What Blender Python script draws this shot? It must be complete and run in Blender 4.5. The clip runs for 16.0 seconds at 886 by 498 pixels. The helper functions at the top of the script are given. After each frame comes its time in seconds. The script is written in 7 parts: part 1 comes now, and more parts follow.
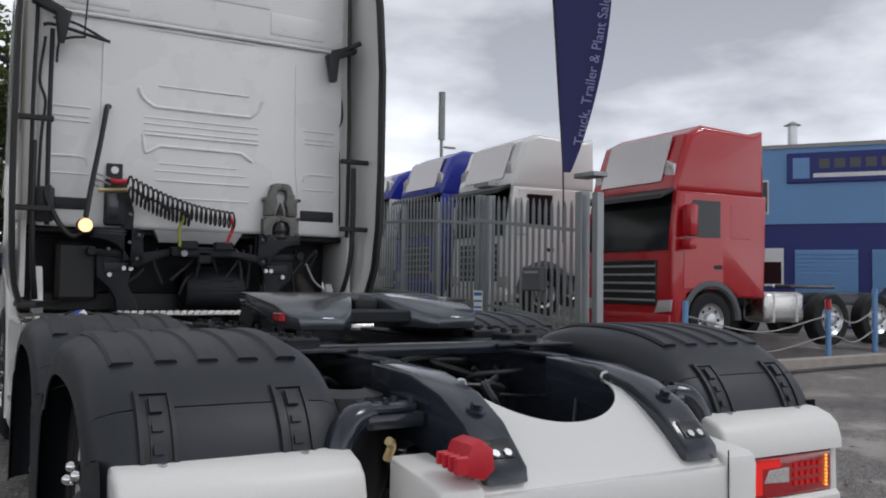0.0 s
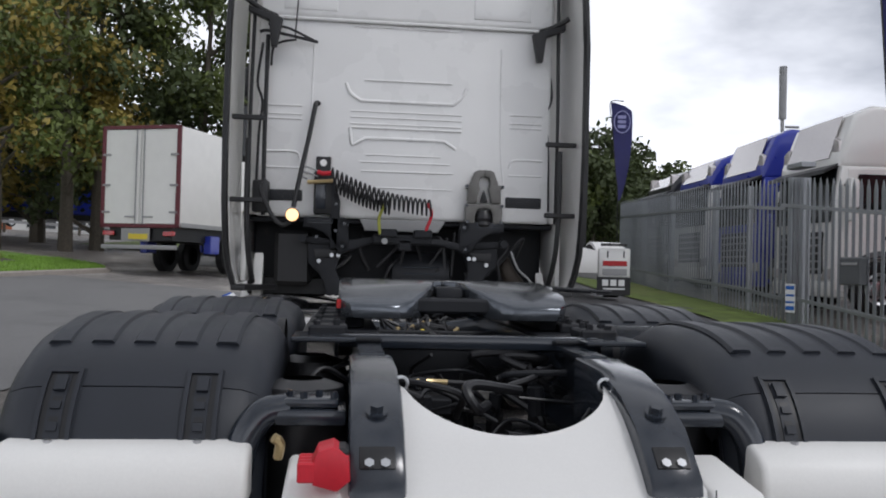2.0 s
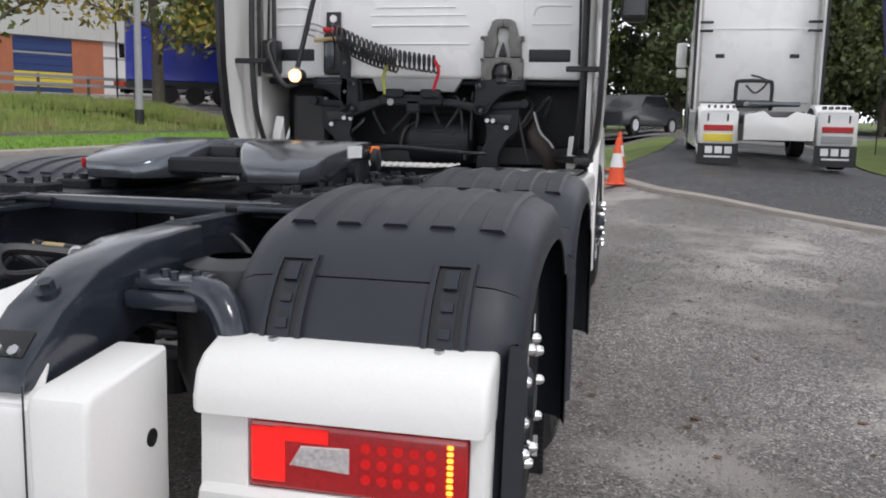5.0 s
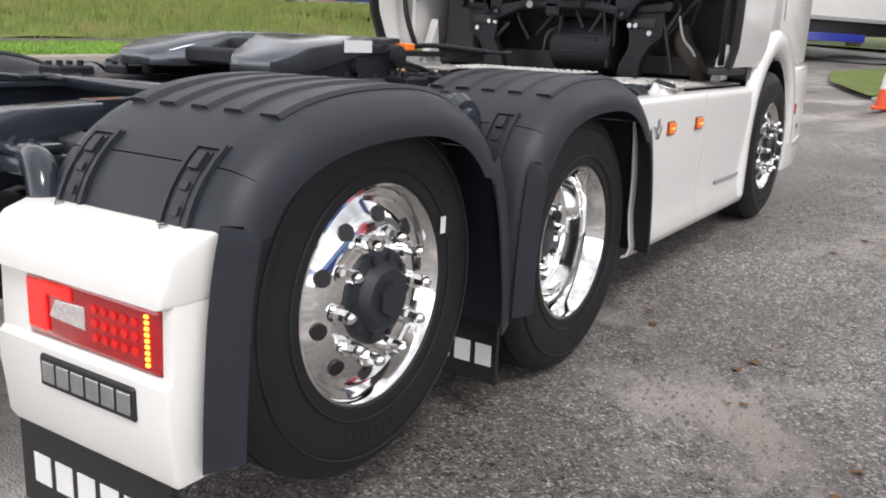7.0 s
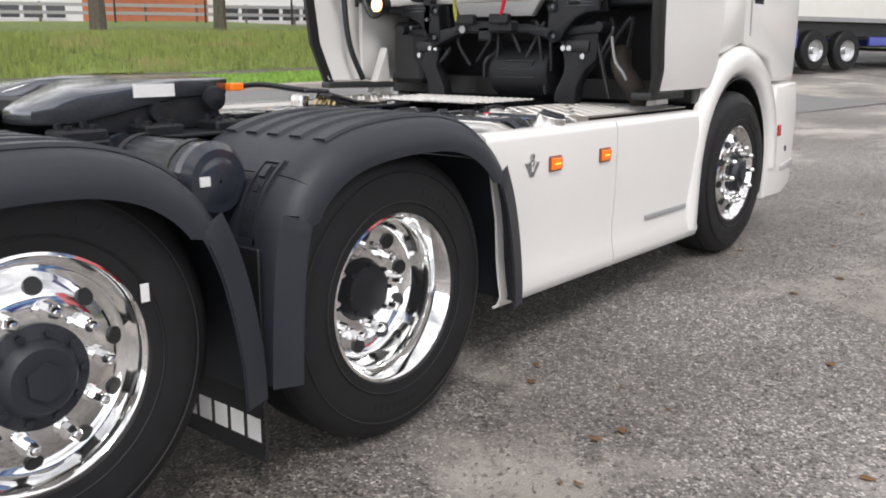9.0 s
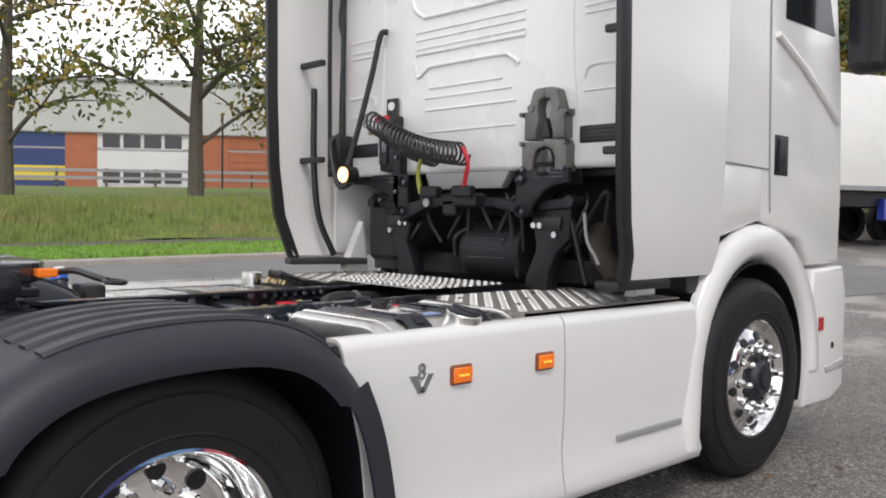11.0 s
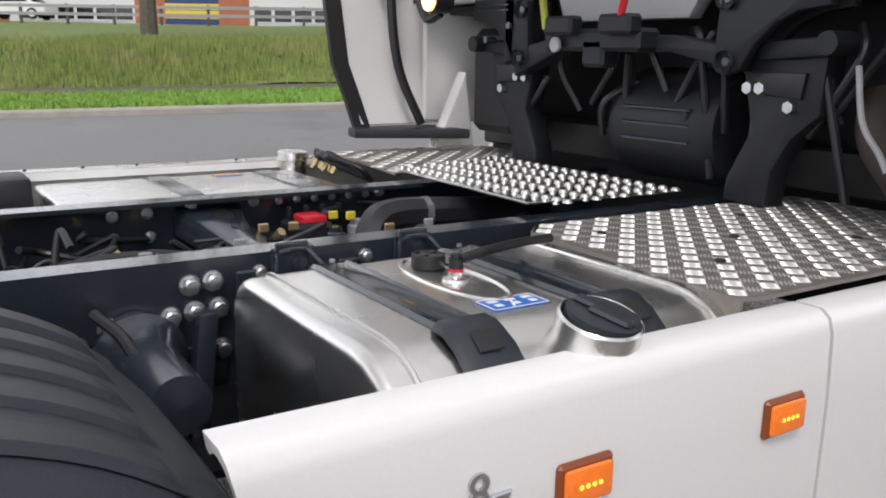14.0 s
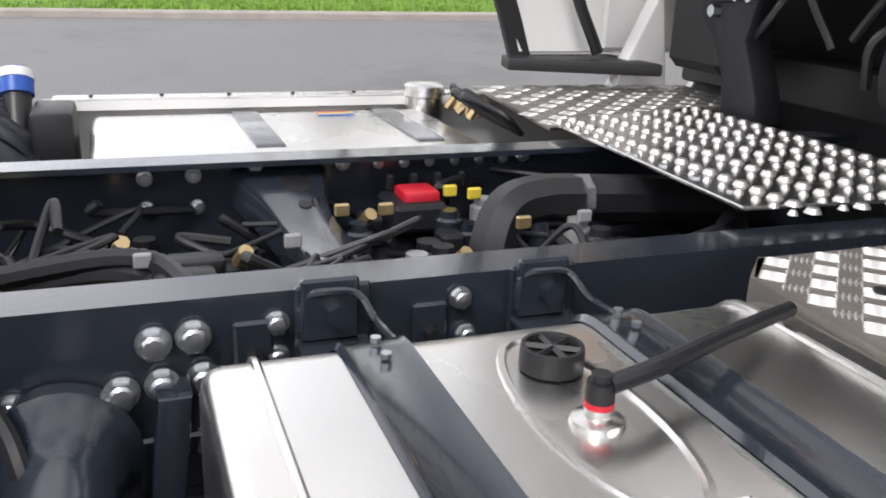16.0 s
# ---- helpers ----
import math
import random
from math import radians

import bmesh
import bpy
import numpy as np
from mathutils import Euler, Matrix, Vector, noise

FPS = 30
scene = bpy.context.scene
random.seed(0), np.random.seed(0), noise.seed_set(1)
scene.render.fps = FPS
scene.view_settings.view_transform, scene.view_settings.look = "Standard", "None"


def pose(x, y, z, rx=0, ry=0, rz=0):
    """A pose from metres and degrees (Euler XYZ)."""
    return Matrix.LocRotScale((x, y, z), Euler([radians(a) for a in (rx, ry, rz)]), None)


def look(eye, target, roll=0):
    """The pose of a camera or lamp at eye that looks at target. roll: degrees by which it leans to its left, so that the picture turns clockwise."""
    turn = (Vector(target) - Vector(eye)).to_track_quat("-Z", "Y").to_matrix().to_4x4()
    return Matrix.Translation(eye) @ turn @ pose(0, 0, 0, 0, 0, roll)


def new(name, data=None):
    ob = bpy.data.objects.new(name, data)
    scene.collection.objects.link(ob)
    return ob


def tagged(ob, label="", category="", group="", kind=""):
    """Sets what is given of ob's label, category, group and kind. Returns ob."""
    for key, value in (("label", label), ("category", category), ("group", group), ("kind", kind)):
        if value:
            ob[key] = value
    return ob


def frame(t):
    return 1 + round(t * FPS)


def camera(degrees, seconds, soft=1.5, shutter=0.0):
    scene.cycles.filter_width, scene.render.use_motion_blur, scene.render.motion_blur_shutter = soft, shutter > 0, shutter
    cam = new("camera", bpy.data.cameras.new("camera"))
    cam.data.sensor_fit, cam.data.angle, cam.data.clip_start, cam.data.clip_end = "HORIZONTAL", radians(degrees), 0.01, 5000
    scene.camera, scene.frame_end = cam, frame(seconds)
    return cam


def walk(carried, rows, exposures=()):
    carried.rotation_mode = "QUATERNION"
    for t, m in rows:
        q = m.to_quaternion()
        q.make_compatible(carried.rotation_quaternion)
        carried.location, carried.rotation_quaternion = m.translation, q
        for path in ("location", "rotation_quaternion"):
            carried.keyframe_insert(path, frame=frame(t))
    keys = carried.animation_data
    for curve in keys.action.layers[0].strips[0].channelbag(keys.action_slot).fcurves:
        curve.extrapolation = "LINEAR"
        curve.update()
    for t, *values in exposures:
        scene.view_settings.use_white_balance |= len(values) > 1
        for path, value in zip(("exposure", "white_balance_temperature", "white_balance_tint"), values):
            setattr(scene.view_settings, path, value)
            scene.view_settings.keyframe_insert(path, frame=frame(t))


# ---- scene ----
cam = camera(54.5, 16.0, soft=1.9)

# the walk: seconds, eye, target, lean
EXPOSURES = [(0.0, -0.92, 6150, 12), (1.5, -0.87, 6130, 13), (3.0, -0.5, 6080, 13), (4.5, -0.3, 6150, 13), (8.0, 0.28, 6500, 14), (10.0, 0.12, 6500, 13), (12.5, -0.26, 6200, 14), (14.0, -0.02, 6330, 14), (16.0, 0.36, 6350, 14)]
PATH = [
    (0, (-1.657, -2.831, 1.239), (-0.654, -1.102, 1.319), 0.8),
    (0.5, (-1.406, -2.870, 1.250), (-0.596, -1.045, 1.357), 1.1),
    (1, (-1.091, -2.904, 1.266), (-0.469, -1.009, 1.415), 1.2),
    (1.5, (-0.791, -2.960, 1.262), (-0.362, -1.010, 1.375), 1.5),
    (2, (-0.448, -2.930, 1.251), (-0.221, -0.944, 1.292), 1.5),
    (2.3, (-0.241, -2.914, 1.277), (-0.087, -0.920, 1.301), 1.6),
    (2.5, (-0.102, -2.894, 1.276), (0.007, -0.897, 1.292), 1.8),
    (3, (0.298, -2.844, 1.291), (0.269, -0.845, 1.262), 2.0),
    (3.5, (0.603, -2.731, 1.278), (0.468, -0.736, 1.252), 1.4),
    (4, (0.940, -2.577, 1.288), (0.651, -0.598, 1.270), 1.4),
    (4.4, (1.190, -2.505, 1.281), (0.806, -0.544, 1.194), 2.1),
    (4.5, (1.245, -2.488, 1.284), (0.841, -0.533, 1.174), 1.5),
    (5, (1.563, -2.341, 1.238), (1.125, -0.408, 0.966), 1.3),
    (5.2, (1.701, -2.269, 1.228), (1.231, -0.349, 0.926), 1.2),
    (7.3, (2.776, -1.744, 1.207), (1.624, -0.187, 0.707), 2.7),
    (7.5, (2.860, -1.668, 1.221), (1.646, -0.158, 0.727), 2.8),
    (8, (3.013, -1.414, 1.234), (1.753, 0.062, 0.749), 2.2),
    (8.5, (3.129, -1.168, 1.274), (1.887, 0.329, 0.810), 0.8),
    (9, (3.331, -0.903, 1.287), (2.086, 0.598, 0.842), 0.2),
    (9.5, (3.400, -0.634, 1.286), (2.137, 0.861, 0.873), -0.1),
    (10, (3.421, -0.296, 1.326), (2.123, 1.198, 1.039), 0.1),
    (10.2, (3.457, -0.174, 1.327), (2.134, 1.311, 1.119), 0.3),
    (12.3, (2.866, 0.993, 1.393), (1.259, 2.183, 1.359), 2.4),
    (12.5, (2.736, 1.080, 1.377), (1.121, 2.257, 1.310), 2.1),
    (13, (2.470, 1.231, 1.391), (0.845, 2.384, 1.214), 1.4),
    (13.5, (2.257, 1.441, 1.386), (0.616, 2.542, 1.076), 1.4),
    (14, (2.084, 1.606, 1.389), (0.447, 2.668, 0.950), 1.0),
    (14.5, (1.846, 1.735, 1.386), (0.240, 2.779, 0.810), 0.2),
    (15, (1.711, 1.848, 1.368), (0.087, 2.830, 0.738), 1.1),
    (15.5, (1.566, 1.991, 1.382), (-0.132, 2.816, 0.723), 2.6),
    (16, (1.406, 2.076, 1.385), (-0.361, 2.753, 0.740), 2.3),
]
walk(cam, [(t, look(eye, target, roll)) for t, eye, target, roll in PATH], EXPOSURES)

# ---- world and light ----
SUN_DIR = Vector((0.55, -0.45, 0.9)).normalized()
world = bpy.data.worlds.new("overcast")
scene.world = world
world.use_nodes = True
wn, wl = world.node_tree.nodes, world.node_tree.links
bg = wn["Background"]
sky = wn.new("ShaderNodeTexSky")
sky.sky_type, sky.sun_disc = "NISHITA", False
sky.sun_elevation, sky.sun_rotation = math.asin(SUN_DIR.z), math.atan2(SUN_DIR.x, SUN_DIR.y)
coord = wn.new("ShaderNodeTexCoord")
squash = wn.new("ShaderNodeMapping")
squash.inputs["Scale"].default_value = (1.0, 1.0, 2.6)
clouds = wn.new("ShaderNodeTexNoise")
clouds.inputs["Scale"].default_value, clouds.inputs["Detail"].default_value, clouds.inputs["Roughness"].default_value = 2.3, 7, 0.52
tone = wn.new("ShaderNodeValToRGB")
tone.color_ramp.elements[0].position, tone.color_ramp.elements[0].color = 0.36, (8.2, 8.5, 9.0, 1)
tone.color_ramp.elements[1].position, tone.color_ramp.elements[1].color = 0.56, (18.5, 18.6, 18.7, 1)
blend = wn.new("ShaderNodeMix")
blend.data_type = "RGBA"
blend.inputs["Factor"].default_value = 0.94
wl.new(coord.outputs["Generated"], squash.inputs["Vector"])
wl.new(squash.outputs["Vector"], clouds.inputs["Vector"])
wl.new(clouds.outputs["Fac"], tone.inputs["Fac"])
wl.new(sky.outputs["Color"], blend.inputs["A"])
wl.new(tone.outputs["Color"], blend.inputs["B"])
# brighter cloud towards the horizon
sep = wn.new("ShaderNodeSeparateXYZ")
glow = wn.new("ShaderNodeMapRange")
glow.inputs["From Min"].default_value, glow.inputs["From Max"].default_value = 0.05, 0.5
glow.inputs["To Min"].default_value, glow.inputs["To Max"].default_value = 2.1, 0.92
scale_up = wn.new("ShaderNodeVectorMath")
scale_up.operation = "SCALE"
wl.new(coord.outputs["Generated"], sep.inputs["Vector"])
wl.new(sep.outputs["Z"], glow.inputs["Value"])
wl.new(blend.outputs["Result"], scale_up.inputs[0])
wl.new(glow.outputs["Result"], scale_up.inputs["Scale"])
wl.new(scale_up.outputs["Vector"], bg.inputs["Color"])
bg.inputs["Strength"].default_value = 0.07

sun = new("sun", bpy.data.lights.new("sun", "SUN"))
sun.data.energy, sun.data.angle, sun.data.color = 1.5, radians(14), (1.0, 0.97, 0.92)
sun.matrix_world = look(SUN_DIR * 50, (0, 0, 0))


# ---- materials ----
def M(name, col, rough=0.5, metal=0.0, var=0.15, scale=6.0, bump=0.0, bscale=120.0, coat=0.0, second=None, emit=None, amount=0.5, patch=1.2, grain=0.4, span=0.2):
    """A surface with large patches, fine grain and relief; second: the colour of its stains."""
    m = bpy.data.materials.new(name)
    m.use_nodes = True
    n, l = m.node_tree.nodes, m.node_tree.links
    b = n["Principled BSDF"]
    geo = n.new("ShaderNodeTexCoord")
    big = n.new("ShaderNodeTexNoise")
    big.inputs["Scale"].default_value, big.inputs["Detail"].default_value = scale, 5
    fine = n.new("ShaderNodeTexNoise")
    fine.inputs["Scale"].default_value, fine.inputs["Detail"].default_value = bscale, 3
    for t in (big, fine):
        l.new(geo.outputs["Object"], t.inputs["Vector"])
    lo, hi = [max(0, c * (1 - var)) for c in col], [min(1, c * (1 + var)) for c in col]
    ramp = n.new("ShaderNodeValToRGB")
    ramp.color_ramp.elements[0].position, ramp.color_ramp.elements[1].position = 0.5 - span, 0.5 + span
    ramp.color_ramp.elements[0].color, ramp.color_ramp.elements[1].color = (*lo, 1), (*hi, 1)
    mixin = n.new("ShaderNodeMath")
    mixin.operation = "MULTIPLY_ADD"
    mixin.inputs[1].default_value, mixin.inputs[2].default_value = grain, 0.0
    add = n.new("ShaderNodeMath")
    add.operation = "MULTIPLY_ADD"
    add.inputs[1].default_value = 1 - grain
    l.new(fine.outputs["Fac"], mixin.inputs[0])
    l.new(big.outputs["Fac"], add.inputs[0])
    l.new(mixin.outputs[0], add.inputs[2])
    l.new(add.outputs[0], ramp.inputs["Fac"])
    out = ramp.outputs["Color"]
    if second:
        st = n.new("ShaderNodeTexNoise")
        st.inputs["Scale"].default_value, st.inputs["Detail"].default_value, st.inputs["Roughness"].default_value = patch, 8, 0.62
        l.new(geo.outputs["Object"], st.inputs["Vector"])
        sr = n.new("ShaderNodeValToRGB")
        sr.color_ramp.elements[0].position, sr.color_ramp.elements[1].position = amount, amount + 0.16
        mx = n.new("ShaderNodeMix")
        mx.data_type = "RGBA"
        mx.inputs["B"].default_value = (*second, 1)
        l.new(st.outputs["Fac"], sr.inputs["Fac"])
        l.new(sr.outputs["Color"], mx.inputs["Factor"])
        l.new(out, mx.inputs["A"])
        out = mx.outputs["Result"]
    l.new(out, b.inputs["Base Color"])
    rr = n.new("ShaderNodeMapRange")
    rr.inputs["To Min"].default_value, rr.inputs["To Max"].default_value = max(0.02, rough * 0.75), min(1, rough * 1.25)
    l.new(big.outputs["Fac"], rr.inputs["Value"])
    l.new(rr.outputs["Result"], b.inputs["Roughness"])
    b.inputs["Metallic"].default_value, b.inputs["Coat Weight"].default_value = metal, coat
    b.inputs["Coat Roughness"].default_value = 0.06
    if bump:
        bp = n.new("ShaderNodeBump")
        bp.inputs["Strength"].default_value, bp.inputs["Distance"].default_value = bump, 0.004
        l.new(fine.outputs["Fac"], bp.inputs["Height"])
        l.new(bp.outputs["Normal"], b.inputs["Normal"])
    if emit:
        b.inputs["Emission Color"].default_value, b.inputs["Emission Strength"].default_value = (*emit[:3], 1), emit[3]
    return m


WHITE = M("white_paint", (0.75, 0.74, 0.715), 0.22, var=0.03, scale=1.5, coat=0.5)
WHITE_PLAIN = M("white_moulding", (0.78, 0.77, 0.74), 0.42, var=0.04, scale=3)
CABWHITE = M("cab_white", (0.79, 0.785, 0.77), 0.28, var=0.035, scale=2.2, coat=0.3)
PLASTIC = M("grey_plastic", (0.018, 0.021, 0.028), 0.44, var=0.16, scale=7, bump=0.22, bscale=420)
BLACK = M("black_rubber_trim", (0.012, 0.012, 0.013), 0.45, var=0.2)
CHASSIS = M("chassis_paint", (0.021, 0.026, 0.035), 0.17, var=0.18, scale=5, bump=0.08, bscale=160, coat=0.35)
CHASSIS_DARK = M("grimy_chassis", (0.013, 0.014, 0.017), 0.5, var=0.3, scale=12, bump=0.15, second=(0.03, 0.028, 0.026), amount=0.6, patch=9)
TYRE = M("tyre_rubber", (0.013, 0.013, 0.014), 0.55, var=0.25, scale=10, bump=0.1, bscale=260)
for rubber, gloss in ((TYRE, 0.28), (PLASTIC, 0.45), (CHASSIS_DARK, 0.3)):
    rubber.node_tree.nodes["Principled BSDF"].inputs["Specular IOR Level"].default_value = gloss
CHROME = M("polished_alloy", (0.87, 0.87, 0.86), 0.07, 1.0, var=0.03, scale=9)
STEEL = M("zinc_bolt", (0.58, 0.59, 0.60), 0.32, 1.0, var=0.1, scale=40)
ALU = M("brushed_aluminium", (0.70, 0.685, 0.655), 0.27, 1.0, var=0.07, scale=3, bump=0.04, bscale=300, second=(0.58, 0.56, 0.53), amount=0.58, patch=3)
TREAD = M("tread_plate", (0.27, 0.245, 0.22), 0.42, 0.55, var=0.12, scale=14, bump=0.12, bscale=90, second=(0.30, 0.28, 0.25), amount=0.55, patch=8)
TREAD_TOP = M("worn_tread", (0.64, 0.625, 0.60), 0.42, 0.8, var=0.05, scale=20)
FIFTH = M("greased_plate", (0.11, 0.12, 0.135), 0.15, 0.65, var=0.25, scale=5, bump=0.06, bscale=90, second=(0.12, 0.11, 0.10), amount=0.6, patch=5)
RED = M("red_plastic", (0.55, 0.015, 0.03), 0.4, var=0.1)
AMBER = M("amber_lens", (0.75, 0.16, 0.01), 0.18, var=0.12, scale=50, coat=0.6, emit=(1.0, 0.22, 0.02, 0.25))
LENS_RED = M("red_lens", (0.42, 0.005, 0.008), 0.12, var=0.2, scale=60, coat=0.8)
LENS_LIT = M("lit_red_lens", (0.7, 0.01, 0.01), 0.15, var=0.15, scale=30, emit=(1.0, 0.03, 0.02, 0.55))
LENS_DOT = M("glowing_red_dot", (0.6, 0.01, 0.01), 0.2, var=0.2, scale=50, emit=(1.0, 0.02, 0.02, 0.12))
LENS_AMBER = M("lit_amber_lens", (0.8, 0.3, 0.02), 0.15, var=0.1, scale=30, emit=(1.0, 0.45, 0.05, 2.0))
LENS_CLEAR = M("clear_lens", (0.62, 0.58, 0.57), 0.1, 0.3, var=0.3, scale=90, coat=0.8)
LAMP_LIT = M("lit_work_lamp", (1.0, 0.9, 0.7), 0.3, var=0.02, emit=(1.0, 0.48, 0.13, 2.6))
BLUE = M("blue_cap", (0.02, 0.09, 0.42), 0.35, var=0.1)
YELLOW = M("yellow_marking", (0.7, 0.55, 0.05), 0.5, var=0.1)
HOSE = M("black_hose", (0.015, 0.015, 0.017), 0.4, var=0.2, bump=0.1)
BRASS = M("brass", (0.55, 0.42, 0.22), 0.35, 0.8, var=0.15)
DECAL = M("white_decal", (0.75, 0.75, 0.74), 0.5, var=0.06)
DECAL_BLUE = M("blue_decal", (0.03, 0.14, 0.5), 0.35, var=0.08)
GLASS = M("dark_glass", (0.010, 0.012, 0.014), 0.12, var=0.1)


def chippings(name, dark, mid, light, dry, cell=105.0):
    """Worn tarmac: stone chips of many greys, damp and dried-out patches, a little brown dirt."""
    m = bpy.data.materials.new(name)
    m.use_nodes = True
    n, l = m.node_tree.nodes, m.node_tree.links
    b = n["Principled BSDF"]
    at = n.new("ShaderNodeTexCoord")
    def noise_at(size, detail, rough=0.6):
        t = n.new("ShaderNodeTexNoise")
        t.inputs["Scale"].default_value, t.inputs["Detail"].default_value, t.inputs["Roughness"].default_value = size, detail, rough
        l.new(at.outputs["Object"], t.inputs["Vector"])
        return t.outputs["Fac"]
    def ramp(fac, stops):
        r = n.new("ShaderNodeValToRGB")
        while len(r.color_ramp.elements) < len(stops):
            r.color_ramp.elements.new(0.5)
        for e, (p, c) in zip(r.color_ramp.elements, stops):
            e.position, e.color = p, (*c, 1) if len(c) == 3 else (c[0], c[0], c[0], 1)
        l.new(fac, r.inputs["Fac"])
        return r.outputs["Color"]
    def mix(kind, fac, a, c):
        x = n.new("ShaderNodeMix")
        x.data_type, x.blend_type = "RGBA", kind
        if isinstance(fac, float):
            x.inputs["Factor"].default_value = fac
        else:
            l.new(fac, x.inputs["Factor"])
        for v, k in ((a, "A"), (c, "B")):
            if isinstance(v, tuple):
                x.inputs[k].default_value = (*v, 1)
            else:
                l.new(v, x.inputs[k])
        return x.outputs["Result"]
    chip = n.new("ShaderNodeTexVoronoi")
    chip.inputs["Scale"].default_value = cell
    l.new(at.outputs["Object"], chip.inputs["Vector"])
    one = n.new("ShaderNodeSeparateColor")
    l.new(chip.outputs["Color"], one.inputs["Color"])
    col = ramp(one.outputs["Red"], ((0.0, dark), (0.45, mid), (0.8, mid), (1.0, light)))
    col = mix("MULTIPLY", 0.55, col, ramp(noise_at(22, 6, 0.7), ((0.33, (0.35,)), (0.66, (1.6,)))))
    col = mix("MIX", ramp(noise_at(0.55, 8, 0.68), ((0.51, (0.0,)), (0.60, (0.85,)))), col, dry)
    damp = ramp(noise_at(0.33, 5, 0.6), ((0.40, (1.0,)), (0.60, (0.0,))))
    col = mix("MULTIPLY", damp, col, (0.55, 0.53, 0.51))
    col = mix("MIX", ramp(noise_at(3.1, 7, 0.7), ((0.64, (0.0,)), (0.76, (0.5,)))), col, (0.15, 0.105, 0.08))
    l.new(col, b.inputs["Base Color"])
    wet = n.new("ShaderNodeMapRange")
    wet.inputs["To Min"].default_value, wet.inputs["To Max"].default_value = 0.72, 0.40
    l.new(damp, wet.inputs["Value"])
    l.new(wet.outputs["Result"], b.inputs["Roughness"])
    bp = n.new("ShaderNodeBump")
    bp.inputs["Strength"].default_value, bp.inputs["Distance"].default_value = 0.8, 0.006
    l.new(chip.outputs["Distance"], bp.inputs["Height"])
    bp.invert = True
    l.new(bp.outputs["Normal"], b.inputs["Normal"])
    return m


ASPHALT = chippings("yard_asphalt", (0.05, 0.047, 0.045), (0.245, 0.228, 0.215), (0.68, 0.64, 0.60), (0.50, 0.467, 0.43))
ROAD = M("road_asphalt", (0.185, 0.182, 0.18), 0.8, var=0.2, scale=0.8, bump=0.5, bscale=60, grain=0.7, second=(0.15, 0.148, 0.147), amount=0.52, patch=0.7)
GRAVEL = chippings("dark_gravel", (0.018, 0.018, 0.02), (0.06, 0.06, 0.065), (0.20, 0.20, 0.205), (0.07, 0.068, 0.066), 42.0)
GRASS = M("grass", (0.12, 0.165, 0.03), 0.9, var=0.5, scale=3.0, bump=1.0, bscale=60, second=(0.20, 0.18, 0.07), amount=0.56, patch=0.4)
VERGE = M("mown_grass", (0.14, 0.25, 0.035), 0.9, var=0.35, scale=5.0, bump=1.0, bscale=80)
KERB = M("kerb_stone", (0.34, 0.305, 0.27), 0.85, var=0.2, scale=4, bump=0.4, bscale=60)
BLADE = M("grass_blade", (0.20, 0.25, 0.06), 0.8, var=0.5, scale=3, second=(0.30, 0.26, 0.11), amount=0.52, patch=0.5)
BLADE_MOWN = M("mown_blade", (0.20, 0.34, 0.05), 0.8, var=0.4, scale=3)
LEAF = M("green_leaf", (0.105, 0.135, 0.028), 0.6, var=0.55, scale=0.8)
LEAF_AUT = M("autumn_leaf", (0.26, 0.20, 0.035), 0.6, var=0.5, scale=0.8)
LEAF_DARK = M("dark_leaf", (0.055, 0.075, 0.022), 0.65, var=0.5, scale=0.7)
BARK = M("bark", (0.10, 0.085, 0.065), 0.9, var=0.35, scale=9, bump=0.8, bscale=30)
GALV = M("galvanised", (0.33, 0.345, 0.36), 0.42, 0.75, var=0.14, scale=2.5, bump=0.1, second=(0.25, 0.26, 0.275), amount=0.55, patch=1.3)
TRUCK_RED = M("red_paint", (0.44, 0.008, 0.014), 0.22, var=0.06, scale=1.5, coat=0.6)
TRUCK_BLUE = M("blue_paint", (0.02, 0.035, 0.33), 0.3, var=0.08, scale=1.5, coat=0.5)
TRUCK_GREY = M("dark_grey_paint", (0.03, 0.031, 0.034), 0.3, var=0.1, scale=1.5, coat=0.4)
WALL_BLUE = M("light_blue_cladding", (0.16, 0.32, 0.58), 0.55, var=0.06, scale=0.7)
WALL_NAVY = M("navy_cladding", (0.018, 0.025, 0.17), 0.5, var=0.1, scale=0.7)
CLADDING = M("pale_cladding", (0.50, 0.50, 0.47), 0.6, var=0.07, scale=0.4)
RENDER_WHITE = M("white_render", (0.66, 0.66, 0.64), 0.7, var=0.06, scale=0.5)
BRICK = M("orange_brick", (0.40, 0.14, 0.07), 0.85, var=0.15, scale=2, bump=0.3, bscale=20)
DOOR_BLUE = M("blue_shutter", (0.025, 0.05, 0.16), 0.5, var=0.1)
CONE = M("cone_orange", (0.75, 0.09, 0.025), 0.5, var=0.08)
FLAG = M("navy_flag_cloth", (0.035, 0.035, 0.13), 0.8, var=0.15, scale=4)
LILAC = M("lilac_print", (0.30, 0.30, 0.52), 0.8, var=0.08)


# ---- mesh helpers ----
def B():
    return bmesh.new()


def box(bm, lo, hi, bev=0.0, seg=1):
    """A box between two corners, with edges rounded by bev."""
    c = [(a + b) / 2 for a, b in zip(lo, hi)]
    s = [abs(b - a) for a, b in zip(lo, hi)]
    r = bmesh.ops.create_cube(bm, size=1, matrix=Matrix.Translation(c) @ Matrix.Diagonal((*s, 1)))
    if bev:
        es = list({e for v in r["verts"] for e in v.link_edges})
        bmesh.ops.bevel(bm, geom=es, offset=min(bev, min(s) * 0.49), segments=seg, affect="EDGES", profile=0.5)
    return bm


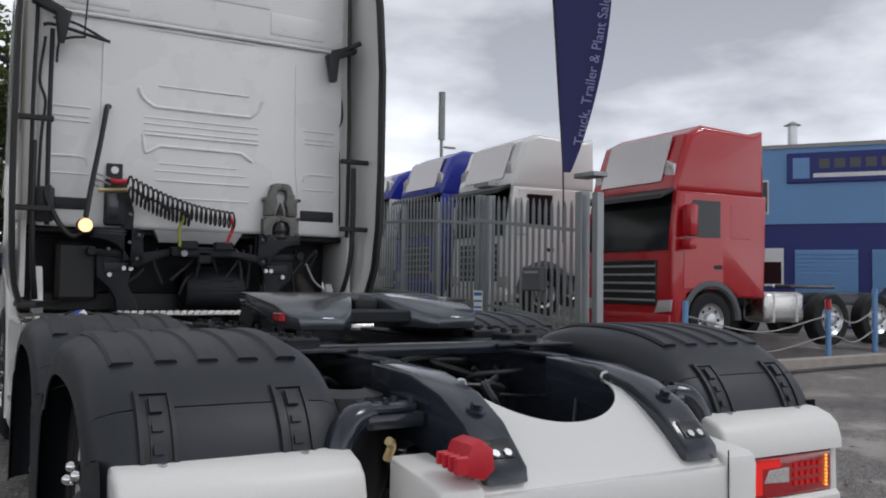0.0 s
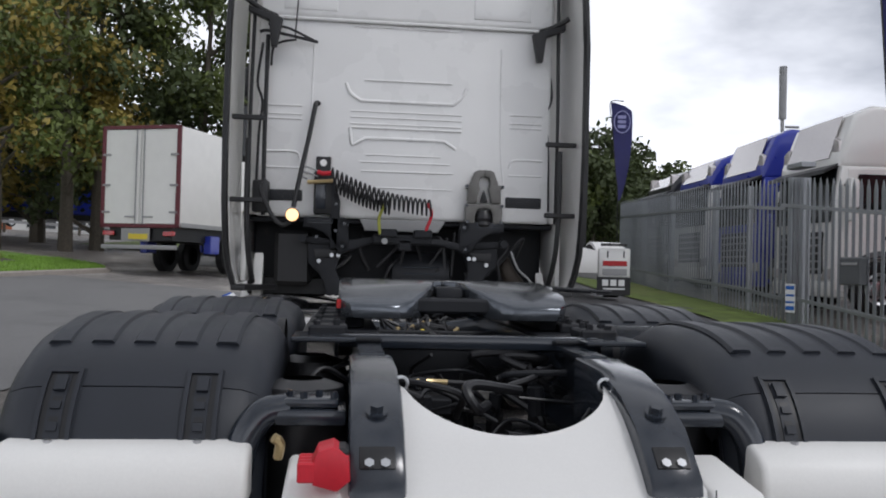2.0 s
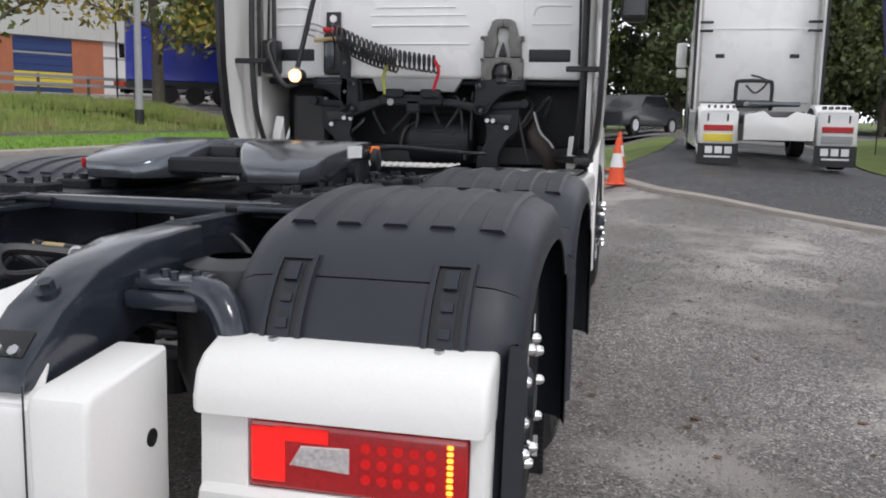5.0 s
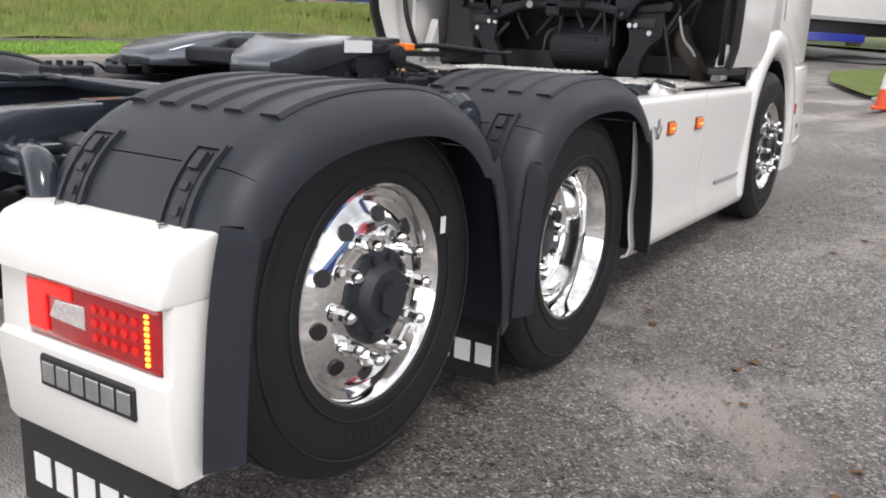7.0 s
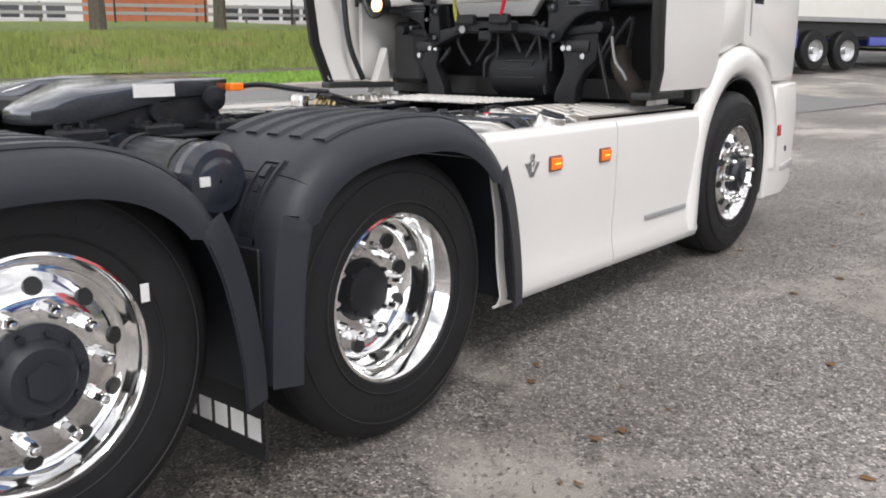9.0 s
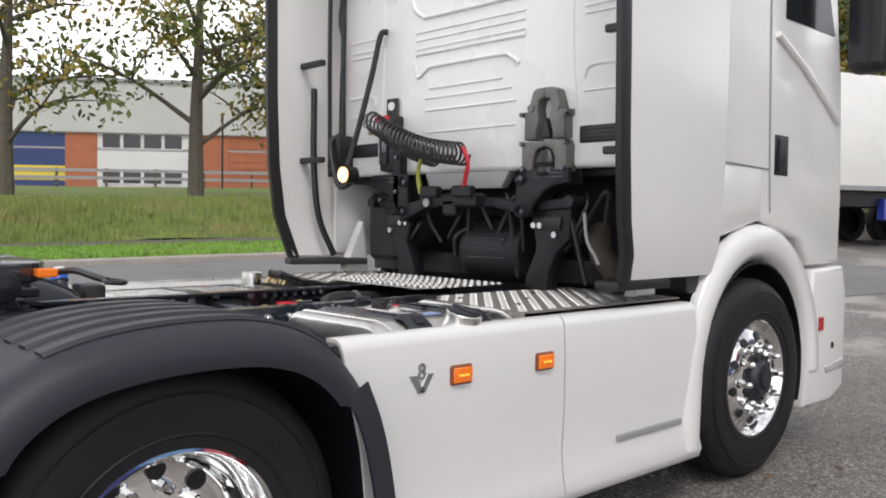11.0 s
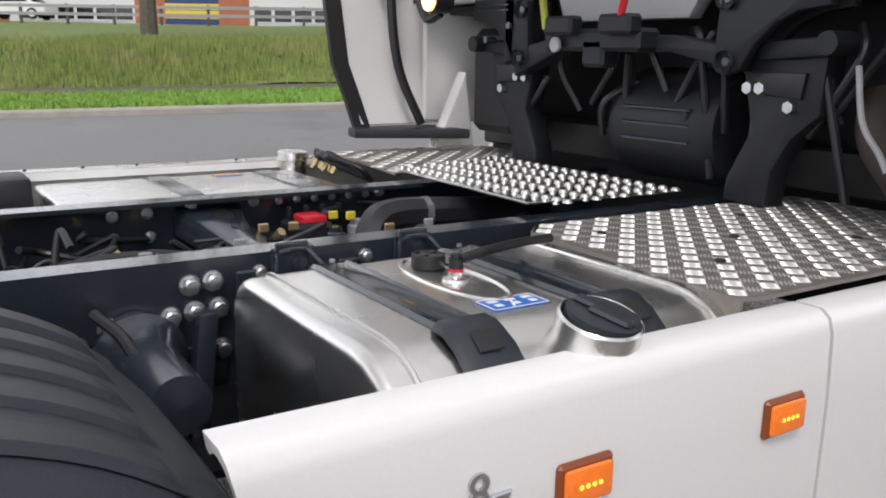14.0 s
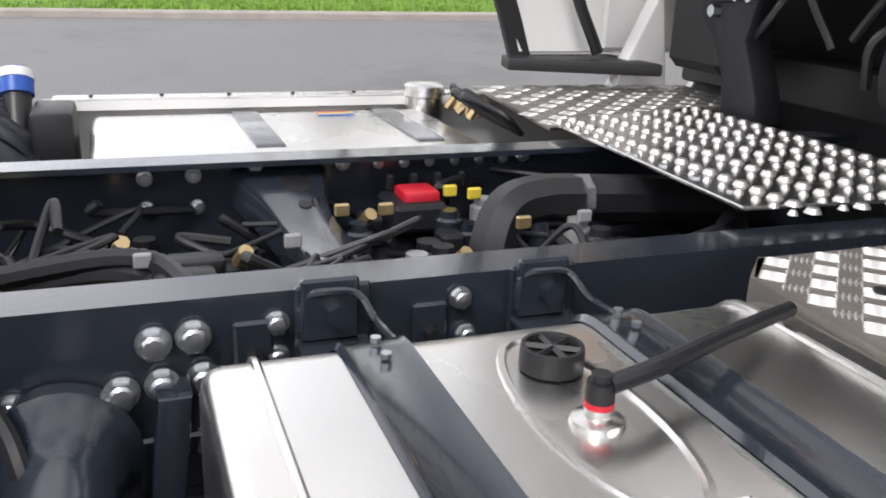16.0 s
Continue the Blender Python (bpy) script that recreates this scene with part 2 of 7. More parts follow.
def cyl(bm, a, b, r, n=16, r2=None):
    a, b = Vector(a), Vector(b)
    d = b - a
    m = Matrix.Translation((a + b) / 2) @ d.to_track_quat("Z", "Y").to_matrix().to_4x4()
    bmesh.ops.create_cone(bm, cap_ends=True, segments=n, radius1=r, radius2=r if r2 is None else r2, depth=d.length, matrix=m)
    return bm


def smooth_path(pts, k=6):
    """A Catmull-Rom line through the points."""
    p = [Vector(q) for q in pts]
    p = [p[0] * 2 - p[1]] + p + [p[-1] * 2 - p[-2]]
    out = []
    for i in range(1, len(p) - 2):
        for j in range(k):
            t = j / k
            out.append(0.5 * ((2 * p[i]) + (p[i + 1] - p[i - 1]) * t + (2 * p[i - 1] - 5 * p[i] + 4 * p[i + 1] - p[i + 2]) * t * t + (3 * p[i] - p[i - 1] - 3 * p[i + 1] + p[i + 2]) * t ** 3))
    return out + [p[-2]]


def tube(bm, pts, r, n=8, k=5, ribbed=0.0, r_end=None):
    """A round tube along a smooth line; ribbed: every second ring is thicker by that share."""
    line = smooth_path(pts, k) if k > 1 else [Vector(q) for q in pts]
    rings, ref = [], Vector((0.13, 0.21, 0.97))
    for i, p in enumerate(line):
        d = (line[min(i + 1, len(line) - 1)] - line[max(i - 1, 0)]).normalized()
        u = d.cross(ref)
        if u.length < 1e-3:
            u = d.cross(Vector((1, 0, 0)))
        u.normalize()
        w = d.cross(u)
        ref = -w if (-w).dot(ref) > 0 else w
        q = (r if r_end is None else r + (r_end - r) * i / (len(line) - 1)) * (1 + (ribbed if i % 2 else 0))
        rings.append([bm.verts.new(p + (u * math.cos(a) + w * math.sin(a)) * q) for a in (2 * math.pi * j / n for j in range(n))])
    for a, b in zip(rings, rings[1:]):
        for j in range(n):
            bm.faces.new((a[j], a[(j + 1) % n], b[(j + 1) % n], b[j]))
    bm.faces.new(rings[0])
    bm.faces.new(rings[-1])
    return bm


def prism(bm, outline, axis, a, b, bev=0.0, seg=2):
    """An outline in the two other axes (in xyz order), drawn out along axis from a to b."""
    k = "xyz".index(axis)
    def place(p, v):
        q = list(p)
        q.insert(k, v)
        return q
    lo = [bm.verts.new(place(p, a)) for p in outline]
    hi = [bm.verts.new(place(p, b)) for p in outline]
    fs = [bm.faces.new(lo), bm.faces.new(hi[::-1])]
    for i in range(len(outline)):
        j = (i + 1) % len(outline)
        fs.append(bm.faces.new((lo[j], lo[i], hi[i], hi[j])))
    bmesh.ops.recalc_face_normals(bm, faces=fs)
    if bev:
        es = list({e for f in fs[:2] for e in f.edges})
        bmesh.ops.bevel(bm, geom=es, offset=bev, segments=seg, affect="EDGES", profile=0.5)
    return bm


def lathe(bm, profile, centre, n=40, axis="x"):
    """Turns a profile of (along, radius) pairs about an axis through centre."""
    rings = []
    for a, r in profile:
        ring = []
        for j in range(n):
            t = 2 * math.pi * j / n
            q = (a, r * math.cos(t), r * math.sin(t))
            if axis == "z":
                q = (q[1], q[2], q[0])
            if axis == "y":
                q = (q[1], q[0], q[2])
            ring.append(bm.verts.new(Vector(centre) + Vector(q)))
        rings.append(ring)
    fs = []
    for a, b in zip(rings, rings[1:]):
        for j in range(n):
            fs.append(bm.faces.new((a[j], a[(j + 1) % n], b[(j + 1) % n], b[j])))
    return bm


def sheet(bm, rows):
    """A skin over rows of points."""
    vs = [[bm.verts.new(p) for p in row] for row in rows]
    for a, b in zip(vs, vs[1:]):
        for i in range(len(a) - 1):
            bm.faces.new((a[i], a[i + 1], b[i + 1], b[i]))
    return bm


def thicken(bm, t):
    bmesh.ops.recalc_face_normals(bm, faces=bm.faces[:])
    bmesh.ops.solidify(bm, geom=bm.faces[:], thickness=t)
    return bm


def finish(name, bm, mat, angle=35):
    bmesh.ops.recalc_face_normals(bm, faces=bm.faces[:])
    me = bpy.data.meshes.new(name)
    bm.to_mesh(me)
    bm.free()
    me.materials.append(mat)
    for p in me.polygons:
        p.use_smooth = True
    me.set_sharp_from_angle(angle=radians(angle))
    return me


def part(name, bm, mat, parent, label="", angle=35):
    ob = new(name, finish(name, bm, mat, angle))
    if parent:
        ob.parent = parent
    if label:
        ob["label"] = label
    return ob


def thing(name, label, category, at=(0, 0, 0), turn=0, group="", kind=""):
    ob = new(name)
    ob.matrix_world = pose(*at, 0, 0, turn)
    return tagged(ob, label, category, group, kind)


def text_mesh(body, size, depth=0.002):
    cu = bpy.data.curves.new("lettering", "FONT")
    cu.body, cu.size, cu.extrude, cu.align_x, cu.align_y = body, size, depth, "CENTER", "CENTER"
    ob = new("lettering", cu)
    bpy.context.view_layer.update()
    me = bpy.data.meshes.new_from_object(ob.evaluated_get(bpy.context.evaluated_depsgraph_get()))
    bpy.data.objects.remove(ob)
    return me


def lettering(body, size, m, mat, parent, name="lettering"):
    me = text_mesh(body, size)
    me.materials.clear()
    me.materials.append(mat)
    ob = new(name, me)
    ob.parent = parent
    ob.matrix_local = m
    return ob


def ease(u):
    u = min(1.0, max(0.0, u))
    return u * u * (3 - 2 * u)


def rise(x, y):
    """The height of the ground: it climbs along the lorry and on to the road and the gravel."""
    along = 0.037 * y if y > 4.55 else 0.168 + 0.048 * (max(y, -8.0) - 4.55)
    across = -0.05 * (max(-80.0, x + 1.3) if x < -1.3 else min(max(0.0, x - 1.3), 4.7))
    return min(along + across - 0.155, 3.0) + 0.46 * ease((y - 5) / 8.5) * ease((x - 0.3) / 2.2) * (1 - ease((x - 14) / 8))


# ---- the white lorry ----
truck = thing("tractor_lorry", "white three-axle tractor lorry with bare chassis, parked on wet asphalt", "lorry")
AXLES = (0.0, 1.385, 4.60)
# the rear axle is half lifted, the drive axle hangs lower: y, hub height, size
HUBS = ((0.01, 0.49, 1.04), (1.345, 0.402, 1.04), (4.56, 0.532, 1.0))


def tyre_profile(w):
    """Half profile of a tyre as (along, radius), from the outer bead to the inner one."""
    return [(0.0, 0.295), (0.018, 0.31), (0.022, 0.36), (0.026, 0.42), (0.016, 0.47), (-0.004, 0.497), (-0.022, 0.512), (-0.05, 0.52), (-0.052, 0.508), (-0.062, 0.508), (-0.064, 0.521),
            (-w / 2 - 0.008, 0.523), (-w / 2 - 0.006, 0.51), (-w / 2 + 0.006, 0.51), (-w / 2 + 0.008, 0.523), (-w + 0.064, 0.521), (-w + 0.062, 0.508), (-w + 0.052, 0.508), (-w + 0.05, 0.52),
            (-w + 0.02, 0.512), (-w, 0.49), (-w - 0.02, 0.42), (-w - 0.015, 0.33), (-w, 0.295)]


def build_wheel(axle, side, kind, width):
    """A wheel whose outer face looks along side * x. kind: hub (flat disc, hub out) or deep (drive wheel)."""
    w = part("wheel", B(), TYRE, truck)
    y, hub, size = axle
    w.location = (side * 1.235, y, hub)
    w.scale = (side, size, size)
    bm = lathe(B(), tyre_profile(width), (0, 0, 0), 72)
    part("tyre", bm, TYRE, w)
    bm = B()
    for r in (0.345, 0.452):
        lathe(bm, [(0.0235, r - 0.004), (0.0265, r), (0.0235, r + 0.004)], (0, 0, 0), 72)
    rng = random.Random(int(y * 10) + 3)
    for a0, count in ((0.7, 7), (2.6, 6), (4.4, 7)):
        for k in range(count):
            t = a0 + k * 0.085
            c = Vector((0.0235, 0.405 * math.cos(t), 0.405 * math.sin(t)))
            bmesh.ops.create_cube(bm, size=1, matrix=Matrix.Translation(c) @ Matrix.Rotation(t, 4, "X") @ Matrix.Diagonal((0.004, 0.045, 0.018 + 0.008 * rng.random(), 1)))
    part("sidewall_moulding", bm, TYRE, w)
    if kind == "hub":
        prof = [(-0.02, 0.29), (0.004, 0.303), (0.012, 0.306), (0.014, 0.298), (0.004, 0.288), (-0.02, 0.279), (-0.034, 0.268), (-0.03, 0.258), (-0.012, 0.236), (0.004, 0.20), (0.01, 0.165), (0.01, 0.118), (-0.03, 0.115)]
        hz, nut_r, nut_x = 0.222, 0.1675, 0.01
    else:
        prof = [(-0.02, 0.29), (0.004, 0.303), (0.012, 0.306), (0.014, 0.297), (0.004, 0.288), (-0.03, 0.276), (-0.05, 0.262), (-0.1, 0.258), (-0.15, 0.256), (-0.166, 0.246), (-0.176, 0.225), (-0.18, 0.20), (-0.182, 0.15), (-0.182, 0.118), (-0.20, 0.115)]
        hz, nut_r, nut_x = 0.212, 0.1675, -0.182
    rim = part("rim", lathe(B(), prof, (0, 0, 0), 72), CHROME, w, "polished alloy rim", 50)
    for k in range(10):
        t = 2 * math.pi * (k + 0.35) / 10
        hx = -0.002 if kind == "hub" else -0.177
        n = Vector((0.9, 0.42 * math.cos(t), 0.42 * math.sin(t))).normalized() if kind == "hub" else Vector((1, -0.15 * math.cos(t), -0.15 * math.sin(t))).normalized()
        c = Vector((hx, hz * math.cos(t), hz * math.sin(t)))
        part("hand_hole", cyl(B(), c - n * 0.02, c + n * (0.0035 if kind == "hub" else 0.007), 0.0235 if kind == "hub" else 0.029, 16), BLACK, rim)
    nut = B()
    cyl(nut, (0, 0, 0), (0.014, 0, 0), 0.026, 12)
    cyl(nut, (0.01, 0, 0), (0.045, 0, 0), 0.0175, 6)
    lathe(nut, [(0.045, 0.0175), (0.058, 0.0155), (0.067, 0.009), (0.069, 0.001)], (0, 0, 0), 12)
    me = finish("wheel_nut", nut, CHROME)
    for k in range(10):
        t = 2 * math.pi * (k + 0.1) / 10
        o = new("wheel_nut", me)
        o.parent = w
        o.location = (nut_x, nut_r * math.cos(t), nut_r * math.sin(t))
        o.rotation_euler = (t, 0, 0)
    bm = B()
    if kind == "hub":
        lathe(bm, [(-0.02, 0.135), (0.02, 0.133), (0.024, 0.122), (0.03, 0.10), (0.05, 0.088), (0.058, 0.08), (0.058, 0.001)], (0, 0, 0), 30)
        cyl(bm, (0.055, 0, 0), (0.072, 0, 0), 0.05, 6)
        for k in range(10):
            t = 2 * math.pi * k / 10
            cyl(bm, (0.02, 0.112 * math.cos(t), 0.112 * math.sin(t)), (0.036, 0.112 * math.cos(t), 0.112 * math.sin(t)), 0.011, 6)
    else:
        lathe(bm, [(-0.2, 0.118), (-0.165, 0.112), (-0.13, 0.098), (-0.12, 0.08), (-0.12, 0.001)], (0, 0, 0), 30)
        for k in range(8):
            t = 2 * math.pi * k / 8
            cyl(bm, (-0.14, 0.1 * math.cos(t), 0.1 * math.sin(t)), (-0.118, 0.1 * math.cos(t), 0.1 * math.sin(t)), 0.009, 6)
    part("hub", bm, PLASTIC if kind == "hub" else CHASSIS_DARK, w, "dark painted hub")
    bm = lathe(B(), [(-0.2, 0.28), (-width + 0.02, 0.285), (-width, 0.30)], (0, 0, 0), 40)
    cyl(bm, (-0.26, 0, 0), (-0.23, 0, 0), 0.27, 30)
    part("brake_drum", bm, CHASSIS_DARK, w)
    return w


for side in (1, -1):
    build_wheel(HUBS[0], side, "hub", 0.29)
    build_wheel(HUBS[1], side, "deep", 0.29)
    build_wheel(HUBS[2], side, "hub", 0.30)
for y, hub, size in HUBS:
    bm = cyl(B(), (-1.0, y, hub), (1.0, y, hub), 0.07, 16)
    if y != HUBS[1][0]:
        part("axle", bm, CHASSIS_DARK, truck)
        continue
    lathe(bm, [(-0.22, 0.05), (-0.2, 0.16), (-0.08, 0.23), (0.08, 0.23), (0.2, 0.16), (0.22, 0.05)], (0, y, hub), 24)
    part("drive_axle", bm, CHASSIS_DARK, truck)
part("tyre_label", box(B(), (1.262, 0.305, 0.62), (1.2645, 0.33, 0.672)), DECAL, truck)

# mudguards: outline in y, z about the axle
MUD = [(-0.685, 0.26), (-0.675, 0.45), (-0.655, 0.65), (-0.622, 0.79), (-0.565, 0.888), (-0.475, 0.965), (-0.36, 1.02), (-0.2, 1.055), (0.0, 1.067), (0.18, 1.057), (0.33, 1.015), (0.45, 0.94), (0.54, 0.835), (0.60, 0.70), (0.64, 0.54), (0.665, 0.38), (0.672, 0.24)]


def mud_line():
    return smooth_path([(0, y, z) for y, z in MUD], 4)


def mud_skin(i0, i1, side):
    """The guard's skin between two steps of its outline: inner lip, top, rounded shoulder, side lip."""
    line = mud_line()
    rows = []
    for i in list(range(i0, i1 + 1)) + ([i1 + 0.86] if i1 < 64 else []):
        f, i = i - int(i), int(i)
        p = line[i].lerp(line[min(i + 1, len(line) - 1)], f)
        d = (line[min(i + 1, len(line) - 1)] - line[max(i - 1, 0)]).normalized()
        n = Vector((0, -d.z, d.y))
        if n.dot(p - Vector((0, 0, 0.5))) < 0:
            n = -n
        taper = 1.0 if 12 < i < 48 else 0.75
        deep = 1.0 if 14 < i < 50 else 0.4
        cross = [(0.675, -0.32 * deep), (0.648, -0.21 * deep), (0.636, -0.13 * deep), (0.645, -0.075), (0.672, -0.032), (0.715, -0.008), (0.77, 0.0), (0.98, 0.003), (1.215, 0.002), (1.272, -0.006), (1.315, -0.026), (1.338, -0.06), (1.346, -0.10), (1.344, -0.125 * taper)]
        rows.append([Vector((side * x, p.y, p.z)) + n * o for x, o in cross])
    return rows


def mudguard(y0, side):
    g = part("mudguard", B(), PLASTIC, truck)
    g.location = (0, y0, 0)
    for i0, i1, name in ((0, 16, "rear_section"), (17, 46, "top_section"), (47, 64, "front_section")):
        bm = thicken(sheet(B(), mud_skin(i0, i1, side)), 0.006)
        part(name, bm, PLASTIC, g, angle=50)
    line = mud_line()
    for x in (0.775, 0.89, 1.005, 1.12, 1.235):
        rows = []
        for i in range(23, 46):
            p, d = line[i], (line[i + 1] - line[i - 1]).normalized()
            n = Vector((0, -d.z, d.y)) * (1 if -d.z * (p.y) + d.y * (p.z - 0.5) > 0 else -1)
            e = 0.009 if i < 44 else 0.0
            drop = -0.002 if x > 1.18 else 0.0015
            rows.append([Vector((side * (x + dx), p.y, p.z)) + n * (o * e / 0.009 + drop) for dx, o in ((-0.034, -0.001), (-0.025, 0.010), (0.025, 0.010), (0.034, -0.001))])
        rib = sheet(B(), rows)
        rib.faces.new([v for v in rib.verts][:4])
        part("raised_rib", rib, PLASTIC, g)
    for x in (0.815, 1.18) if y0 == 0 else (0.86, 1.16):
        ys = [(line[k].y, line[k].z) for k in range(9, 20)]
        def strip(u0, u1, o0, o1, w):
            bm = B()
            rows = []
            for k in range(7):
                f = (u0 + (u1 - u0) * k / 6) * 10
                i = min(int(f), 9)
                q = [ys[i][j] + (ys[i + 1][j] - ys[i][j]) * (f - i) for j in (0, 1)]
                dy, dz = ys[i + 1][0] - ys[i][0], ys[i + 1][1] - ys[i][1]
                L = math.hypot(dy, dz)
                n = Vector((0, -dz / L, dy / L))
                c = Vector((side * x, q[0], q[1]))
                rows.append([c + Vector((side * w[0], 0, 0)) + n * o0, c + Vector((side * w[0], 0, 0)) + n * o1, c + Vector((side * w[1], 0, 0)) + n * o1, c + Vector((side * w[1], 0, 0)) + n * o0])
            sheet(bm, rows)
            bm.verts.ensure_lookup_table()
            bm.faces.new(bm.verts[:4])
            bm.faces.new(bm.verts[-4:])
            return bm
        latch = part("latch", strip(0.0, 1.0, -0.004, 0.005, (-0.05, 0.05)), PLASTIC, g)
        part("latch_rim", strip(0.02, 0.98, 0.004, 0.013, (-0.047, -0.035)), PLASTIC, latch)
        part("latch_rim", strip(0.02, 0.98, 0.004, 0.013, (0.035, 0.047)), PLASTIC, latch)
        part("latch_rim", strip(0.93, 0.99, 0.004, 0.013, (-0.04, 0.04)), PLASTIC, latch)
        part("recess", strip(0.05, 0.93, 0.004, 0.0065, (-0.034, 0.034)), BLACK, latch)
        part("latch_rim", strip(0.01, 0.07, 0.004, 0.013, (-0.047, 0.047)), PLASTIC, latch)
        part("latch_bar", strip(0.10, 0.90, 0.004, 0.009, (-0.02, 0.02)), PLASTIC, latch)
        for u in (0.14, 0.34, 0.54):
            part("toggle", strip(u, u + 0.07, 0.004, 0.016, (-0.013, 0.013)), PLASTIC, latch)
            part("toggle_slot", strip(u + 0.08, u + 0.13, 0.004, 0.0095, (-0.012, 0.012)), BLACK, latch)
        part("latch_lever", strip(0.72, 0.88, 0.004, 0.019, (-0.015, 0.015)), PLASTIC, latch)


for side in (1, -1):
    mudguard(AXLES[0], side)
    mudguard(AXLES[1], side)
    # air tank between the guards
    bm = lathe(B(), [(0.0, 0.005), (0.0, 0.05), (0.012, 0.09), (0.035, 0.115), (0.07, 0.122), (0.54, 0.122), (0.57, 0.10), (0.58, 0.01)], (0.53, 0.695, 0.895), 30)
    bmesh.ops.scale(bm, vec=(-side, 1, 1), verts=bm.verts, space=Matrix.Identity(4)) if side < 0 else None
    if side > 0:
        bmesh.ops.scale(bm, vec=(-1, 1, 1), verts=bm.verts, space=Matrix.Translation((-0.82, 0, 0)))
    tank = part("air_tank", bm, CHASSIS, truck, "dark grey painted steel air tank")
    if side > 0:
        part("label", box(B(), (1.106, 0.62, 0.885), (1.112, 0.655, 0.915)), DECAL, tank)
    for x in (0.68, 0.97):
        part("tank_strap", lathe(B(), [(side * x, 0.122), (side * x, 0.125), (side * (x + 0.03), 0.125), (side * (x + 0.03), 0.122)], (0, 0.695, 0.895), 30), BLACK, tank)
    # flaps
    for y, z0, z1 in ((0.705, -0.01, 0.70), (-0.715, 0.0, 0.40)):
        flap = part("mud_flap", box(B(), (side * 0.68, y - 0.006, z0), (side * 1.27, y + 0.006, z1), 0.004), BLACK, truck)
        for k in range(6):
            x = 0.74 + k * 0.088
            part("printed_bar", box(B(), (side * x, y - 0.009, z0 + 0.07), (side * (x + 0.066), y - 0.0065, z0 + 0.15), 0.0), DECAL, flap)
        bm = B()
        for k in range(16):
            box(bm, (side * 1.255, y - 0.012, z0 + 0.02 + k * 0.022), (side * 1.268, y - 0.006, z0 + 0.032 + k * 0.022))
        part("ribbed_edge", bm, BLACK, flap)


# ---- rear lamp housings ----
def lamp_housing(side):
    h = part("lamp_housing", B(), WHITE_PLAIN, truck, "white moulded rear lamp housing")
    # outline in y, z: hood over the lamp
    hood = [(-0.60, 0.785), (-0.655, 0.785), (-0.715, 0.765), (-0.748, 0.735), (-0.765, 0.68), (-0.765, 0.645), (-0.71, 0.635), (-0.60, 0.635)]
    part("hood", prism(B(), hood, "x", side * 0.672, side * 1.30, 0.018, 3), WHITE_PLAIN, h)
    lower = [(-0.62, 0.66), (-0.735, 0.66), (-0.74, 0.47), (-0.755, 0.455), (-0.757, 0.40), (-0.745, 0.30), (-0.735, 0.275), (-0.62, 0.275)]
    bm = B()
    prism(bm, lower, "x", side * 0.678, side * 0.79, 0.008)
    prism(bm, lower, "x", side * 1.262, side * 1.298, 0.008)
    low2 = [(-0.62, 0.485), (-0.742, 0.485), (-0.757, 0.47), (-0.757, 0.40), (-0.745, 0.26), (-0.73, 0.235), (-0.62, 0.235)]
    prism(bm, low2, "x", side * 0.68, side * 1.297, 0.01)
    part("lower_panel", bm, WHITE_PLAIN, h)
    bm = box(B(), (side * 0.79, -0.742, 0.487), (side * 1.262, -0.63, 0.634), 0.012, 2)
    lamp = part("rear_lamp", bm, LENS_RED, h, "red rear lamp cluster, lit")
    part("tail_light", box(B(), (side * 0.80, -0.746, 0.505), (side * 0.875, -0.741, 0.622), 0.004), LENS_LIT, lamp)
    part("tail_light", box(B(), (side * 0.85, -0.7465, 0.595), (side * 0.97, -0.7415, 0.626), 0.004), LENS_LIT, lamp)
    prism_pts = [(0.885, 0.545), (0.91, 0.588), (1.015, 0.592), (1.015, 0.538)]
    part("reversing_light", prism(B(), [(side * a, b) for a, b in prism_pts], "y", -0.7475, -0.741, 0.002, 1), LENS_CLEAR, lamp)
    bm = B()
    for i in range(5):
        for j in range(3):
            cyl(bm, (side * (1.05 + i * 0.034), -0.741, 0.53 + j * 0.033), (side * (1.05 + i * 0.034), -0.7465, 0.53 + j * 0.033), 0.011, 10)
    part("reflector_dot", bm, LENS_DOT, lamp)
    for j in range(9):
        part("indicator", box(B(), (side * 1.219, -0.7475, 0.504 + j * 0.0135), (side * 1.232, -0.741, 0.513 + j * 0.0135), 0.002), LENS_AMBER, lamp)
    plate = part("badge_plate", box(B(), (side * 0.86, -0.765, 0.375), (side * 1.20, -0.752, 0.455), 0.006), BLACK, h)
    for k in range(6):
        part("raised_bar", box(B(), (side * (0.875 + k * 0.054), -0.769, 0.39), (side * (0.875 + k * 0.054 + 0.044), -0.764, 0.44), 0.002), STEEL, plate)
    for x in (0.81, 1.178):
        part("screw", cyl(B(), (side * x, -0.655, 0.78), (side * x, -0.655, 0.79), 0.011, 10), STEEL, h)


for side in (1, -1):
    lamp_housing(side)

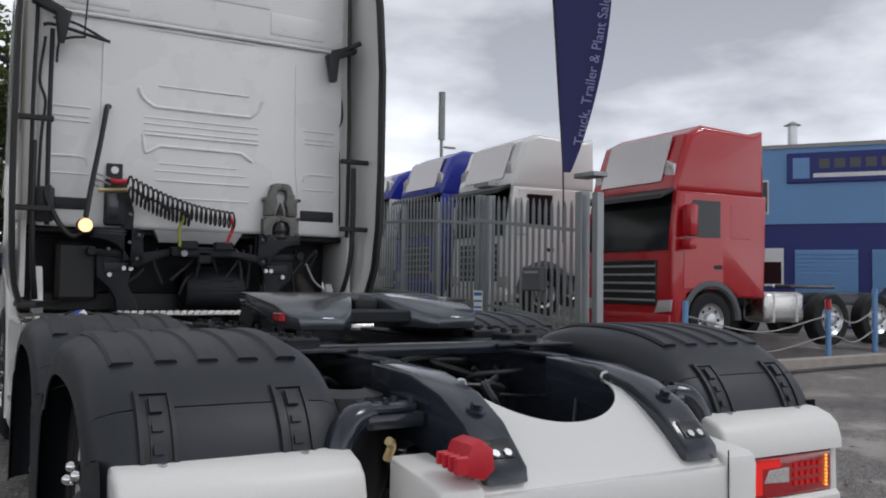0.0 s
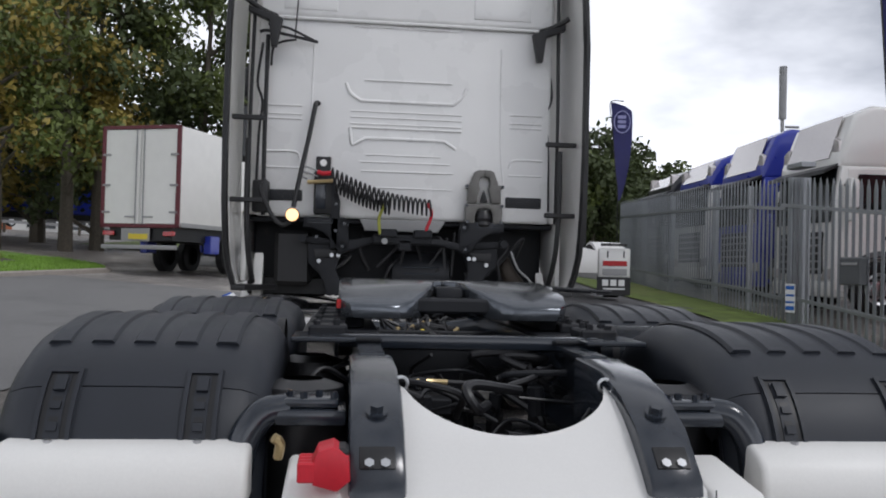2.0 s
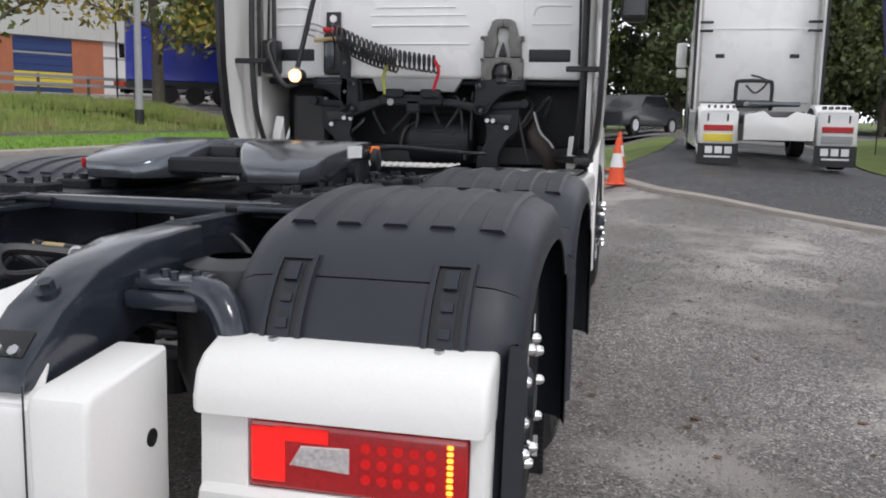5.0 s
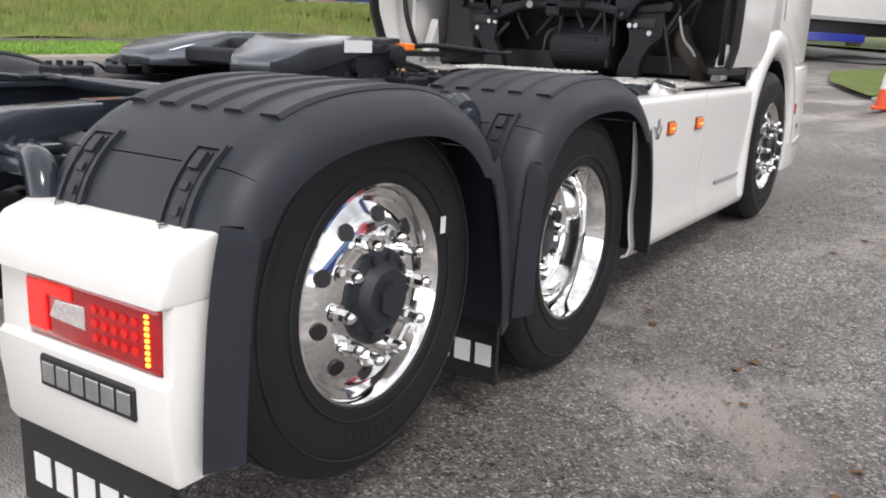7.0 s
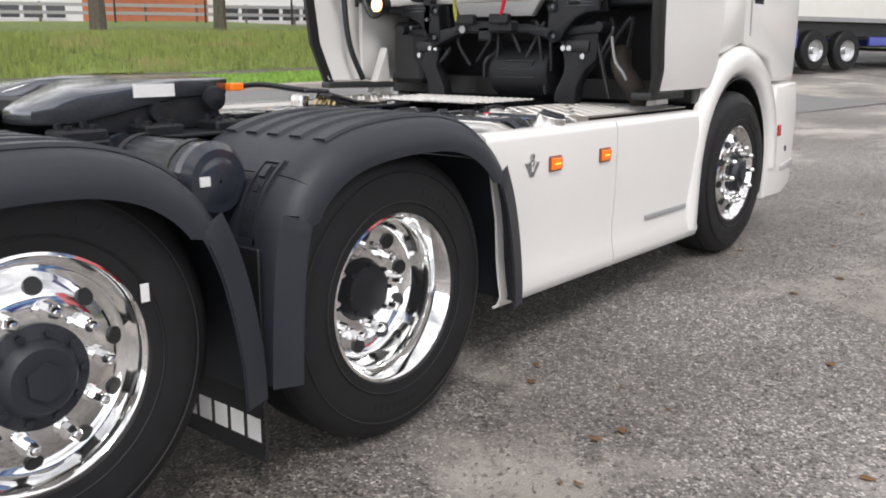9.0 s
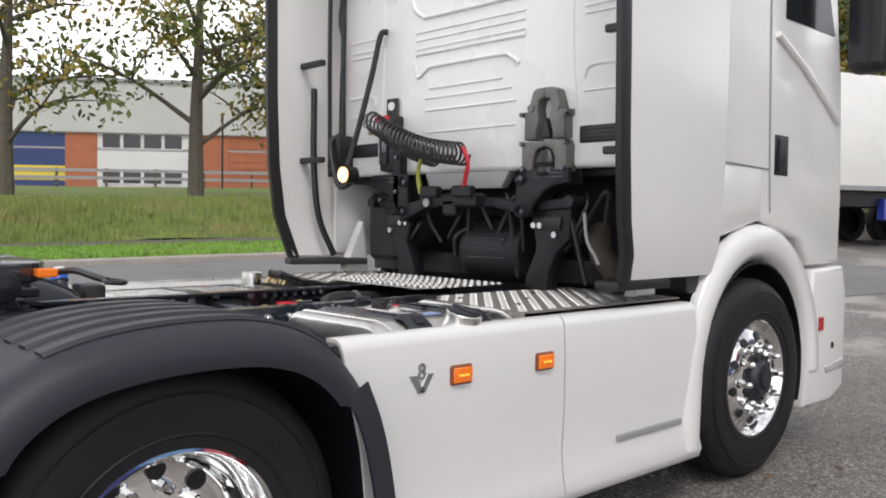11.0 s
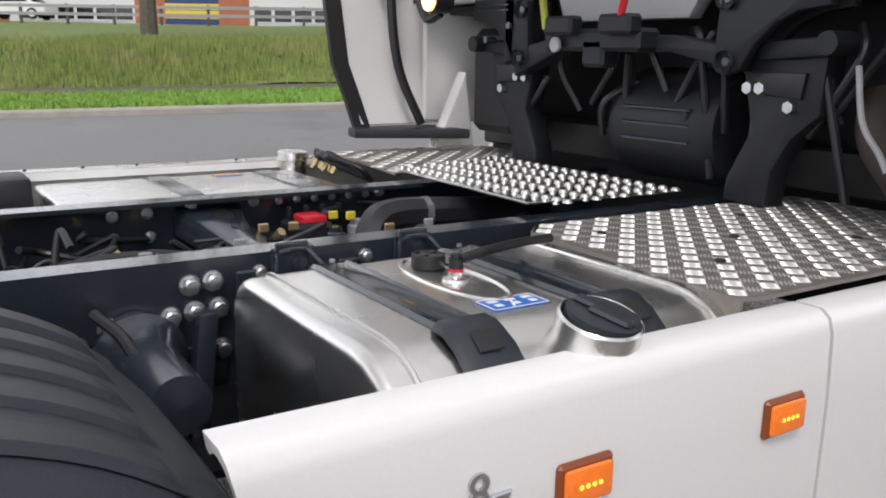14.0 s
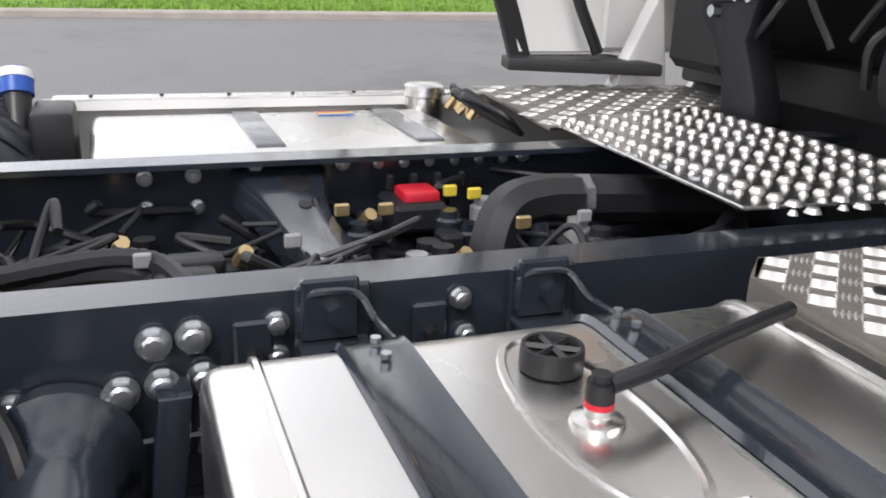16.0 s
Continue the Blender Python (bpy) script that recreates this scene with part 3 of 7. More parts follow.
# ---- chassis frame ----
RAIL_TOP = 0.978
for side in (1, -1):
    bm = B()
    # channel: web, top flange, bottom flange
    sec = [(0.395, 0.70), (0.395, RAIL_TOP), (0.315, RAIL_TOP), (0.315, RAIL_TOP - 0.012), (0.383, RAIL_TOP - 0.012), (0.383, 0.712), (0.315, 0.712), (0.315, 0.70)]
    prism(bm, [(side * x, z) for x, z in sec], "y", -0.25, 3.9, 0.003, 1)
    rail = part("chassis_rail", bm, CHASSIS, truck, "dark grey painted steel channel rail")
    side_out = [(-0.24, 0.72), (-0.24, 0.972), (-0.52, 0.965), (-0.70, 0.925), (-0.83, 0.86), (-0.945, 0.755), (-0.952, 0.715), (-0.86, 0.70), (-0.70, 0.72), (-0.52, 0.76)]
    bm = prism(B(), side_out, "x", side * 0.29, side * 0.425, 0.012, 2)
    end = part("rail_end", bm, CHASSIS, truck, "cast end piece of the chassis rail")
    cyl_y = (side * 0.358, -0.785, 0.868)
    bm = cyl(B(), (cyl_y[0], -0.775, 0.86), (cyl_y[0], -0.79, 0.892), 0.028, 20)
    cyl(bm, (cyl_y[0], -0.785, 0.885), (cyl_y[0], -0.795, 0.908), 0.018, 6)
    part("bolt", bm, CHASSIS, end)
    bm = box(B(), (-0.042, -0.028, 0), (0.042, 0.034, 0.004), 0.014, 2)
    o = part("slot", bm, BLACK, end)
    o.matrix_local = pose(side * 0.358, -0.902, 0.7955, 43, 0, 0)
    for dx in (-0.019, 0.019):
        o = part("bolt", cyl(B(), (0, 0, 0), (0, 0, 0.009), 0.0125, 6), STEEL, end)
        o.matrix_local = pose(side * 0.358 + dx, -0.914, 0.7865, 43, 0, 0)
    # eyelet
    tr = [(side * 0.285 + 0.018 * math.cos(a), -0.585, 0.93 + 0.018 * math.sin(a)) for a in [k * 0.7 for k in range(10)]]
    part("eyelet", tube(B(), tr, 0.005, 6, 2), STEEL, end)
    # bracket and bend beside the rail end
    bm = B()
    box(bm, (side * 0.43, -0.63, 0.82), (side * 0.62, -0.47, 0.865), 0.012, 2)
    box(bm, (side * 0.45, -0.62, 0.865), (side * 0.60, -0.49, 0.893), 0.012, 2)
    for k in range(4):
        cyl(bm, (side * (0.465 + k * 0.04), -0.60 + 0.03 * (k % 2), 0.89), (side * (0.465 + k * 0.04), -0.60 + 0.03 * (k % 2), 0.908), 0.011, 6)
    part("guard_bracket", bm, CHASSIS, truck)
    bm = tube(B(), [(side * 0.59, -0.58, 0.86), (side * 0.655, -0.60, 0.845), (side * 0.70, -0.62, 0.77), (side * 0.715, -0.63, 0.62), (side * 0.715, -0.64, 0.45)], 0.042, 14, 6)
    part("guard_stay", bm, CHASSIS, truck, "bent tube stay of the mudguard")

part("cross_beam", box(B(), (-0.46, 0.12, 0.955), (0.49, 0.20, 1.005), 0.012, 2), CHASSIS, truck)
for y, z in ((-0.45, 0.56), (0.75, 0.73), (1.75, 0.73)):
    part("cross_member", box(B(), (-0.385, y - 0.04, z), (0.385, y + 0.04, z + 0.17), 0.02, 2), CHASSIS_DARK, truck)
# side plates that carry the coupling
bm = B()
for side in (1, -1):
    box(bm, (side * 0.31, 0.10, 0.978), (side * 0.60, 1.45, 0.996), 0.006)
    for k in range(5):
        y = 0.18 + k * 0.3
        box(bm, (side * 0.43, y, 0.99), (side * 0.57, y + 0.16, 1.03), 0.008)
        for q in (0.03, 0.12):
            cyl(bm, (side * 0.47, y + q, 1.02), (side * 0.47, y + q, 1.05), 0.014, 6)
            cyl(bm, (side * 0.54, y + q, 1.02), (side * 0.54, y + q, 1.045), 0.014, 6)
part("mounting_plate", bm, CHASSIS_DARK, truck)
for side in (1, -1):
    o = part("guard_plate", box(B(), (side * 0.40, 0.0, 0.985), (side * 0.62, 0.26, 1.003), 0.005), CHASSIS, truck)

# ---- coupling plate ----
fw = part("fifth_wheel", B(), FIFTH, truck, "greased dark steel coupling plate with a wedge slot")
def fifth_top(side):
    """Half of the plate seen from above: rounded front, sloping wing at the rear."""
    out = [(0.0, 1.33), (0.16, 1.335), (0.30, 1.315), (0.40, 1.26), (0.455, 1.15), (0.47, 1.0), (0.47, 0.60), (0.458, 0.50), (0.42, 0.45), (0.33, 0.44), (0.23, 0.44), (0.17, 0.50), (0.11, 0.62), (0.07, 0.72), (0.058, 0.80), (0.058, 0.92), (0.0, 0.965)]
    return [(side * x, y) for x, y in out]
for side in (1, -1):
    bm = B()
    outline = fifth_top(side)
    def top_z(x, y):
        z = 1.185
        if y < 0.74:
            z -= (0.74 - y) * 0.30
        return z
    tv = [bm.verts.new((x, y, top_z(x, y))) for x, y in outline]
    lv = [bm.verts.new((x * 0.97, y, 1.115 if y > 0.7 else 1.04)) for x, y in outline]
    bm.faces.new(tv)
    bm.faces.new(lv[::-1])
    for i in range(len(tv)):
        j = (i + 1) % len(tv)
        bm.faces.new((tv[i], tv[j], lv[j], lv[i]))
    bmesh.ops.triangulate(bm, faces=[f for f in bm.faces if len(f.verts) > 4])
    bmesh.ops.recalc_face_normals(bm, faces=bm.faces[:])
    es = [e for e in bm.edges if e.is_manifold and abs(e.calc_face_angle(0)) > 0.9]
    bmesh.ops.bevel(bm, geom=es, offset=0.012, segments=2, affect="EDGES", profile=0.5)
    part("top_plate", bm, FIFTH, fw, angle=40)
    bm = B()
    prism(bm, [(0.55, 1.0), (0.62, 1.12), (0.95, 1.15), (1.15, 1.13), (1.22, 1.0)], "x", side * 0.36, side * 0.44, 0.008)
    part("side_cheek", bm, CHASSIS_DARK, fw)
    part("pivot", cyl(B(), (side * 0.43, 0.9, 1.07), (side * 0.475, 0.9, 1.07), 0.035, 16), CHASSIS_DARK, fw)
bm = B()
box(bm, (-0.30, 0.55, 1.06), (0.30, 1.2, 1.12), 0.01)
box(bm, (-0.06, 0.70, 1.09), (0.06, 0.80, 1.165), 0.02, 2)
cyl(bm, (0, 0.93, 1.05), (0, 0.93, 1.16), 0.075, 20)
part("lock_body", bm, CHASSIS_DARK, fw)
part("sticker", box(B(), (0.4685, 0.80, 1.125), (0.4705, 0.97, 1.172)), DECAL, fw)
part("amber_reflector", box(B(), (0.395, 1.25, 1.135), (0.44, 1.315, 1.165), 0.005), AMBER, fw)
part("red_reflector", box(B(), (-0.474, 0.50, 1.075), (-0.455, 0.60, 1.11), 0.003), LENS_RED, fw)
part("hub_cap", lathe(B(), [(0, 0.05), (0.02, 0.045), (0.03, 0.001)], (0.468, 1.14, 1.11), 18), CHASSIS_DARK, fw)
bm = B()
tube(bm, [(0.40, 1.32, 1.15), (0.52, 1.34, 1.16), (0.70, 1.335, 1.15), (0.80, 1.335, 1.145)], 0.011, 8)
ring = [(0.85 + 0.055 * math.cos(a), 1.335 + 0.022 * math.sin(a), 1.145) for a in [k * math.pi / 8 for k in range(17)]]
tube(bm, ring, 0.008, 6, 1)
part("release_handle", bm, CHASSIS_DARK, fw, "pull bar with a loop end")

# ---- white rear cross panel between the rail ends ----
for side in (1, -1):
    end = [(-0.97, 0.40), (-0.975, 0.69), (-0.967, 0.715), (-0.945, 0.728), (-0.68, 0.758), (-0.68, 0.40)]
    part("panel_end", prism(B(), end, "x", side * 0.44, side * 0.575, 0.016, 3), WHITE_PLAIN, truck, "white moulded end of the rear panel")
bm = B()
rows = []
N = 20
for k in range(9):
    v = k / 8
    row = []
    for i in range(N + 1):
        u = -1 + 2 * i / N
        notch = 0.235 * (1 - u * u) ** 0.8
        y0, y1 = -0.955, -0.555 - notch
        y = y0 + (y1 - y0) * v
        w = 0.43 - 0.13 * v
        f = (y + 0.955) / 0.40
        z = 0.69 + 0.235 * (1 - (1 - min(f, 1)) ** 1.7)
        row.append((u * (0.46 - 0.17 * min(f * 1.1, 1)), y, z))
    rows.append(row)
sheet(bm, rows)
thicken(bm, 0.006)
part("cover_sheet", bm, WHITE, truck, "white curved cover with a scooped front edge", 60)
bm = box(B(), (-0.46, -0.972, 0.46), (0.46, -0.94, 0.695), 0.014, 2)
part("rear_panel", bm, WHITE, truck)
part("socket_hole", cyl(B(), (0.570, -0.755, 0.575), (0.577, -0.755, 0.575), 0.02, 18), BLACK, truck)
part("panel_seam", box(B(), (0.4395, -0.9775, 0.47), (0.4415, -0.9735, 0.74)), PLASTIC, truck)
bm = B()
prism(bm, [(-0.535, 0.765), (-0.545, 0.80), (-0.525, 0.845), (-0.49, 0.855), (-0.455, 0.83), (-0.45, 0.775), (-0.48, 0.75)], "y", -0.985, -0.875, 0.012, 2)
for k in range(4):
    box(bm, (-0.57, -0.985 + k * 0.03, 0.772 + 0.004 * k), (-0.53, -0.971 + k * 0.03, 0.818), 0.004)
part("line_connector", bm, RED, truck, "red plastic line connector").location = (0.03, 0.0, -0.012)
bm = box(B(), (-0.455, -0.975, 0.755), (-0.425, -0.885, 0.835), 0.008)
part("connector_bracket", bm, BLACK, truck)
part("tap", tube(B(), [(-0.60, -0.72, 0.76), (-0.595, -0.74, 0.80), (-0.61, -0.75, 0.815)], 0.013, 8), BRASS, truck)

# ---- running gear between the rails ----
rng = random.Random(5)
def hose(pts, r, mat=HOSE, ribbed=0.0, k=6, name="hose"):
    return part(name, tube(B(), pts, r, 8, k, ribbed), mat, truck)
for i in range(26):
    y, x = rng.uniform(-0.4, 0.9), rng.uniform(-0.32, 0.32)
    p = [(x, y, rng.uniform(0.62, 0.86))]
    for _ in range(3):
        q = p[-1]
        p.append((max(-0.34, min(0.34, q[0] + rng.uniform(-0.28, 0.28))), q[1] + rng.uniform(-0.2, 0.2), max(0.55, min(0.9, q[2] + rng.uniform(-0.12, 0.12)))))
    hose(p, rng.choice((0.006, 0.008, 0.012, 0.016)), rng.choice((HOSE, HOSE, CHASSIS_DARK)))
for i in range(40):
    x, y, z = rng.uniform(-0.33, 0.33), rng.uniform(-0.45, 1.0), rng.uniform(0.52, 0.82)
    q = rng.uniform(0.02, 0.06)
    if rng.random() < 0.5:
        part("valve_block", box(B(), (x - q, y - q, z - q * 0.7), (x + q, y + q, z + q * 0.7), 0.006), CHASSIS_DARK, truck)
    else:
        part("valve_block", cyl(B(), (x, y, z - q), (x + rng.uniform(-0.03, 0.03), y, z + q), q * 0.6, 10), CHASSIS_DARK, truck)
hose([(-0.20, -0.12, 0.875), (-0.15, -0.11, 0.872), (-0.10, -0.11, 0.87)], 0.010, BRASS)
hose([(-0.10, -0.11, 0.87), (0.0, -0.11, 0.866), (0.12, -0.12, 0.86)], 0.009)
hose([(-0.30, 0.0, 0.80), (-0.22, -0.1, 0.87), (-0.17, -0.12, 0.875)], 0.012)
hose([(0.1, -0.12, 0.86), (0.2, -0.05, 0.88), (0.3, 0.1, 0.9)], 0.012)
for side in (1, -1):
    for y in (0.34, -0.34):
        part("air_spring", lathe(B(), [(-0.18, 0.06), (-0.16, 0.12), (-0.1, 0.14), (0.1, 0.14), (0.16, 0.12), (0.18, 0.06)], (side * 0.56, y, 0.73), 24, "z"), HOSE, truck)
    for i in range(5):
        y = rng.uniform(-0.3, 0.6)
        hose([(side * 0.42, y, rng.uniform(0.8, 0.93)), (side * 0.52, y + rng.uniform(-0.1, 0.1), rng.uniform(0.8, 0.97)), (side * 0.6, y + rng.uniform(-0.2, 0.2), rng.uniform(0.75, 0.9))], 0.009)


# ---- side skirts ----
def skirt(side):
    sk = part("side_skirt", B(), WHITE, truck, "white side skirt panel with amber marker lights")
    def panel(y0t, y0b, y1t, y1b, name):
        """Outer skin from the bottom flare up to the turned-in top edge."""
        prof = [(1.205, 0.20), (1.235, 0.215), (1.25, 0.26), (1.238, 0.33), (1.232, 0.42), (1.246, 0.60), (1.252, 0.80), (1.25, 0.925), (1.243, 0.952), (1.225, 0.966), (1.17, 0.966), (1.165, 0.94)]
        rows = []
        for k in range(9):
            u = k / 8
            row = []
            for x, z in prof:
                f = (z - 0.2) / 0.766
                bulge = 0.10 * math.sin(math.pi * min(f * 0.9, 1)) if y0t < 2.0 else 0.0
                a = y0b + (y0t - y0b) * f + bulge * (1 - f) * 0.6 + (0.0)
                b = y1b + (y1t - y1b) * f
                row.append((side * x, a + (b - a) * u, z))
            rows.append(row)
        part(name, thicken(sheet(B(), rows), 0.012), WHITE, sk, angle=50)
    panel(1.875, 2.0, 2.955, 2.985, "rear_panel")
    panel(2.965, 2.995, 3.93, 4.03, "front_panel")
    for y in (2.39, 2.838):
        m = part("marker_light", box(B(), (side * 1.247, y - 0.052, 0.768), (side * 1.262, y + 0.052, 0.838), 0.006), M_AMBER_RIM, sk, "amber marker light, lit")
        part("lens", box(B(), (side * 1.258, y - 0.044, 0.776), (side * 1.270, y + 0.044, 0.83), 0.006, 2), AMBER, m)
        bm = B()
        for k in range(4):
            cyl(bm, (side * 1.268, y - 0.018 + k * 0.012, 0.803), (side * 1.2712, y - 0.018 + k * 0.012, 0.803), 0.004, 8)
        part("glowing_dot", bm, LENS_AMBER, m)
    badge = B()
    for a, b, c, d in ((2.165, 0.825, 2.205, 0.762), (2.245, 0.825, 2.205, 0.762)):
        dy = 0.014 if a < 2.2 else -0.014
        prism(badge, [(a - 0.016, b), (a + 0.016, b), (c + 0.014, d), (c - 0.014, d)], "x", side * 1.25, side * 1.258, 0.002, 1)
    o = part("engine_badge", badge, STEEL, sk, "small silver engine badge")
    lettering("8", 0.078, pose(side * 1.256, 2.205, 0.832, 90, 0, 90 * side), STEEL, sk, "badge_numeral")
    part("grip_strip", box(B(), (side * 1.234, 3.34, 0.402), (side * 1.247, 3.85, 0.43), 0.005), M_GREY, sk)


M_AMBER_RIM = M("amber_housing", (0.22, 0.05, 0.01), 0.4, var=0.1)
M_GREY = M("grey_trim", (0.30, 0.30, 0.30), 0.5, var=0.1)
for side in (1, -1):
    skirt(side)

# ---- fuel tanks ----
def tank_body(x0, x1, y0, y1, z0, z1, r):
    """A box tank with generous rounded long edges, slightly domed."""
    out = []
    for cx, cz, a0 in ((x1 - r, z1 - r, 0), (x0 + r * 0.5, z1 - r * 0.5, 90), (x0 + r * 0.5, z0 + r * 0.5, 180), (x1 - r, z0 + r, 270)):
        q = r if cx > (x0 + x1) / 2 else r * 0.5
        for k in range(7):
            a = radians(a0 + k * 15)
            out.append((cx + q * math.cos(a), cz + q * math.sin(a)))
    return prism(B(), out, "y", y0, y1, 0.022, 3), out


bm, TANK_OUT = tank_body(0.53, 1.20, 2.13, 2.85, 0.42, 0.983, 0.17)
tank = part("fuel_tank", bm, ALU, truck, "brushed aluminium fuel tank with black straps")
for y in (2.185, 2.79):
    ring = [(x * 1.0 + (x - 0.83) * 0.004, y, z + (z - 0.7) * 0.006) for x, z in TANK_OUT]
    part("weld_bead", tube(B(), ring + ring[:1], 0.005, 6, 1), ALU, tank)
for y in (2.312, 2.61):
    rows = []
    arc = TANK_OUT[0:14]
    arc = arc[::-1]
    for x, z in arc:
        n = Vector((x - 0.83, 0, (z - 0.7) * 1.4)).normalized() * 0.008
        rows.append([(x + n.x, y - 0.04 + d, z + n.z + h) for d, h in ((0, -0.006), (0.005, 0.003), (0.012, 0.0), (0.04, 0.0), (0.068, 0.0), (0.075, 0.003), (0.08, -0.006))])
    s = part("tank_strap", sheet(B(), rows), CHASSIS, tank, "black painted tank strap", 60)
    bm = B()
    rows = []
    for x, z in ((1.03, 0.992), (1.05, 1.003), (1.08, 1.002), (1.115, 0.985), (1.15, 0.955), (1.18, 0.915), (1.205, 0.87)):
        w = 0.04 if x < 1.05 else 0.055
        rows.append([(x, y - w, z - 0.012), (x, y - w + 0.012, z), (x, y + w - 0.012, z), (x, y + w, z - 0.012)])
    part("strap_cover", thicken(sheet(B(), rows), 0.01), PLASTIC, s, "black plastic strap cover", 60)
    o = part("cover_slot", box(B(), (-0.02, -0.022, 0), (0.02, 0.022, 0.003), 0.004), BLACK, s)
    o.matrix_local = pose(1.118, y, 0.986, 0, 38, 0)
    # hanger on the rail
    bm = B()
    box(bm, (0.396, y - 0.05, 0.86), (0.408, y + 0.05, 0.985), 0.004)
    tube(bm, [(0.42, y - 0.045, 0.93), (0.42, y - 0.04, 0.975), (0.43, y - 0.01, 0.985), (0.435, y + 0.025, 0.98), (0.47, y + 0.04, 0.955), (0.56, y + 0.042, 0.962)], 0.005, 6)
    box(bm, (0.408, y - 0.05, 0.90), (0.56, y + 0.045, 0.915), 0.004)
    box(bm, (0.41, y - 0.045, 0.915), (0.425, y + 0.03, 1.0), 0.004)
    cyl(bm, (0.425, y, 0.955), (0.445, y, 0.955), 0.016, 6)
    part("strap_hanger", bm, CHASSIS, s)
    for dx in (0.60, 0.64):
        part("rivet", cyl(B(), (dx, y, 0.992), (dx, y, 0.998), 0.006, 8), STEEL, s)
bm = lathe(B(), [(-0.02, 0.080), (0.004, 0.076), (0.022, 0.067), (0.058, 0.067), (0.062, 0.063), (0.058, 0.06)], (0, 0, 0), 36, "z")
neck = part("filler_neck", bm, ALU, tank)
neck.matrix_local = pose(1.155, 2.485, 0.95, 0, 15, 0)
bm = lathe(B(), [(0.045, 0.061), (0.064, 0.06), (0.068, 0.053), (0.068, 0.001)], (0, 0, 0), 36, "z")
box(bm, (-0.053, -0.014, 0.066), (0.053, 0.014, 0.076), 0.005)
box(bm, (-0.02, -0.03, 0.066), (0.05, 0.03, 0.076), 0.005)
cap = part("filler_cap", bm, PLASTIC, tank, "dark round filler cap")
cap.matrix_local = pose(1.155, 2.485, 0.95, 0, 15, 25)
bm = cyl(B(), (0.692, 2.475, 0.985), (0.692, 2.475, 1.003), 0.034, 28)
for k in range(3):
    a = k * math.pi / 3
    d = Vector((math.cos(a), math.sin(a), 0))
    tube(bm, [Vector((0.692, 2.475, 1.006)) - d * 0.031, Vector((0.692, 2.475, 1.006)) + d * 0.031], 0.004, 4, 1)
lathe(bm, [(1.003, 0.034), (1.010, 0.033), (1.010, 0.029), (1.003, 0.027)], (0.692, 2.475, 0), 28, "z")
part("sender_cap", bm, BLACK, tank, "black ribbed sender cap")
bm = lathe(B(), [(0.982, 0.027), (0.989, 0.025), (0.993, 0.014), (1.001, 0.014)], (0.805, 2.465, 0), 24, "z")
part("valve_boss", bm, ALU, tank)
part("valve_ring", lathe(B(), [(1.001, 0.0142), (1.007, 0.0142), (1.007, 0.008)], (0.805, 2.465, 0), 20, "z"), RED, tank)
bm = cyl(B(), (0.805, 2.465, 1.006), (0.805, 2.465, 1.026), 0.0138, 14)
cyl(bm, (0.805, 2.465, 1.022), (0.805, 2.465, 1.034), 0.010, 10)
part("valve_knob", bm, BLACK, tank)
part("fuel_hose", tube(B(), [(0.81, 2.47, 1.024), (0.80, 2.53, 1.03), (0.74, 2.66, 1.022), (0.67, 2.80, 1.005)], 0.0095, 10), HOSE, tank)
arc = [(0.79 + 0.165 * math.cos(a), 2.468 + 0.058 * math.sin(a), 0.9815) for a in [2 * math.pi * k / 28 for k in range(29)]]
part("pressed_ring", tube(B(), arc, 0.0065, 6, 1), ALU, tank)
dec = part("safety_sticker", box(B(), (0.945, 2.41, 0.9835), (1.005, 2.525, 0.9855)), DECAL_BLUE, tank, "blue printed safety sticker")
for k in range(3):
    part("printed_bar", box(B(), (0.955, 2.424 + k * 0.036, 0.9856), (0.968, 2.444 + k * 0.036, 0.9862)), DECAL, dec)
    part("printed_bar", box(B(), (0.977, 2.426 + k * 0.036, 0.9856), (0.990, 2.440 + k * 0.036, 0.9862)), DECAL, dec)
part("printed_slash", prism(B(), [(0.998, 2.452), (0.998, 2.457), (0.952, 2.478), (0.952, 2.473)], "z", 0.9857, 0.9864), DECAL, dec)
bm = B()
for x0, y0, x1, y1 in ((0.945, 2.41, 1.005, 2.413), (0.945, 2.522, 1.005, 2.525), (0.945, 2.41, 0.948, 2.525), (1.002, 2.41, 1.005, 2.525)):
    box(bm, (x0, y0, 0.9856), (x1, y1, 0.986))
part("printed_border", bm, DECAL, dec)

bm, _ = tank_body(0.47, 1.19, 2.0, 2.93, 0.42, 0.945, 0.16)
bmesh.ops.scale(bm, vec=(-1, 1, 1), verts=bm.verts)
tank2 = part("fuel_tank", bm, ALU, truck, "brushed aluminium tank with two steel straps")
for y in (2.40, 2.80):
    rows = [[(-x - (x - 0.83) * 0.01, y - 0.035 + d, z - 0.04 + 0.007) for d in (0, 0.03, 0.04, 0.07)] for x, z in TANK_OUT[0:14]]
    part("tank_strap", thicken(sheet(B(), rows), 0.004), CHASSIS, tank2)
for k, m in enumerate((RED, YELLOW, DECAL_BLUE)):
    part("label_stripe", box(B(), (-1.03 + 0.02 * k, 2.60, 0.9455), (-1.012 + 0.02 * k, 2.70, 0.947)), m, tank2)
bm = lathe(B(), [(0.90, 0.06), (0.97, 0.058), (0.975, 0.064), (1.005, 0.062), (1.012, 0.05), (1.014, 0.001)], (-1.12, 2.96, 0), 28, "z")
part("filler_cap", bm, ALU, tank2)
part("top_ledge", box(B(), (-1.245, 1.9, 0.955), (-1.17, 3.15, 0.972), 0.004), ALU, truck, "thin aluminium ledge with screws")
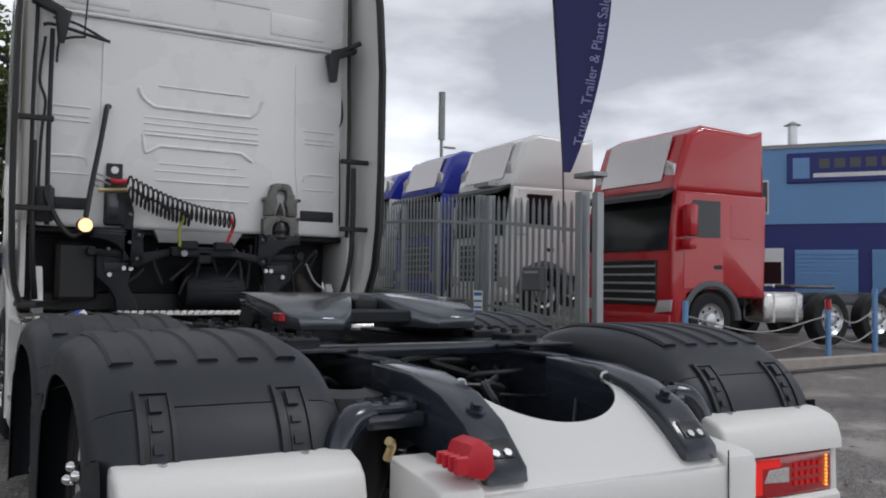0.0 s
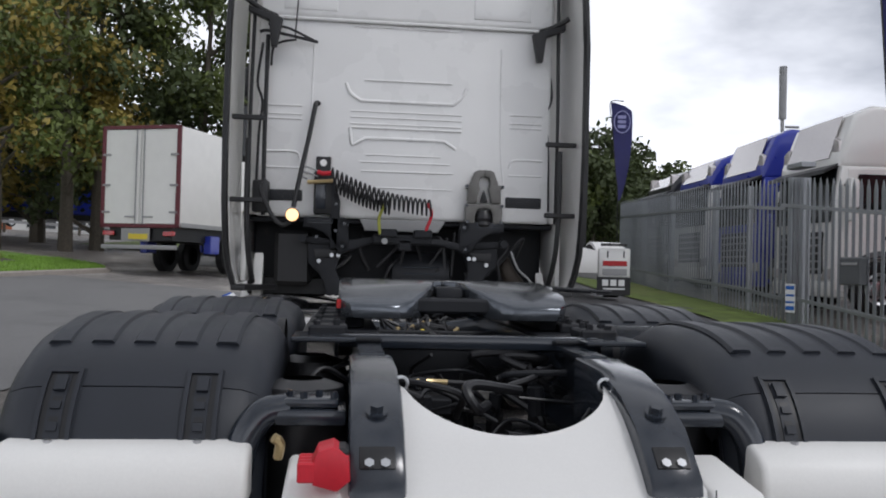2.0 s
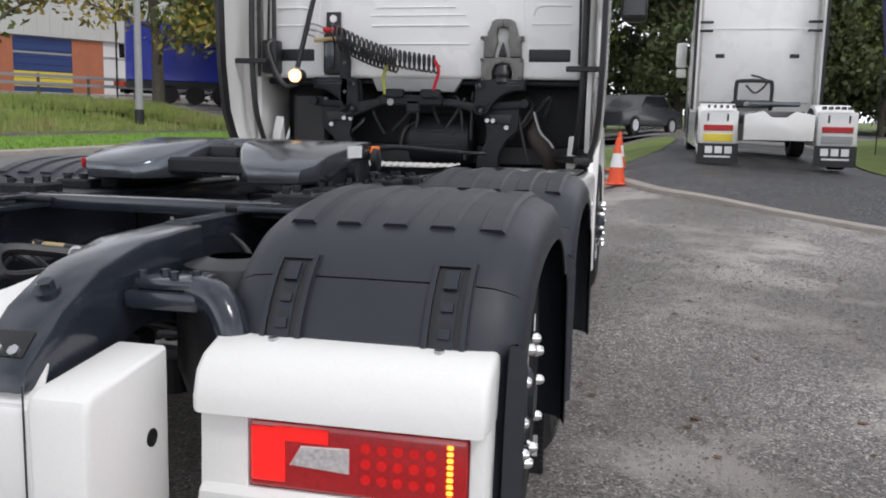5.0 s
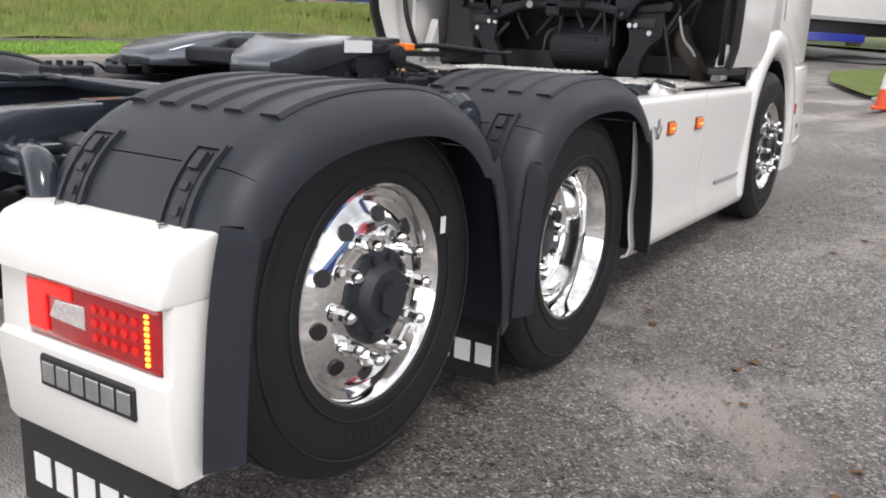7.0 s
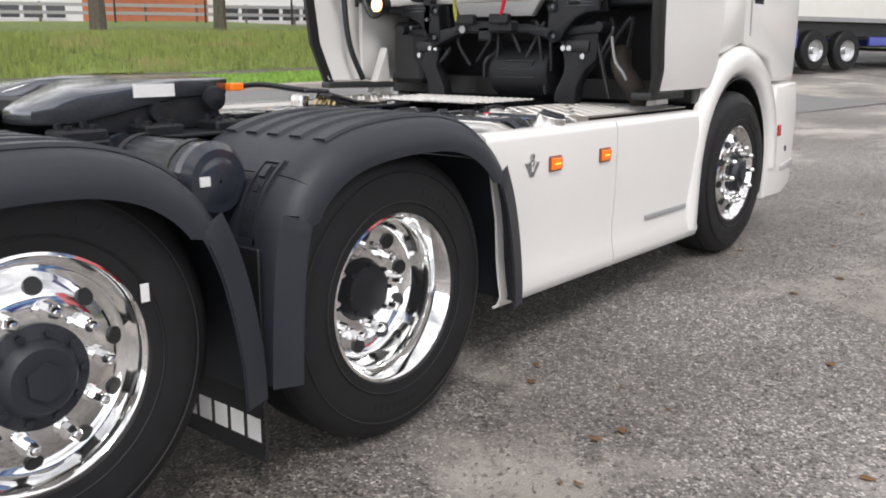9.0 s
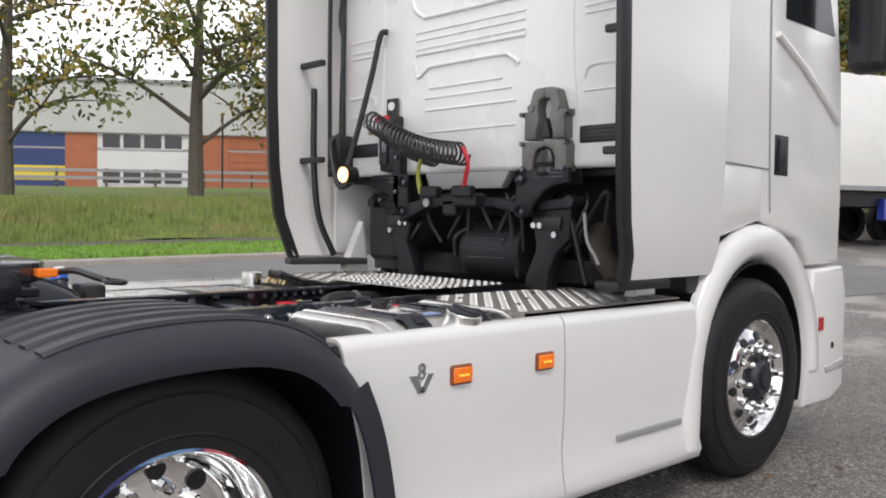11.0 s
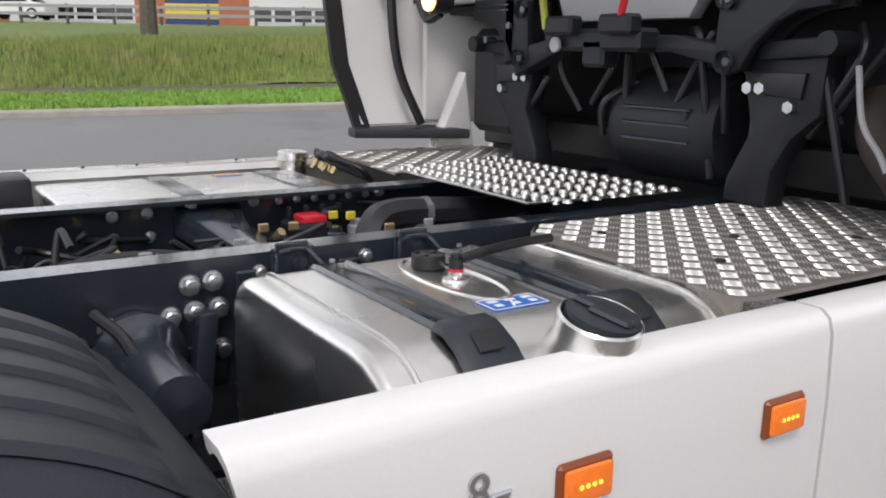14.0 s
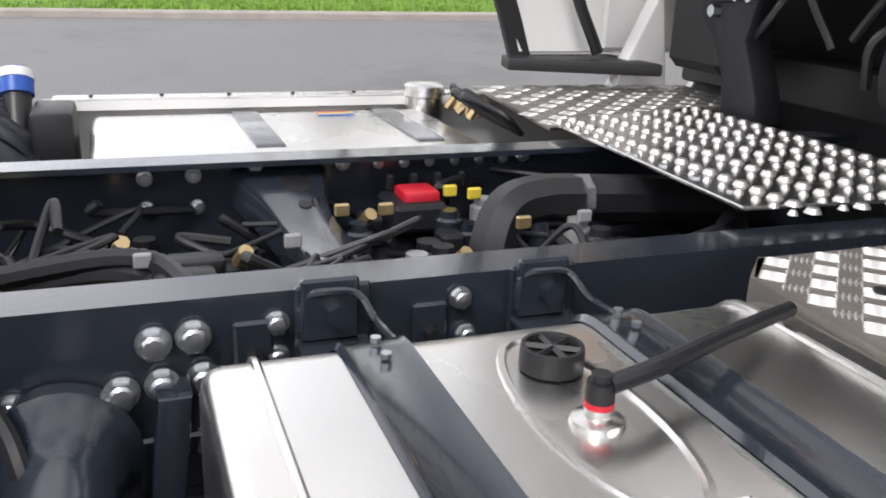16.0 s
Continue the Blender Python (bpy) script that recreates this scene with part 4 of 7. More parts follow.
for k in range(6):
    part("ledge_screw", cyl(B(), (-1.21, 2.0 + k * 0.19, 0.972), (-1.21, 2.0 + k * 0.19, 0.977), 0.006, 8), BLACK, truck)
bm = B()
box(bm, (-1.0, 1.87, 0.80), (-0.80, 1.97, 1.0), 0.015, 2)
part("additive_box", bm, BLACK, truck)
ad = part("additive_pipe", tube(B(), [(-0.92, 1.83, 0.72), (-0.95, 1.83, 0.85), (-1.03, 1.83, 0.99)], 0.022, 12), CHROME, truck)
part("pipe_sleeve", cyl(B(), (-0.98, 1.83, 0.91), (-1.05, 1.83, 1.02), 0.035, 18), HOSE, ad)
part("blue_band", cyl(B(), (-1.04, 1.83, 1.005), (-1.06, 1.83, 1.04), 0.042, 20), BLUE, ad)
part("pipe_cap", cyl(B(), (-1.06, 1.83, 1.04), (-1.073, 1.83, 1.062), 0.044, 20, 0.04), DECAL, ad)
part("cap_top", cyl(B(), (-1.073, 1.83, 1.06), (-1.078, 1.83, 1.072), 0.026, 16), BLUE, ad)
for i in range(7):
    part("line_fitting", cyl(B(), (-1.02 + i * 0.03, 3.0 + 0.02 * (i % 3), 0.95), (-1.01 + i * 0.03, 3.03 + 0.02 * (i % 2), 1.0), 0.012, 8), BRASS, truck)
for i in range(9):
    hose([(-1.02 + i * 0.03, 3.02, 0.985), (-0.95 + 0.02 * i, 2.97 + 0.03 * rng.random(), 1.01 + 0.02 * rng.random()), (-0.85 + 0.02 * i, 3.0 + 0.06 * rng.random(), 0.985), (-0.7, 3.1, 0.93)], 0.008)

# ---- walkway plates ----
def tread_plate(name, outline, z, label, pitch=0.046):
    """Aluminium plate with raised lozenges in alternate directions."""
    bm = prism(B(), outline, "z", z - 0.008, z)
    p = part(name, bm, TREAD, truck, label)
    xs, ys = [q[0] for q in outline], [q[1] for q in outline]
    def inside(x, y):
        c = False
        for i in range(len(outline)):
            (x1, y1), (x2, y2) = outline[i], outline[i - 1]
            if (y1 > y) != (y2 > y) and x < (x2 - x1) * (y - y1) / (y2 - y1) + x1:
                c = not c
        return c
    vs, fs = [], []
    i0 = 0
    nx, ny = int((max(xs) - min(xs)) / pitch) + 1, int((max(ys) - min(ys)) / pitch) + 1
    for i in range(nx):
        for j in range(ny):
            cx, cy = min(xs) + (i + 0.5) * pitch, min(ys) + (j + 0.5) * pitch
            if not inside(cx, cy) or not inside(cx + pitch * 0.4, cy) or not inside(cx - pitch * 0.4, cy):
                continue
            for k in range(5):
                o = (k - 2) * pitch * 0.165
                d, e = ((1, 1), (1, -1))[(i + j) % 2]
                L, W = pitch * 0.40, pitch * 0.078
                ox, oy = -e * o * 0.707, d * o * 0.707
                ux, uy = d * 0.707, e * 0.707
                b = len(vs)
                for s, t, h in ((-L, 0, 0.0), (0, -W, 0.0), (L, 0, 0.0), (0, W, 0.0), (-L * 0.6, 0, 0.0022), (L * 0.6, 0, 0.0022)):
                    vs.append((cx + ox + ux * s - uy * t, cy + oy + uy * s + ux * t, z + h))
                fs += [(b, b + 1, b + 4), (b + 1, b + 5, b + 4), (b + 1, b + 2, b + 5), (b + 2, b + 3, b + 5), (b + 3, b + 4, b + 5), (b + 3, b, b + 4)]
    me = bpy.data.meshes.new("raised_tread")
    me.from_pydata(vs, [], fs)
    me.materials.append(TREAD_TOP)
    o = new("raised_tread", me)
    o.parent = p
    tagged(o, kind="stuff")
    return p


plate = tread_plate("tread_plate", [(0.46, 2.93), (0.52, 2.875), (1.15, 2.83), (1.165, 2.87), (1.165, 3.93), (0.46, 3.93)], 0.985, "aluminium tread plate walkway beside the rail")
o = part("folded_edge", prism(B(), [(0.455, 2.935), (0.52, 2.868), (1.16, 2.822), (1.16, 2.83), (0.525, 2.876), (0.46, 2.945)], "z", 0.945, 0.985), TREAD, plate)
for x, y in ((0.62, 3.0), (0.95, 3.02), (0.62, 3.5), (0.95, 3.5), (0.8, 3.25)):
    part("screw", cyl(B(), (x, y, 0.985), (x, y, 0.991), 0.012, 6), BLACK, plate)
left_plate = tread_plate("tread_plate", [(-1.2, 3.16), (-0.50, 3.08), (-0.66, 3.62), (-0.75, 3.93), (-1.2, 3.93)], 0.987, "aluminium tread plate behind the cab", 0.06)
bm = prism(B(), [(-0.495, 3.075), (0.29, 3.035), (0.33, 3.60), (-0.64, 3.62)], "z", 1.0, 1.008, 0.002, 1)
punched = part("punched_plate", bm, ALU, truck, "aluminium walkway with rows of raised punched studs")
STUDS = [finish("punched_stud", lathe(B(), [(0, a), (0.0065, b), (0.0085, c), (0.0085, 0.0005)], (0, 0, 0), 10, "z"), TREAD_TOP) for a, b, c in ((0.009, 0.006, 0.004), (0.015, 0.011, 0.009))]
for j in range(10):
    for i in range(19):
        y = 3.075 + j * 0.055 + (0.0 if j % 2 else 0.012)
        o = new("punched_stud", STUDS[j % 2])
        o.parent = punched
        o.location = (-0.46 - (y - 3.07) * 0.24 + i * (0.045 + (y - 3.07) * 0.0105), y, 1.008)
for k in range(7):
    part("screw", cyl(B(), (-0.40 + k * 0.1, 3.06 + 0.004 * k, 1.008), (-0.40 + k * 0.1, 3.06 + 0.004 * k, 1.012), 0.01, 8), STEEL, punched)

# ---- frame fittings seen beside the tank and between the rails ----
bolt = B()
cyl(bolt, (0, 0, 0), (0.006, 0, 0), 0.030, 18)
cyl(bolt, (0.004, 0, 0), (0.026, 0, 0), 0.025, 6)
lathe(bolt, [(0.026, 0.022), (0.031, 0.017), (0.032, 0.001)], (0, 0, 0), 16)
bolt_me = finish("frame_bolt", bolt, STEEL)
def frame_bolt(x, y, z, s=1.0, flip=False):
    o = new("frame_bolt", bolt_me)
    o.parent = truck
    o.location, o.scale = (x, y, z), (-s if flip else s, s, s)
    o.rotation_euler = (rng.random(), 0, 0)
for y, z in ((2.091, 0.927), (2.138, 0.931), (2.050, 0.866), (2.098, 0.871), (2.148, 0.873), (2.105, 0.78), (2.152, 0.784), (1.93, 0.86), (1.87, 0.83)):
    frame_bolt(0.397, y, z, 0.74)
for y, z in ((2.24, 0.937), (2.24, 0.89), (2.49, 0.945), (2.50, 0.89), (2.02, 0.83)):
    frame_bolt(0.397, y, z, 0.55)
for y, z in ((2.11, 0.936), (2.205, 0.938), (2.11, 0.872), (2.21, 0.87), (2.33, 0.95), (2.33, 0.90), (2.52, 0.95), (2.95, 0.95)):
    frame_bolt(-0.383, y, z, 0.55)
for y0, y1, z0, z1 in ((2.185, 2.235, 0.85, 0.945), (2.42, 2.47, 0.86, 0.945), (2.06, 2.16, 0.72, 0.80)):
    wb = part("web_bracket", box(B(), (0.395, y0, z0), (0.408, y1, z1), 0.004), CHASSIS, truck)
    part("bracket_stud", cyl(B(), (0.405, (y0 + y1) / 2, (z0 + z1) / 2), (0.425, (y0 + y1) / 2, (z0 + z1) / 2), 0.011, 6), BLACK, wb)
bm = B()
prism(bm, [(2.09, 0.88), (2.13, 0.88), (2.12, 0.78), (2.10, 0.62), (2.06, 0.62)], "x", 0.395, 0.46, 0.006)
part("web_bracket", bm, CHASSIS, truck)
bm = B()
lathe(bm, [(0.0, 0.09), (0.03, 0.092), (0.05, 0.075), (0.12, 0.06), (0.3, 0.055), (0.31, 0.001)], (0.40, 1.98, 0.80), 22)
part("torque_rod_boss", bm, CHASSIS, truck)
bm = cyl(B(), (0.50, 1.96, 0.78), (0.80, 1.92, 0.55), 0.055, 18)
box(bm, (0.40, 1.86, 0.60), (0.62, 2.0, 0.64), 0.01)
part("stabiliser_link", bm, CHASSIS, truck)
hose([(0.42, 1.9, 0.9), (0.5, 1.94, 0.86), (0.56, 1.95, 0.78), (0.7, 1.9, 0.62)], 0.012)
# dished cross member with oval holes
rows = []
for k in range(15):
    u = -1 + k / 7
    x = u * 0.383
    w = 0.055 + 0.05 * abs(u) ** 3
    z = 0.90 + 0.05 * u * u
    y = 2.40 + 0.02 * u
    rows.append([(x, y - w, z - 0.08), (x, y - w, z - 0.012), (x, y - w + 0.012, z), (x, y + w - 0.012, z), (x, y + w, z - 0.012), (x, y + w, z - 0.08)])
cm = part("cross_member", sheet(B(), rows), CHASSIS, truck, "dished grey cross member with oval holes", 60)
for x, s in ((-0.30, 1), (0.29, 1.0), (-0.20, 0.45), (0.20, 0.45)):
    z = 0.9015 + 0.05 * (x / 0.383) ** 2
    o = part("oval_hole", cyl(B(), (0, 0, -0.004), (0, 0, 0.0005), 0.032 * s, 20), BLACK, cm)
    o.matrix_local = pose(x, 2.40, z + 0.001, 0, -14 * (x / 0.3), 0) @ Matrix.Diagonal((1.2, 0.9, 1, 1))
# gearbox, turbo pipe, looms
bm = B()
box(bm, (-0.30, 2.50, 0.55), (0.28, 3.3, 0.80), 0.05, 3)
for i in range(14):
    x, y = rng.uniform(-0.28, 0.2), rng.uniform(2.5, 3.0)
    box(bm, (x - 0.03, y - 0.02, 0.80), (x + 0.03, y + 0.03, 0.80 + rng.uniform(0.02, 0.07)), 0.008)
part("gearbox", bm, CHASSIS_DARK, truck, "grimy cast gearbox between the rails")
bm = B()
box(bm, (-0.33, 2.58, 0.84), (-0.19, 2.70, 0.90), 0.01)
for k in range(4):
    box(bm, (-0.33, 2.60 + k * 0.055, 0.90), (-0.31, 2.615 + k * 0.055, 0.935), 0.003)
part("valve_body", bm, CHASSIS_DARK, truck)
part("control_unit", box(B(), (-0.30, 2.61, 0.885), (-0.22, 2.69, 0.920), 0.008, 2), RED, truck, "red control unit on the gearbox")
hose([(-0.06, 2.72, 0.70), (-0.05, 2.73, 0.80), (-0.08, 2.77, 0.90), (-0.10, 2.85, 0.925), (-0.10, 3.0, 0.92), (-0.08, 3.3, 0.905)], 0.05, HOSE, name="air_pipe")
hose([(-0.10, 2.94, 0.922), (-0.10, 2.96, 0.921)], 0.054, STEEL, name="hose_clamp")
hose([(0.02, 2.78, 0.76), (0.06, 2.82, 0.83), (0.10, 2.87, 0.82), (0.12, 2.94, 0.76)], 0.028, STEEL, name="metal_pipe")
hose([(0.22, 2.95, 0.90), (0.20, 3.08, 0.92), (0.10, 3.18, 0.91)], 0.03, name="air_pipe")
for i in range(4):
    z = 0.80 + 0.025 * i
    hose([(-0.05 + 0.03 * i, 1.55, z), (-0.03 + 0.02 * i, 1.8, z + 0.01), (0.02, 2.02 + 0.02 * i, z + 0.03), (0.12 + 0.03 * i, 2.18, z)], 0.018, HOSE, 0.12, 24, "corrugated_loom")
bm = B()
box(bm, (0.05, 2.10, 0.86), (0.11, 2.2, 0.90), 0.012, 2)
box(bm, (-0.02, 2.12, 0.86), (0.04, 2.22, 0.90), 0.012, 2)
part("loom_plug", bm, BLACK, truck)
part("loom_tag", cyl(B(), (-0.01, 1.82, 0.875), (0.0, 1.88, 0.878), 0.022, 12), YELLOW, truck)
for i in range(70):
    x, y, z = rng.uniform(-0.32, 0.3), rng.uniform(1.75, 3.0), rng.uniform(0.80, 0.92)
    hose([(x, y, z), (x + rng.uniform(-0.1, 0.1), y + rng.uniform(-0.1, 0.1), z + rng.uniform(-0.03, 0.05)), (x + rng.uniform(-0.2, 0.2), y + rng.uniform(-0.2, 0.2), z - 0.05)], rng.choice((0.005, 0.007, 0.01)), rng.choice((HOSE, HOSE, HOSE, CHASSIS_DARK)))
for i in range(22):
    x, y = rng.uniform(-0.3, 0.3), rng.uniform(1.95, 2.9)
    part("solenoid", cyl(B(), (x, y, 0.75), (x, y, rng.uniform(0.8, 0.88)), rng.uniform(0.012, 0.03), 10), CHASSIS_DARK, truck)
for x, y in ((-0.05, 2.25), (0.15, 2.24), (-0.1, 2.83), (0.05, 2.62), (-0.22, 2.52), (-0.15, 2.05), (0.2, 2.1), (0.1, 2.75)):
    part("brass_fitting", cyl(B(), (x, y, 0.86), (x + 0.03, y + 0.01, 0.89), 0.014, 8), BRASS, truck)
for i in range(16):
    x, y = rng.uniform(-0.3, 0.22), rng.uniform(2.5, 3.0)
    part("valve_head", lathe(B(), [(0.80, 0.03), (0.86, 0.03), (0.865, 0.022), (0.88, 0.02), (0.88, 0.001)], (x, y, rng.uniform(-0.02, 0.03)), 12, "z"), rng.choice((CHASSIS, CHASSIS_DARK, M_GREY)), truck)
for i in range(8):
    x, y = rng.uniform(-0.3, 0.2), rng.uniform(2.0, 2.95)
    part("cable_tie", box(B(), (x, y, 0.90), (x + 0.012, y + 0.03, 0.925), 0.003), rng.choice((M_GREY, YELLOW, BRASS)), truck)
for k in range(6):
    frame_bolt(-0.383, 2.60 + k * 0.06, 0.945, 0.4)
part("belly_pan", box(B(), (-0.38, 1.5, 0.48), (0.38, 3.9, 0.5)), CHASSIS_DARK, truck)

# ---- cab ----
cab = part("cab", B(), CABWHITE, truck, "white sleeper cab with a pressed rear wall")
WALL_Y = 3.64
def ridge(pts, r=0.011):
    """A pressed bead in the rear wall, half sunk."""
    return part("pressed_bead", tube(B(), [(x, WALL_Y - 0.001, z) for x, z in pts], r, 8, 3), CABWHITE, cab)
part("rear_wall", box(B(), (-1.13, WALL_Y, 1.60), (1.13, 3.72, 3.10), 0.03, 3), CABWHITE, cab)
part("upper_wall", box(B(), (-1.13, WALL_Y - 0.012, 3.115), (1.13, 3.75, 4.05), 0.03, 3), CABWHITE, cab)
part("seam_lip", tube(B(), [(-1.12, WALL_Y - 0.01, 3.105), (1.12, WALL_Y - 0.01, 3.105)], 0.014, 8, 1), CABWHITE, cab)
ridge([(-0.42, 3.07), (0.38, 3.07)], 0.008)
ridge([(-0.33, 2.66), (0.34, 2.66)], 0.008)
ridge([(-0.47, 2.63), (-0.44, 2.56), (-0.37, 2.51), (-0.30, 2.50), (0.30, 2.50), (0.36, 2.51), (0.42, 2.56), (0.45, 2.63)], 0.013)
for z, r in ((2.42, 0.006), (2.375, 0.006), (2.325, 0.007), (2.295, 0.010)):
    ridge([(-0.43, z), (0.42, z)], r)
ridge([(-0.435, 2.29), (-0.42, 2.18), (-0.40, 2.165), (-0.33, 2.205), (-0.27, 2.215), (0.24, 2.215), (0.31, 2.20), (0.38, 2.155)], 0.013)
ridge([(-0.31, 2.09), (0.26, 2.09)], 0.006)
ridge([(-0.35, 2.035), (0.33, 2.035)], 0.006)
ridge([(-0.34, 1.965), (0.36, 1.965)], 0.007)
ridge([(-0.33, 1.84), (0.36, 1.84)], 0.006)
for s in (-1, 1):
    for z in (2.44, 2.375, 2.34):
        ridge([(s * 0.80, z), (s * 1.05, z)], 0.007)
    ridge([(s * 0.80, 2.03), (s * 0.84, 2.09), (s * 1.06, 2.09)], 0.010)
    ridge([(s * 0.80, 1.97), (s * 1.06, 1.97)], 0.007)
    ridge([(s * 0.72, 2.95), (s * 0.73, 2.2), (s * 0.76, 1.9)], 0.006)
# raised panel on the upper wall
for x0, x1 in ((-0.95, -0.55), (0.50, 0.95)):
    part("pressed_panel", box(B(), (x0, WALL_Y - 0.02, 3.17), (x1, WALL_Y, 3.34), 0.009, 2), CABWHITE, cab)
part("rear_badge_panel", box(B(), (-0.45, WALL_Y - 0.02, 3.36), (0.5, WALL_Y, 3.50), 0.009, 2), CABWHITE, cab)
for s in (-1, 1):
    v = part("wall_vent", box(B(), (s * 0.92 - 0.145, WALL_Y - 0.006, 1.715), (s * 0.92 + 0.145, WALL_Y + 0.02, 1.805), 0.015, 2), BLACK, cab, "black louvred air vent")
    for k in range(4):
        part("slat", box(B(), (s * 0.92 - 0.125, WALL_Y - 0.012, 1.73 + k * 0.017), (s * 0.92 + 0.125, WALL_Y - 0.004, 1.735 + k * 0.017)), PLASTIC, v)
# cab shell
prof = [(3.70, 1.61), (3.70, 4.0), (4.1, 4.05), (5.1, 3.75), (5.45, 3.2), (5.62, 2.2), (5.66, 1.5), (5.64, 1.1), (5.2, 1.1), (5.1, 1.25), (4.6, 1.36), (4.55, 1.61)]
bm = prism(B(), prof, "x", -1.215, 1.215, 0.04, 3)
part("shell", bm, WHITE, cab, angle=40)
for s in (1, -1):
    part("lower_side", prism(B(), [(3.62, 1.11), (3.62, 1.63), (4.62, 1.63), (4.62, 1.36), (4.15, 1.26), (4.03, 1.11)], "x", s * 1.18, s * 1.217, 0.008), WHITE, cab)
    # side fairing behind the cab
    rows = []
    for z, y0, x in ((1.09, 3.320, 1.235), (1.2, 3.300, 1.270), (1.35, 3.250, 1.288), (1.66, 3.215, 1.300), (2.1, 3.200, 1.305), (2.9, 3.190, 1.300), (3.4, 3.210, 1.280), (3.95, 3.260, 1.235)):
        rows.append([(s * x, y0, z), (s * (x + 0.006), y0 + 0.15, z), (s * (x + 0.004), 3.75, z), (s * (x - 0.004), 4.05, z)])
    f = part("side_fairing", thicken(sheet(B(), rows), 0.02), WHITE, cab, "white side fairing with a black rubber edge", 60)
    bm = B()
    rows2 = []
    for z, y0, x in ((1.06, 3.330, 1.230), (1.2, 3.300, 1.270), (1.35, 3.250, 1.288), (1.66, 3.215, 1.300), (2.1, 3.200, 1.305), (2.9, 3.190, 1.300), (3.4, 3.210, 1.280), (3.95, 3.260, 1.235)):
        rows2.append([(s * (x + 0.012), y0 + 0.03, z), (s * (x + 0.016), y0, z), (s * (x + 0.008), y0 - 0.035, z), (s * (x - 0.02), y0 - 0.035, z), (s * (x - 0.026), y0 + 0.035, z)])
    part("rubber_edge", sheet(bm, rows2), BLACK, f, "black rubber edge strip", 60)
    f.location.y = 0.05 if s > 0 else 0.0
    part("fairing_foot", prism(B(), [(s * 1.24, 3.27), (s * 1.24, 3.68), (s * 0.95, 3.70), (s * 1.14, 3.25)], "z", 1.045, 1.085, 0.006), BLACK, f)
    # inner black post and brackets
    bm = tube(B(), [(s * 1.12, 3.56, 1.10), (s * 1.15, 3.46, 1.35), (s * 1.165, 3.43, 1.7), (s * 1.165, 3.43, 2.15)], 0.02, 10)
    part("fairing_post", bm, BLACK, f)
    for z in (1.66, 2.20) if s > 0 else (1.70, 2.3):
        box_bm = box(B(), (s * 1.05, 3.40, z - 0.018), (s * 1.285, 3.44, z + 0.018), 0.006)
        part("bracket", box_bm, BLACK, f)
    part("bracket", prism(B(), [(s * 0.95, 3.06), (s * 1.2, 3.14), (s * 1.2, 3.10), (s * 1.05, 3.04), (s * 1.03, 2.85), (s * 0.99, 2.85)], "y", 3.48, 3.56, 0.006), BLACK, f)
    part("bracket", tube(B(), [(s * 1.0, 3.6, 3.1), (s * 1.1, 3.52, 3.12), (s * 1.22, 3.45, 3.18)], 0.02, 8), BLACK, f)
    part("drain_hose", tube(B(), [(s * 1.10, 3.62, 2.9), (s * 1.13, 3.6, 2.6), (s * 1.09, 3.6, 2.45), (s * 1.11, 3.6, 2.2), (s * 1.12, 3.6, 1.7)], 0.010, 6), BLACK, f)
    part("inner_tube", tube(B(), [(s * 1.17, 3.56, 1.6), (s * 1.17, 3.55, 2.4), (s * 1.16, 3.55, 3.0), (s * 1.15, 3.55, 3.9)], 0.014, 8), BLACK, f)
    # front arch and bumper
    rows = []
    for a in range(0, 181, 10):
        t = radians(a)
        rows.append([(s * (1.16 + dx), 4.60 - r * math.cos(t) * 0.98, 0.54 + r * math.sin(t) * 1.08) for dx, r in ((-0.05, 0.56), (0.075, 0.58), (0.10, 0.62), (0.10, 0.70), (0.07, 0.735), (0.03, 0.74))])
    rows = [[(x, y, z) for x, y, z in rows[0]]] + rows + [[(x, y, z) for x, y, z in rows[-1]]]
    rows[0] = [(x, y - 0.01, 0.26) for x, y, z in rows[1]]
    rows[-1] = [(x, y + 0.01, 0.50) for x, y, z in rows[-2]]
    part("wheel_arch", thicken(sheet(B(), rows), 0.012), WHITE, cab, "white moulded wheel arch", 60)
    bm = thicken(sheet(B(), [[(s * x, 4.60 - 0.55 * math.cos(radians(a)), 0.54 + 0.60 * math.sin(radians(a))) for x in (0.75, 1.22)] for a in range(-20, 201, 10)]), 0.01)
    part("arch_liner", bm, BLACK, cab)
    bm = prism(B(), [(5.16, 0.29), (5.18, 0.80), (5.22, 1.08), (5.64, 1.09), (5.70, 0.9), (5.68, 0.35), (5.5, 0.28)], "x", s * 1.05, s * 1.245, 0.03, 3)
    part("bumper_corner", bm, WHITE, cab)
    part("side_marker", box(B(), (s * 1.245, 5.30, 0.72), (s * 1.258, 5.35, 0.80), 0.004), LENS_RED, cab)
    part("corner_lamp", prism(B(), [(5.40, 0.50), (5.66, 0.53), (5.66, 0.47), (5.42, 0.46)], "x", s * 1.20, s * 1.252, 0.006), LENS_CLEAR, cab)
    part("fog_hole", cyl(B(), (s * 1.244, 5.50, 0.62), (s * 1.248, 5.50, 0.62), 0.02, 14), BLACK, cab)
    # door, handle, lines
    part("door_line", tube(B(), [(s * 1.217, 4.72, 1.40), (s * 1.218, 4.70, 1.7), (s * 1.218, 4.68, 2.4), (s * 1.214, 4.66, 3.1)], 0.006, 6), M_GREY, cab)
    part("panel_line", tube(B(), [(s * 1.217, 4.12, 1.65), (s * 1.217, 4.40, 1.64), (s * 1.217, 4.70, 1.63)], 0.005, 6), M_GREY, cab)
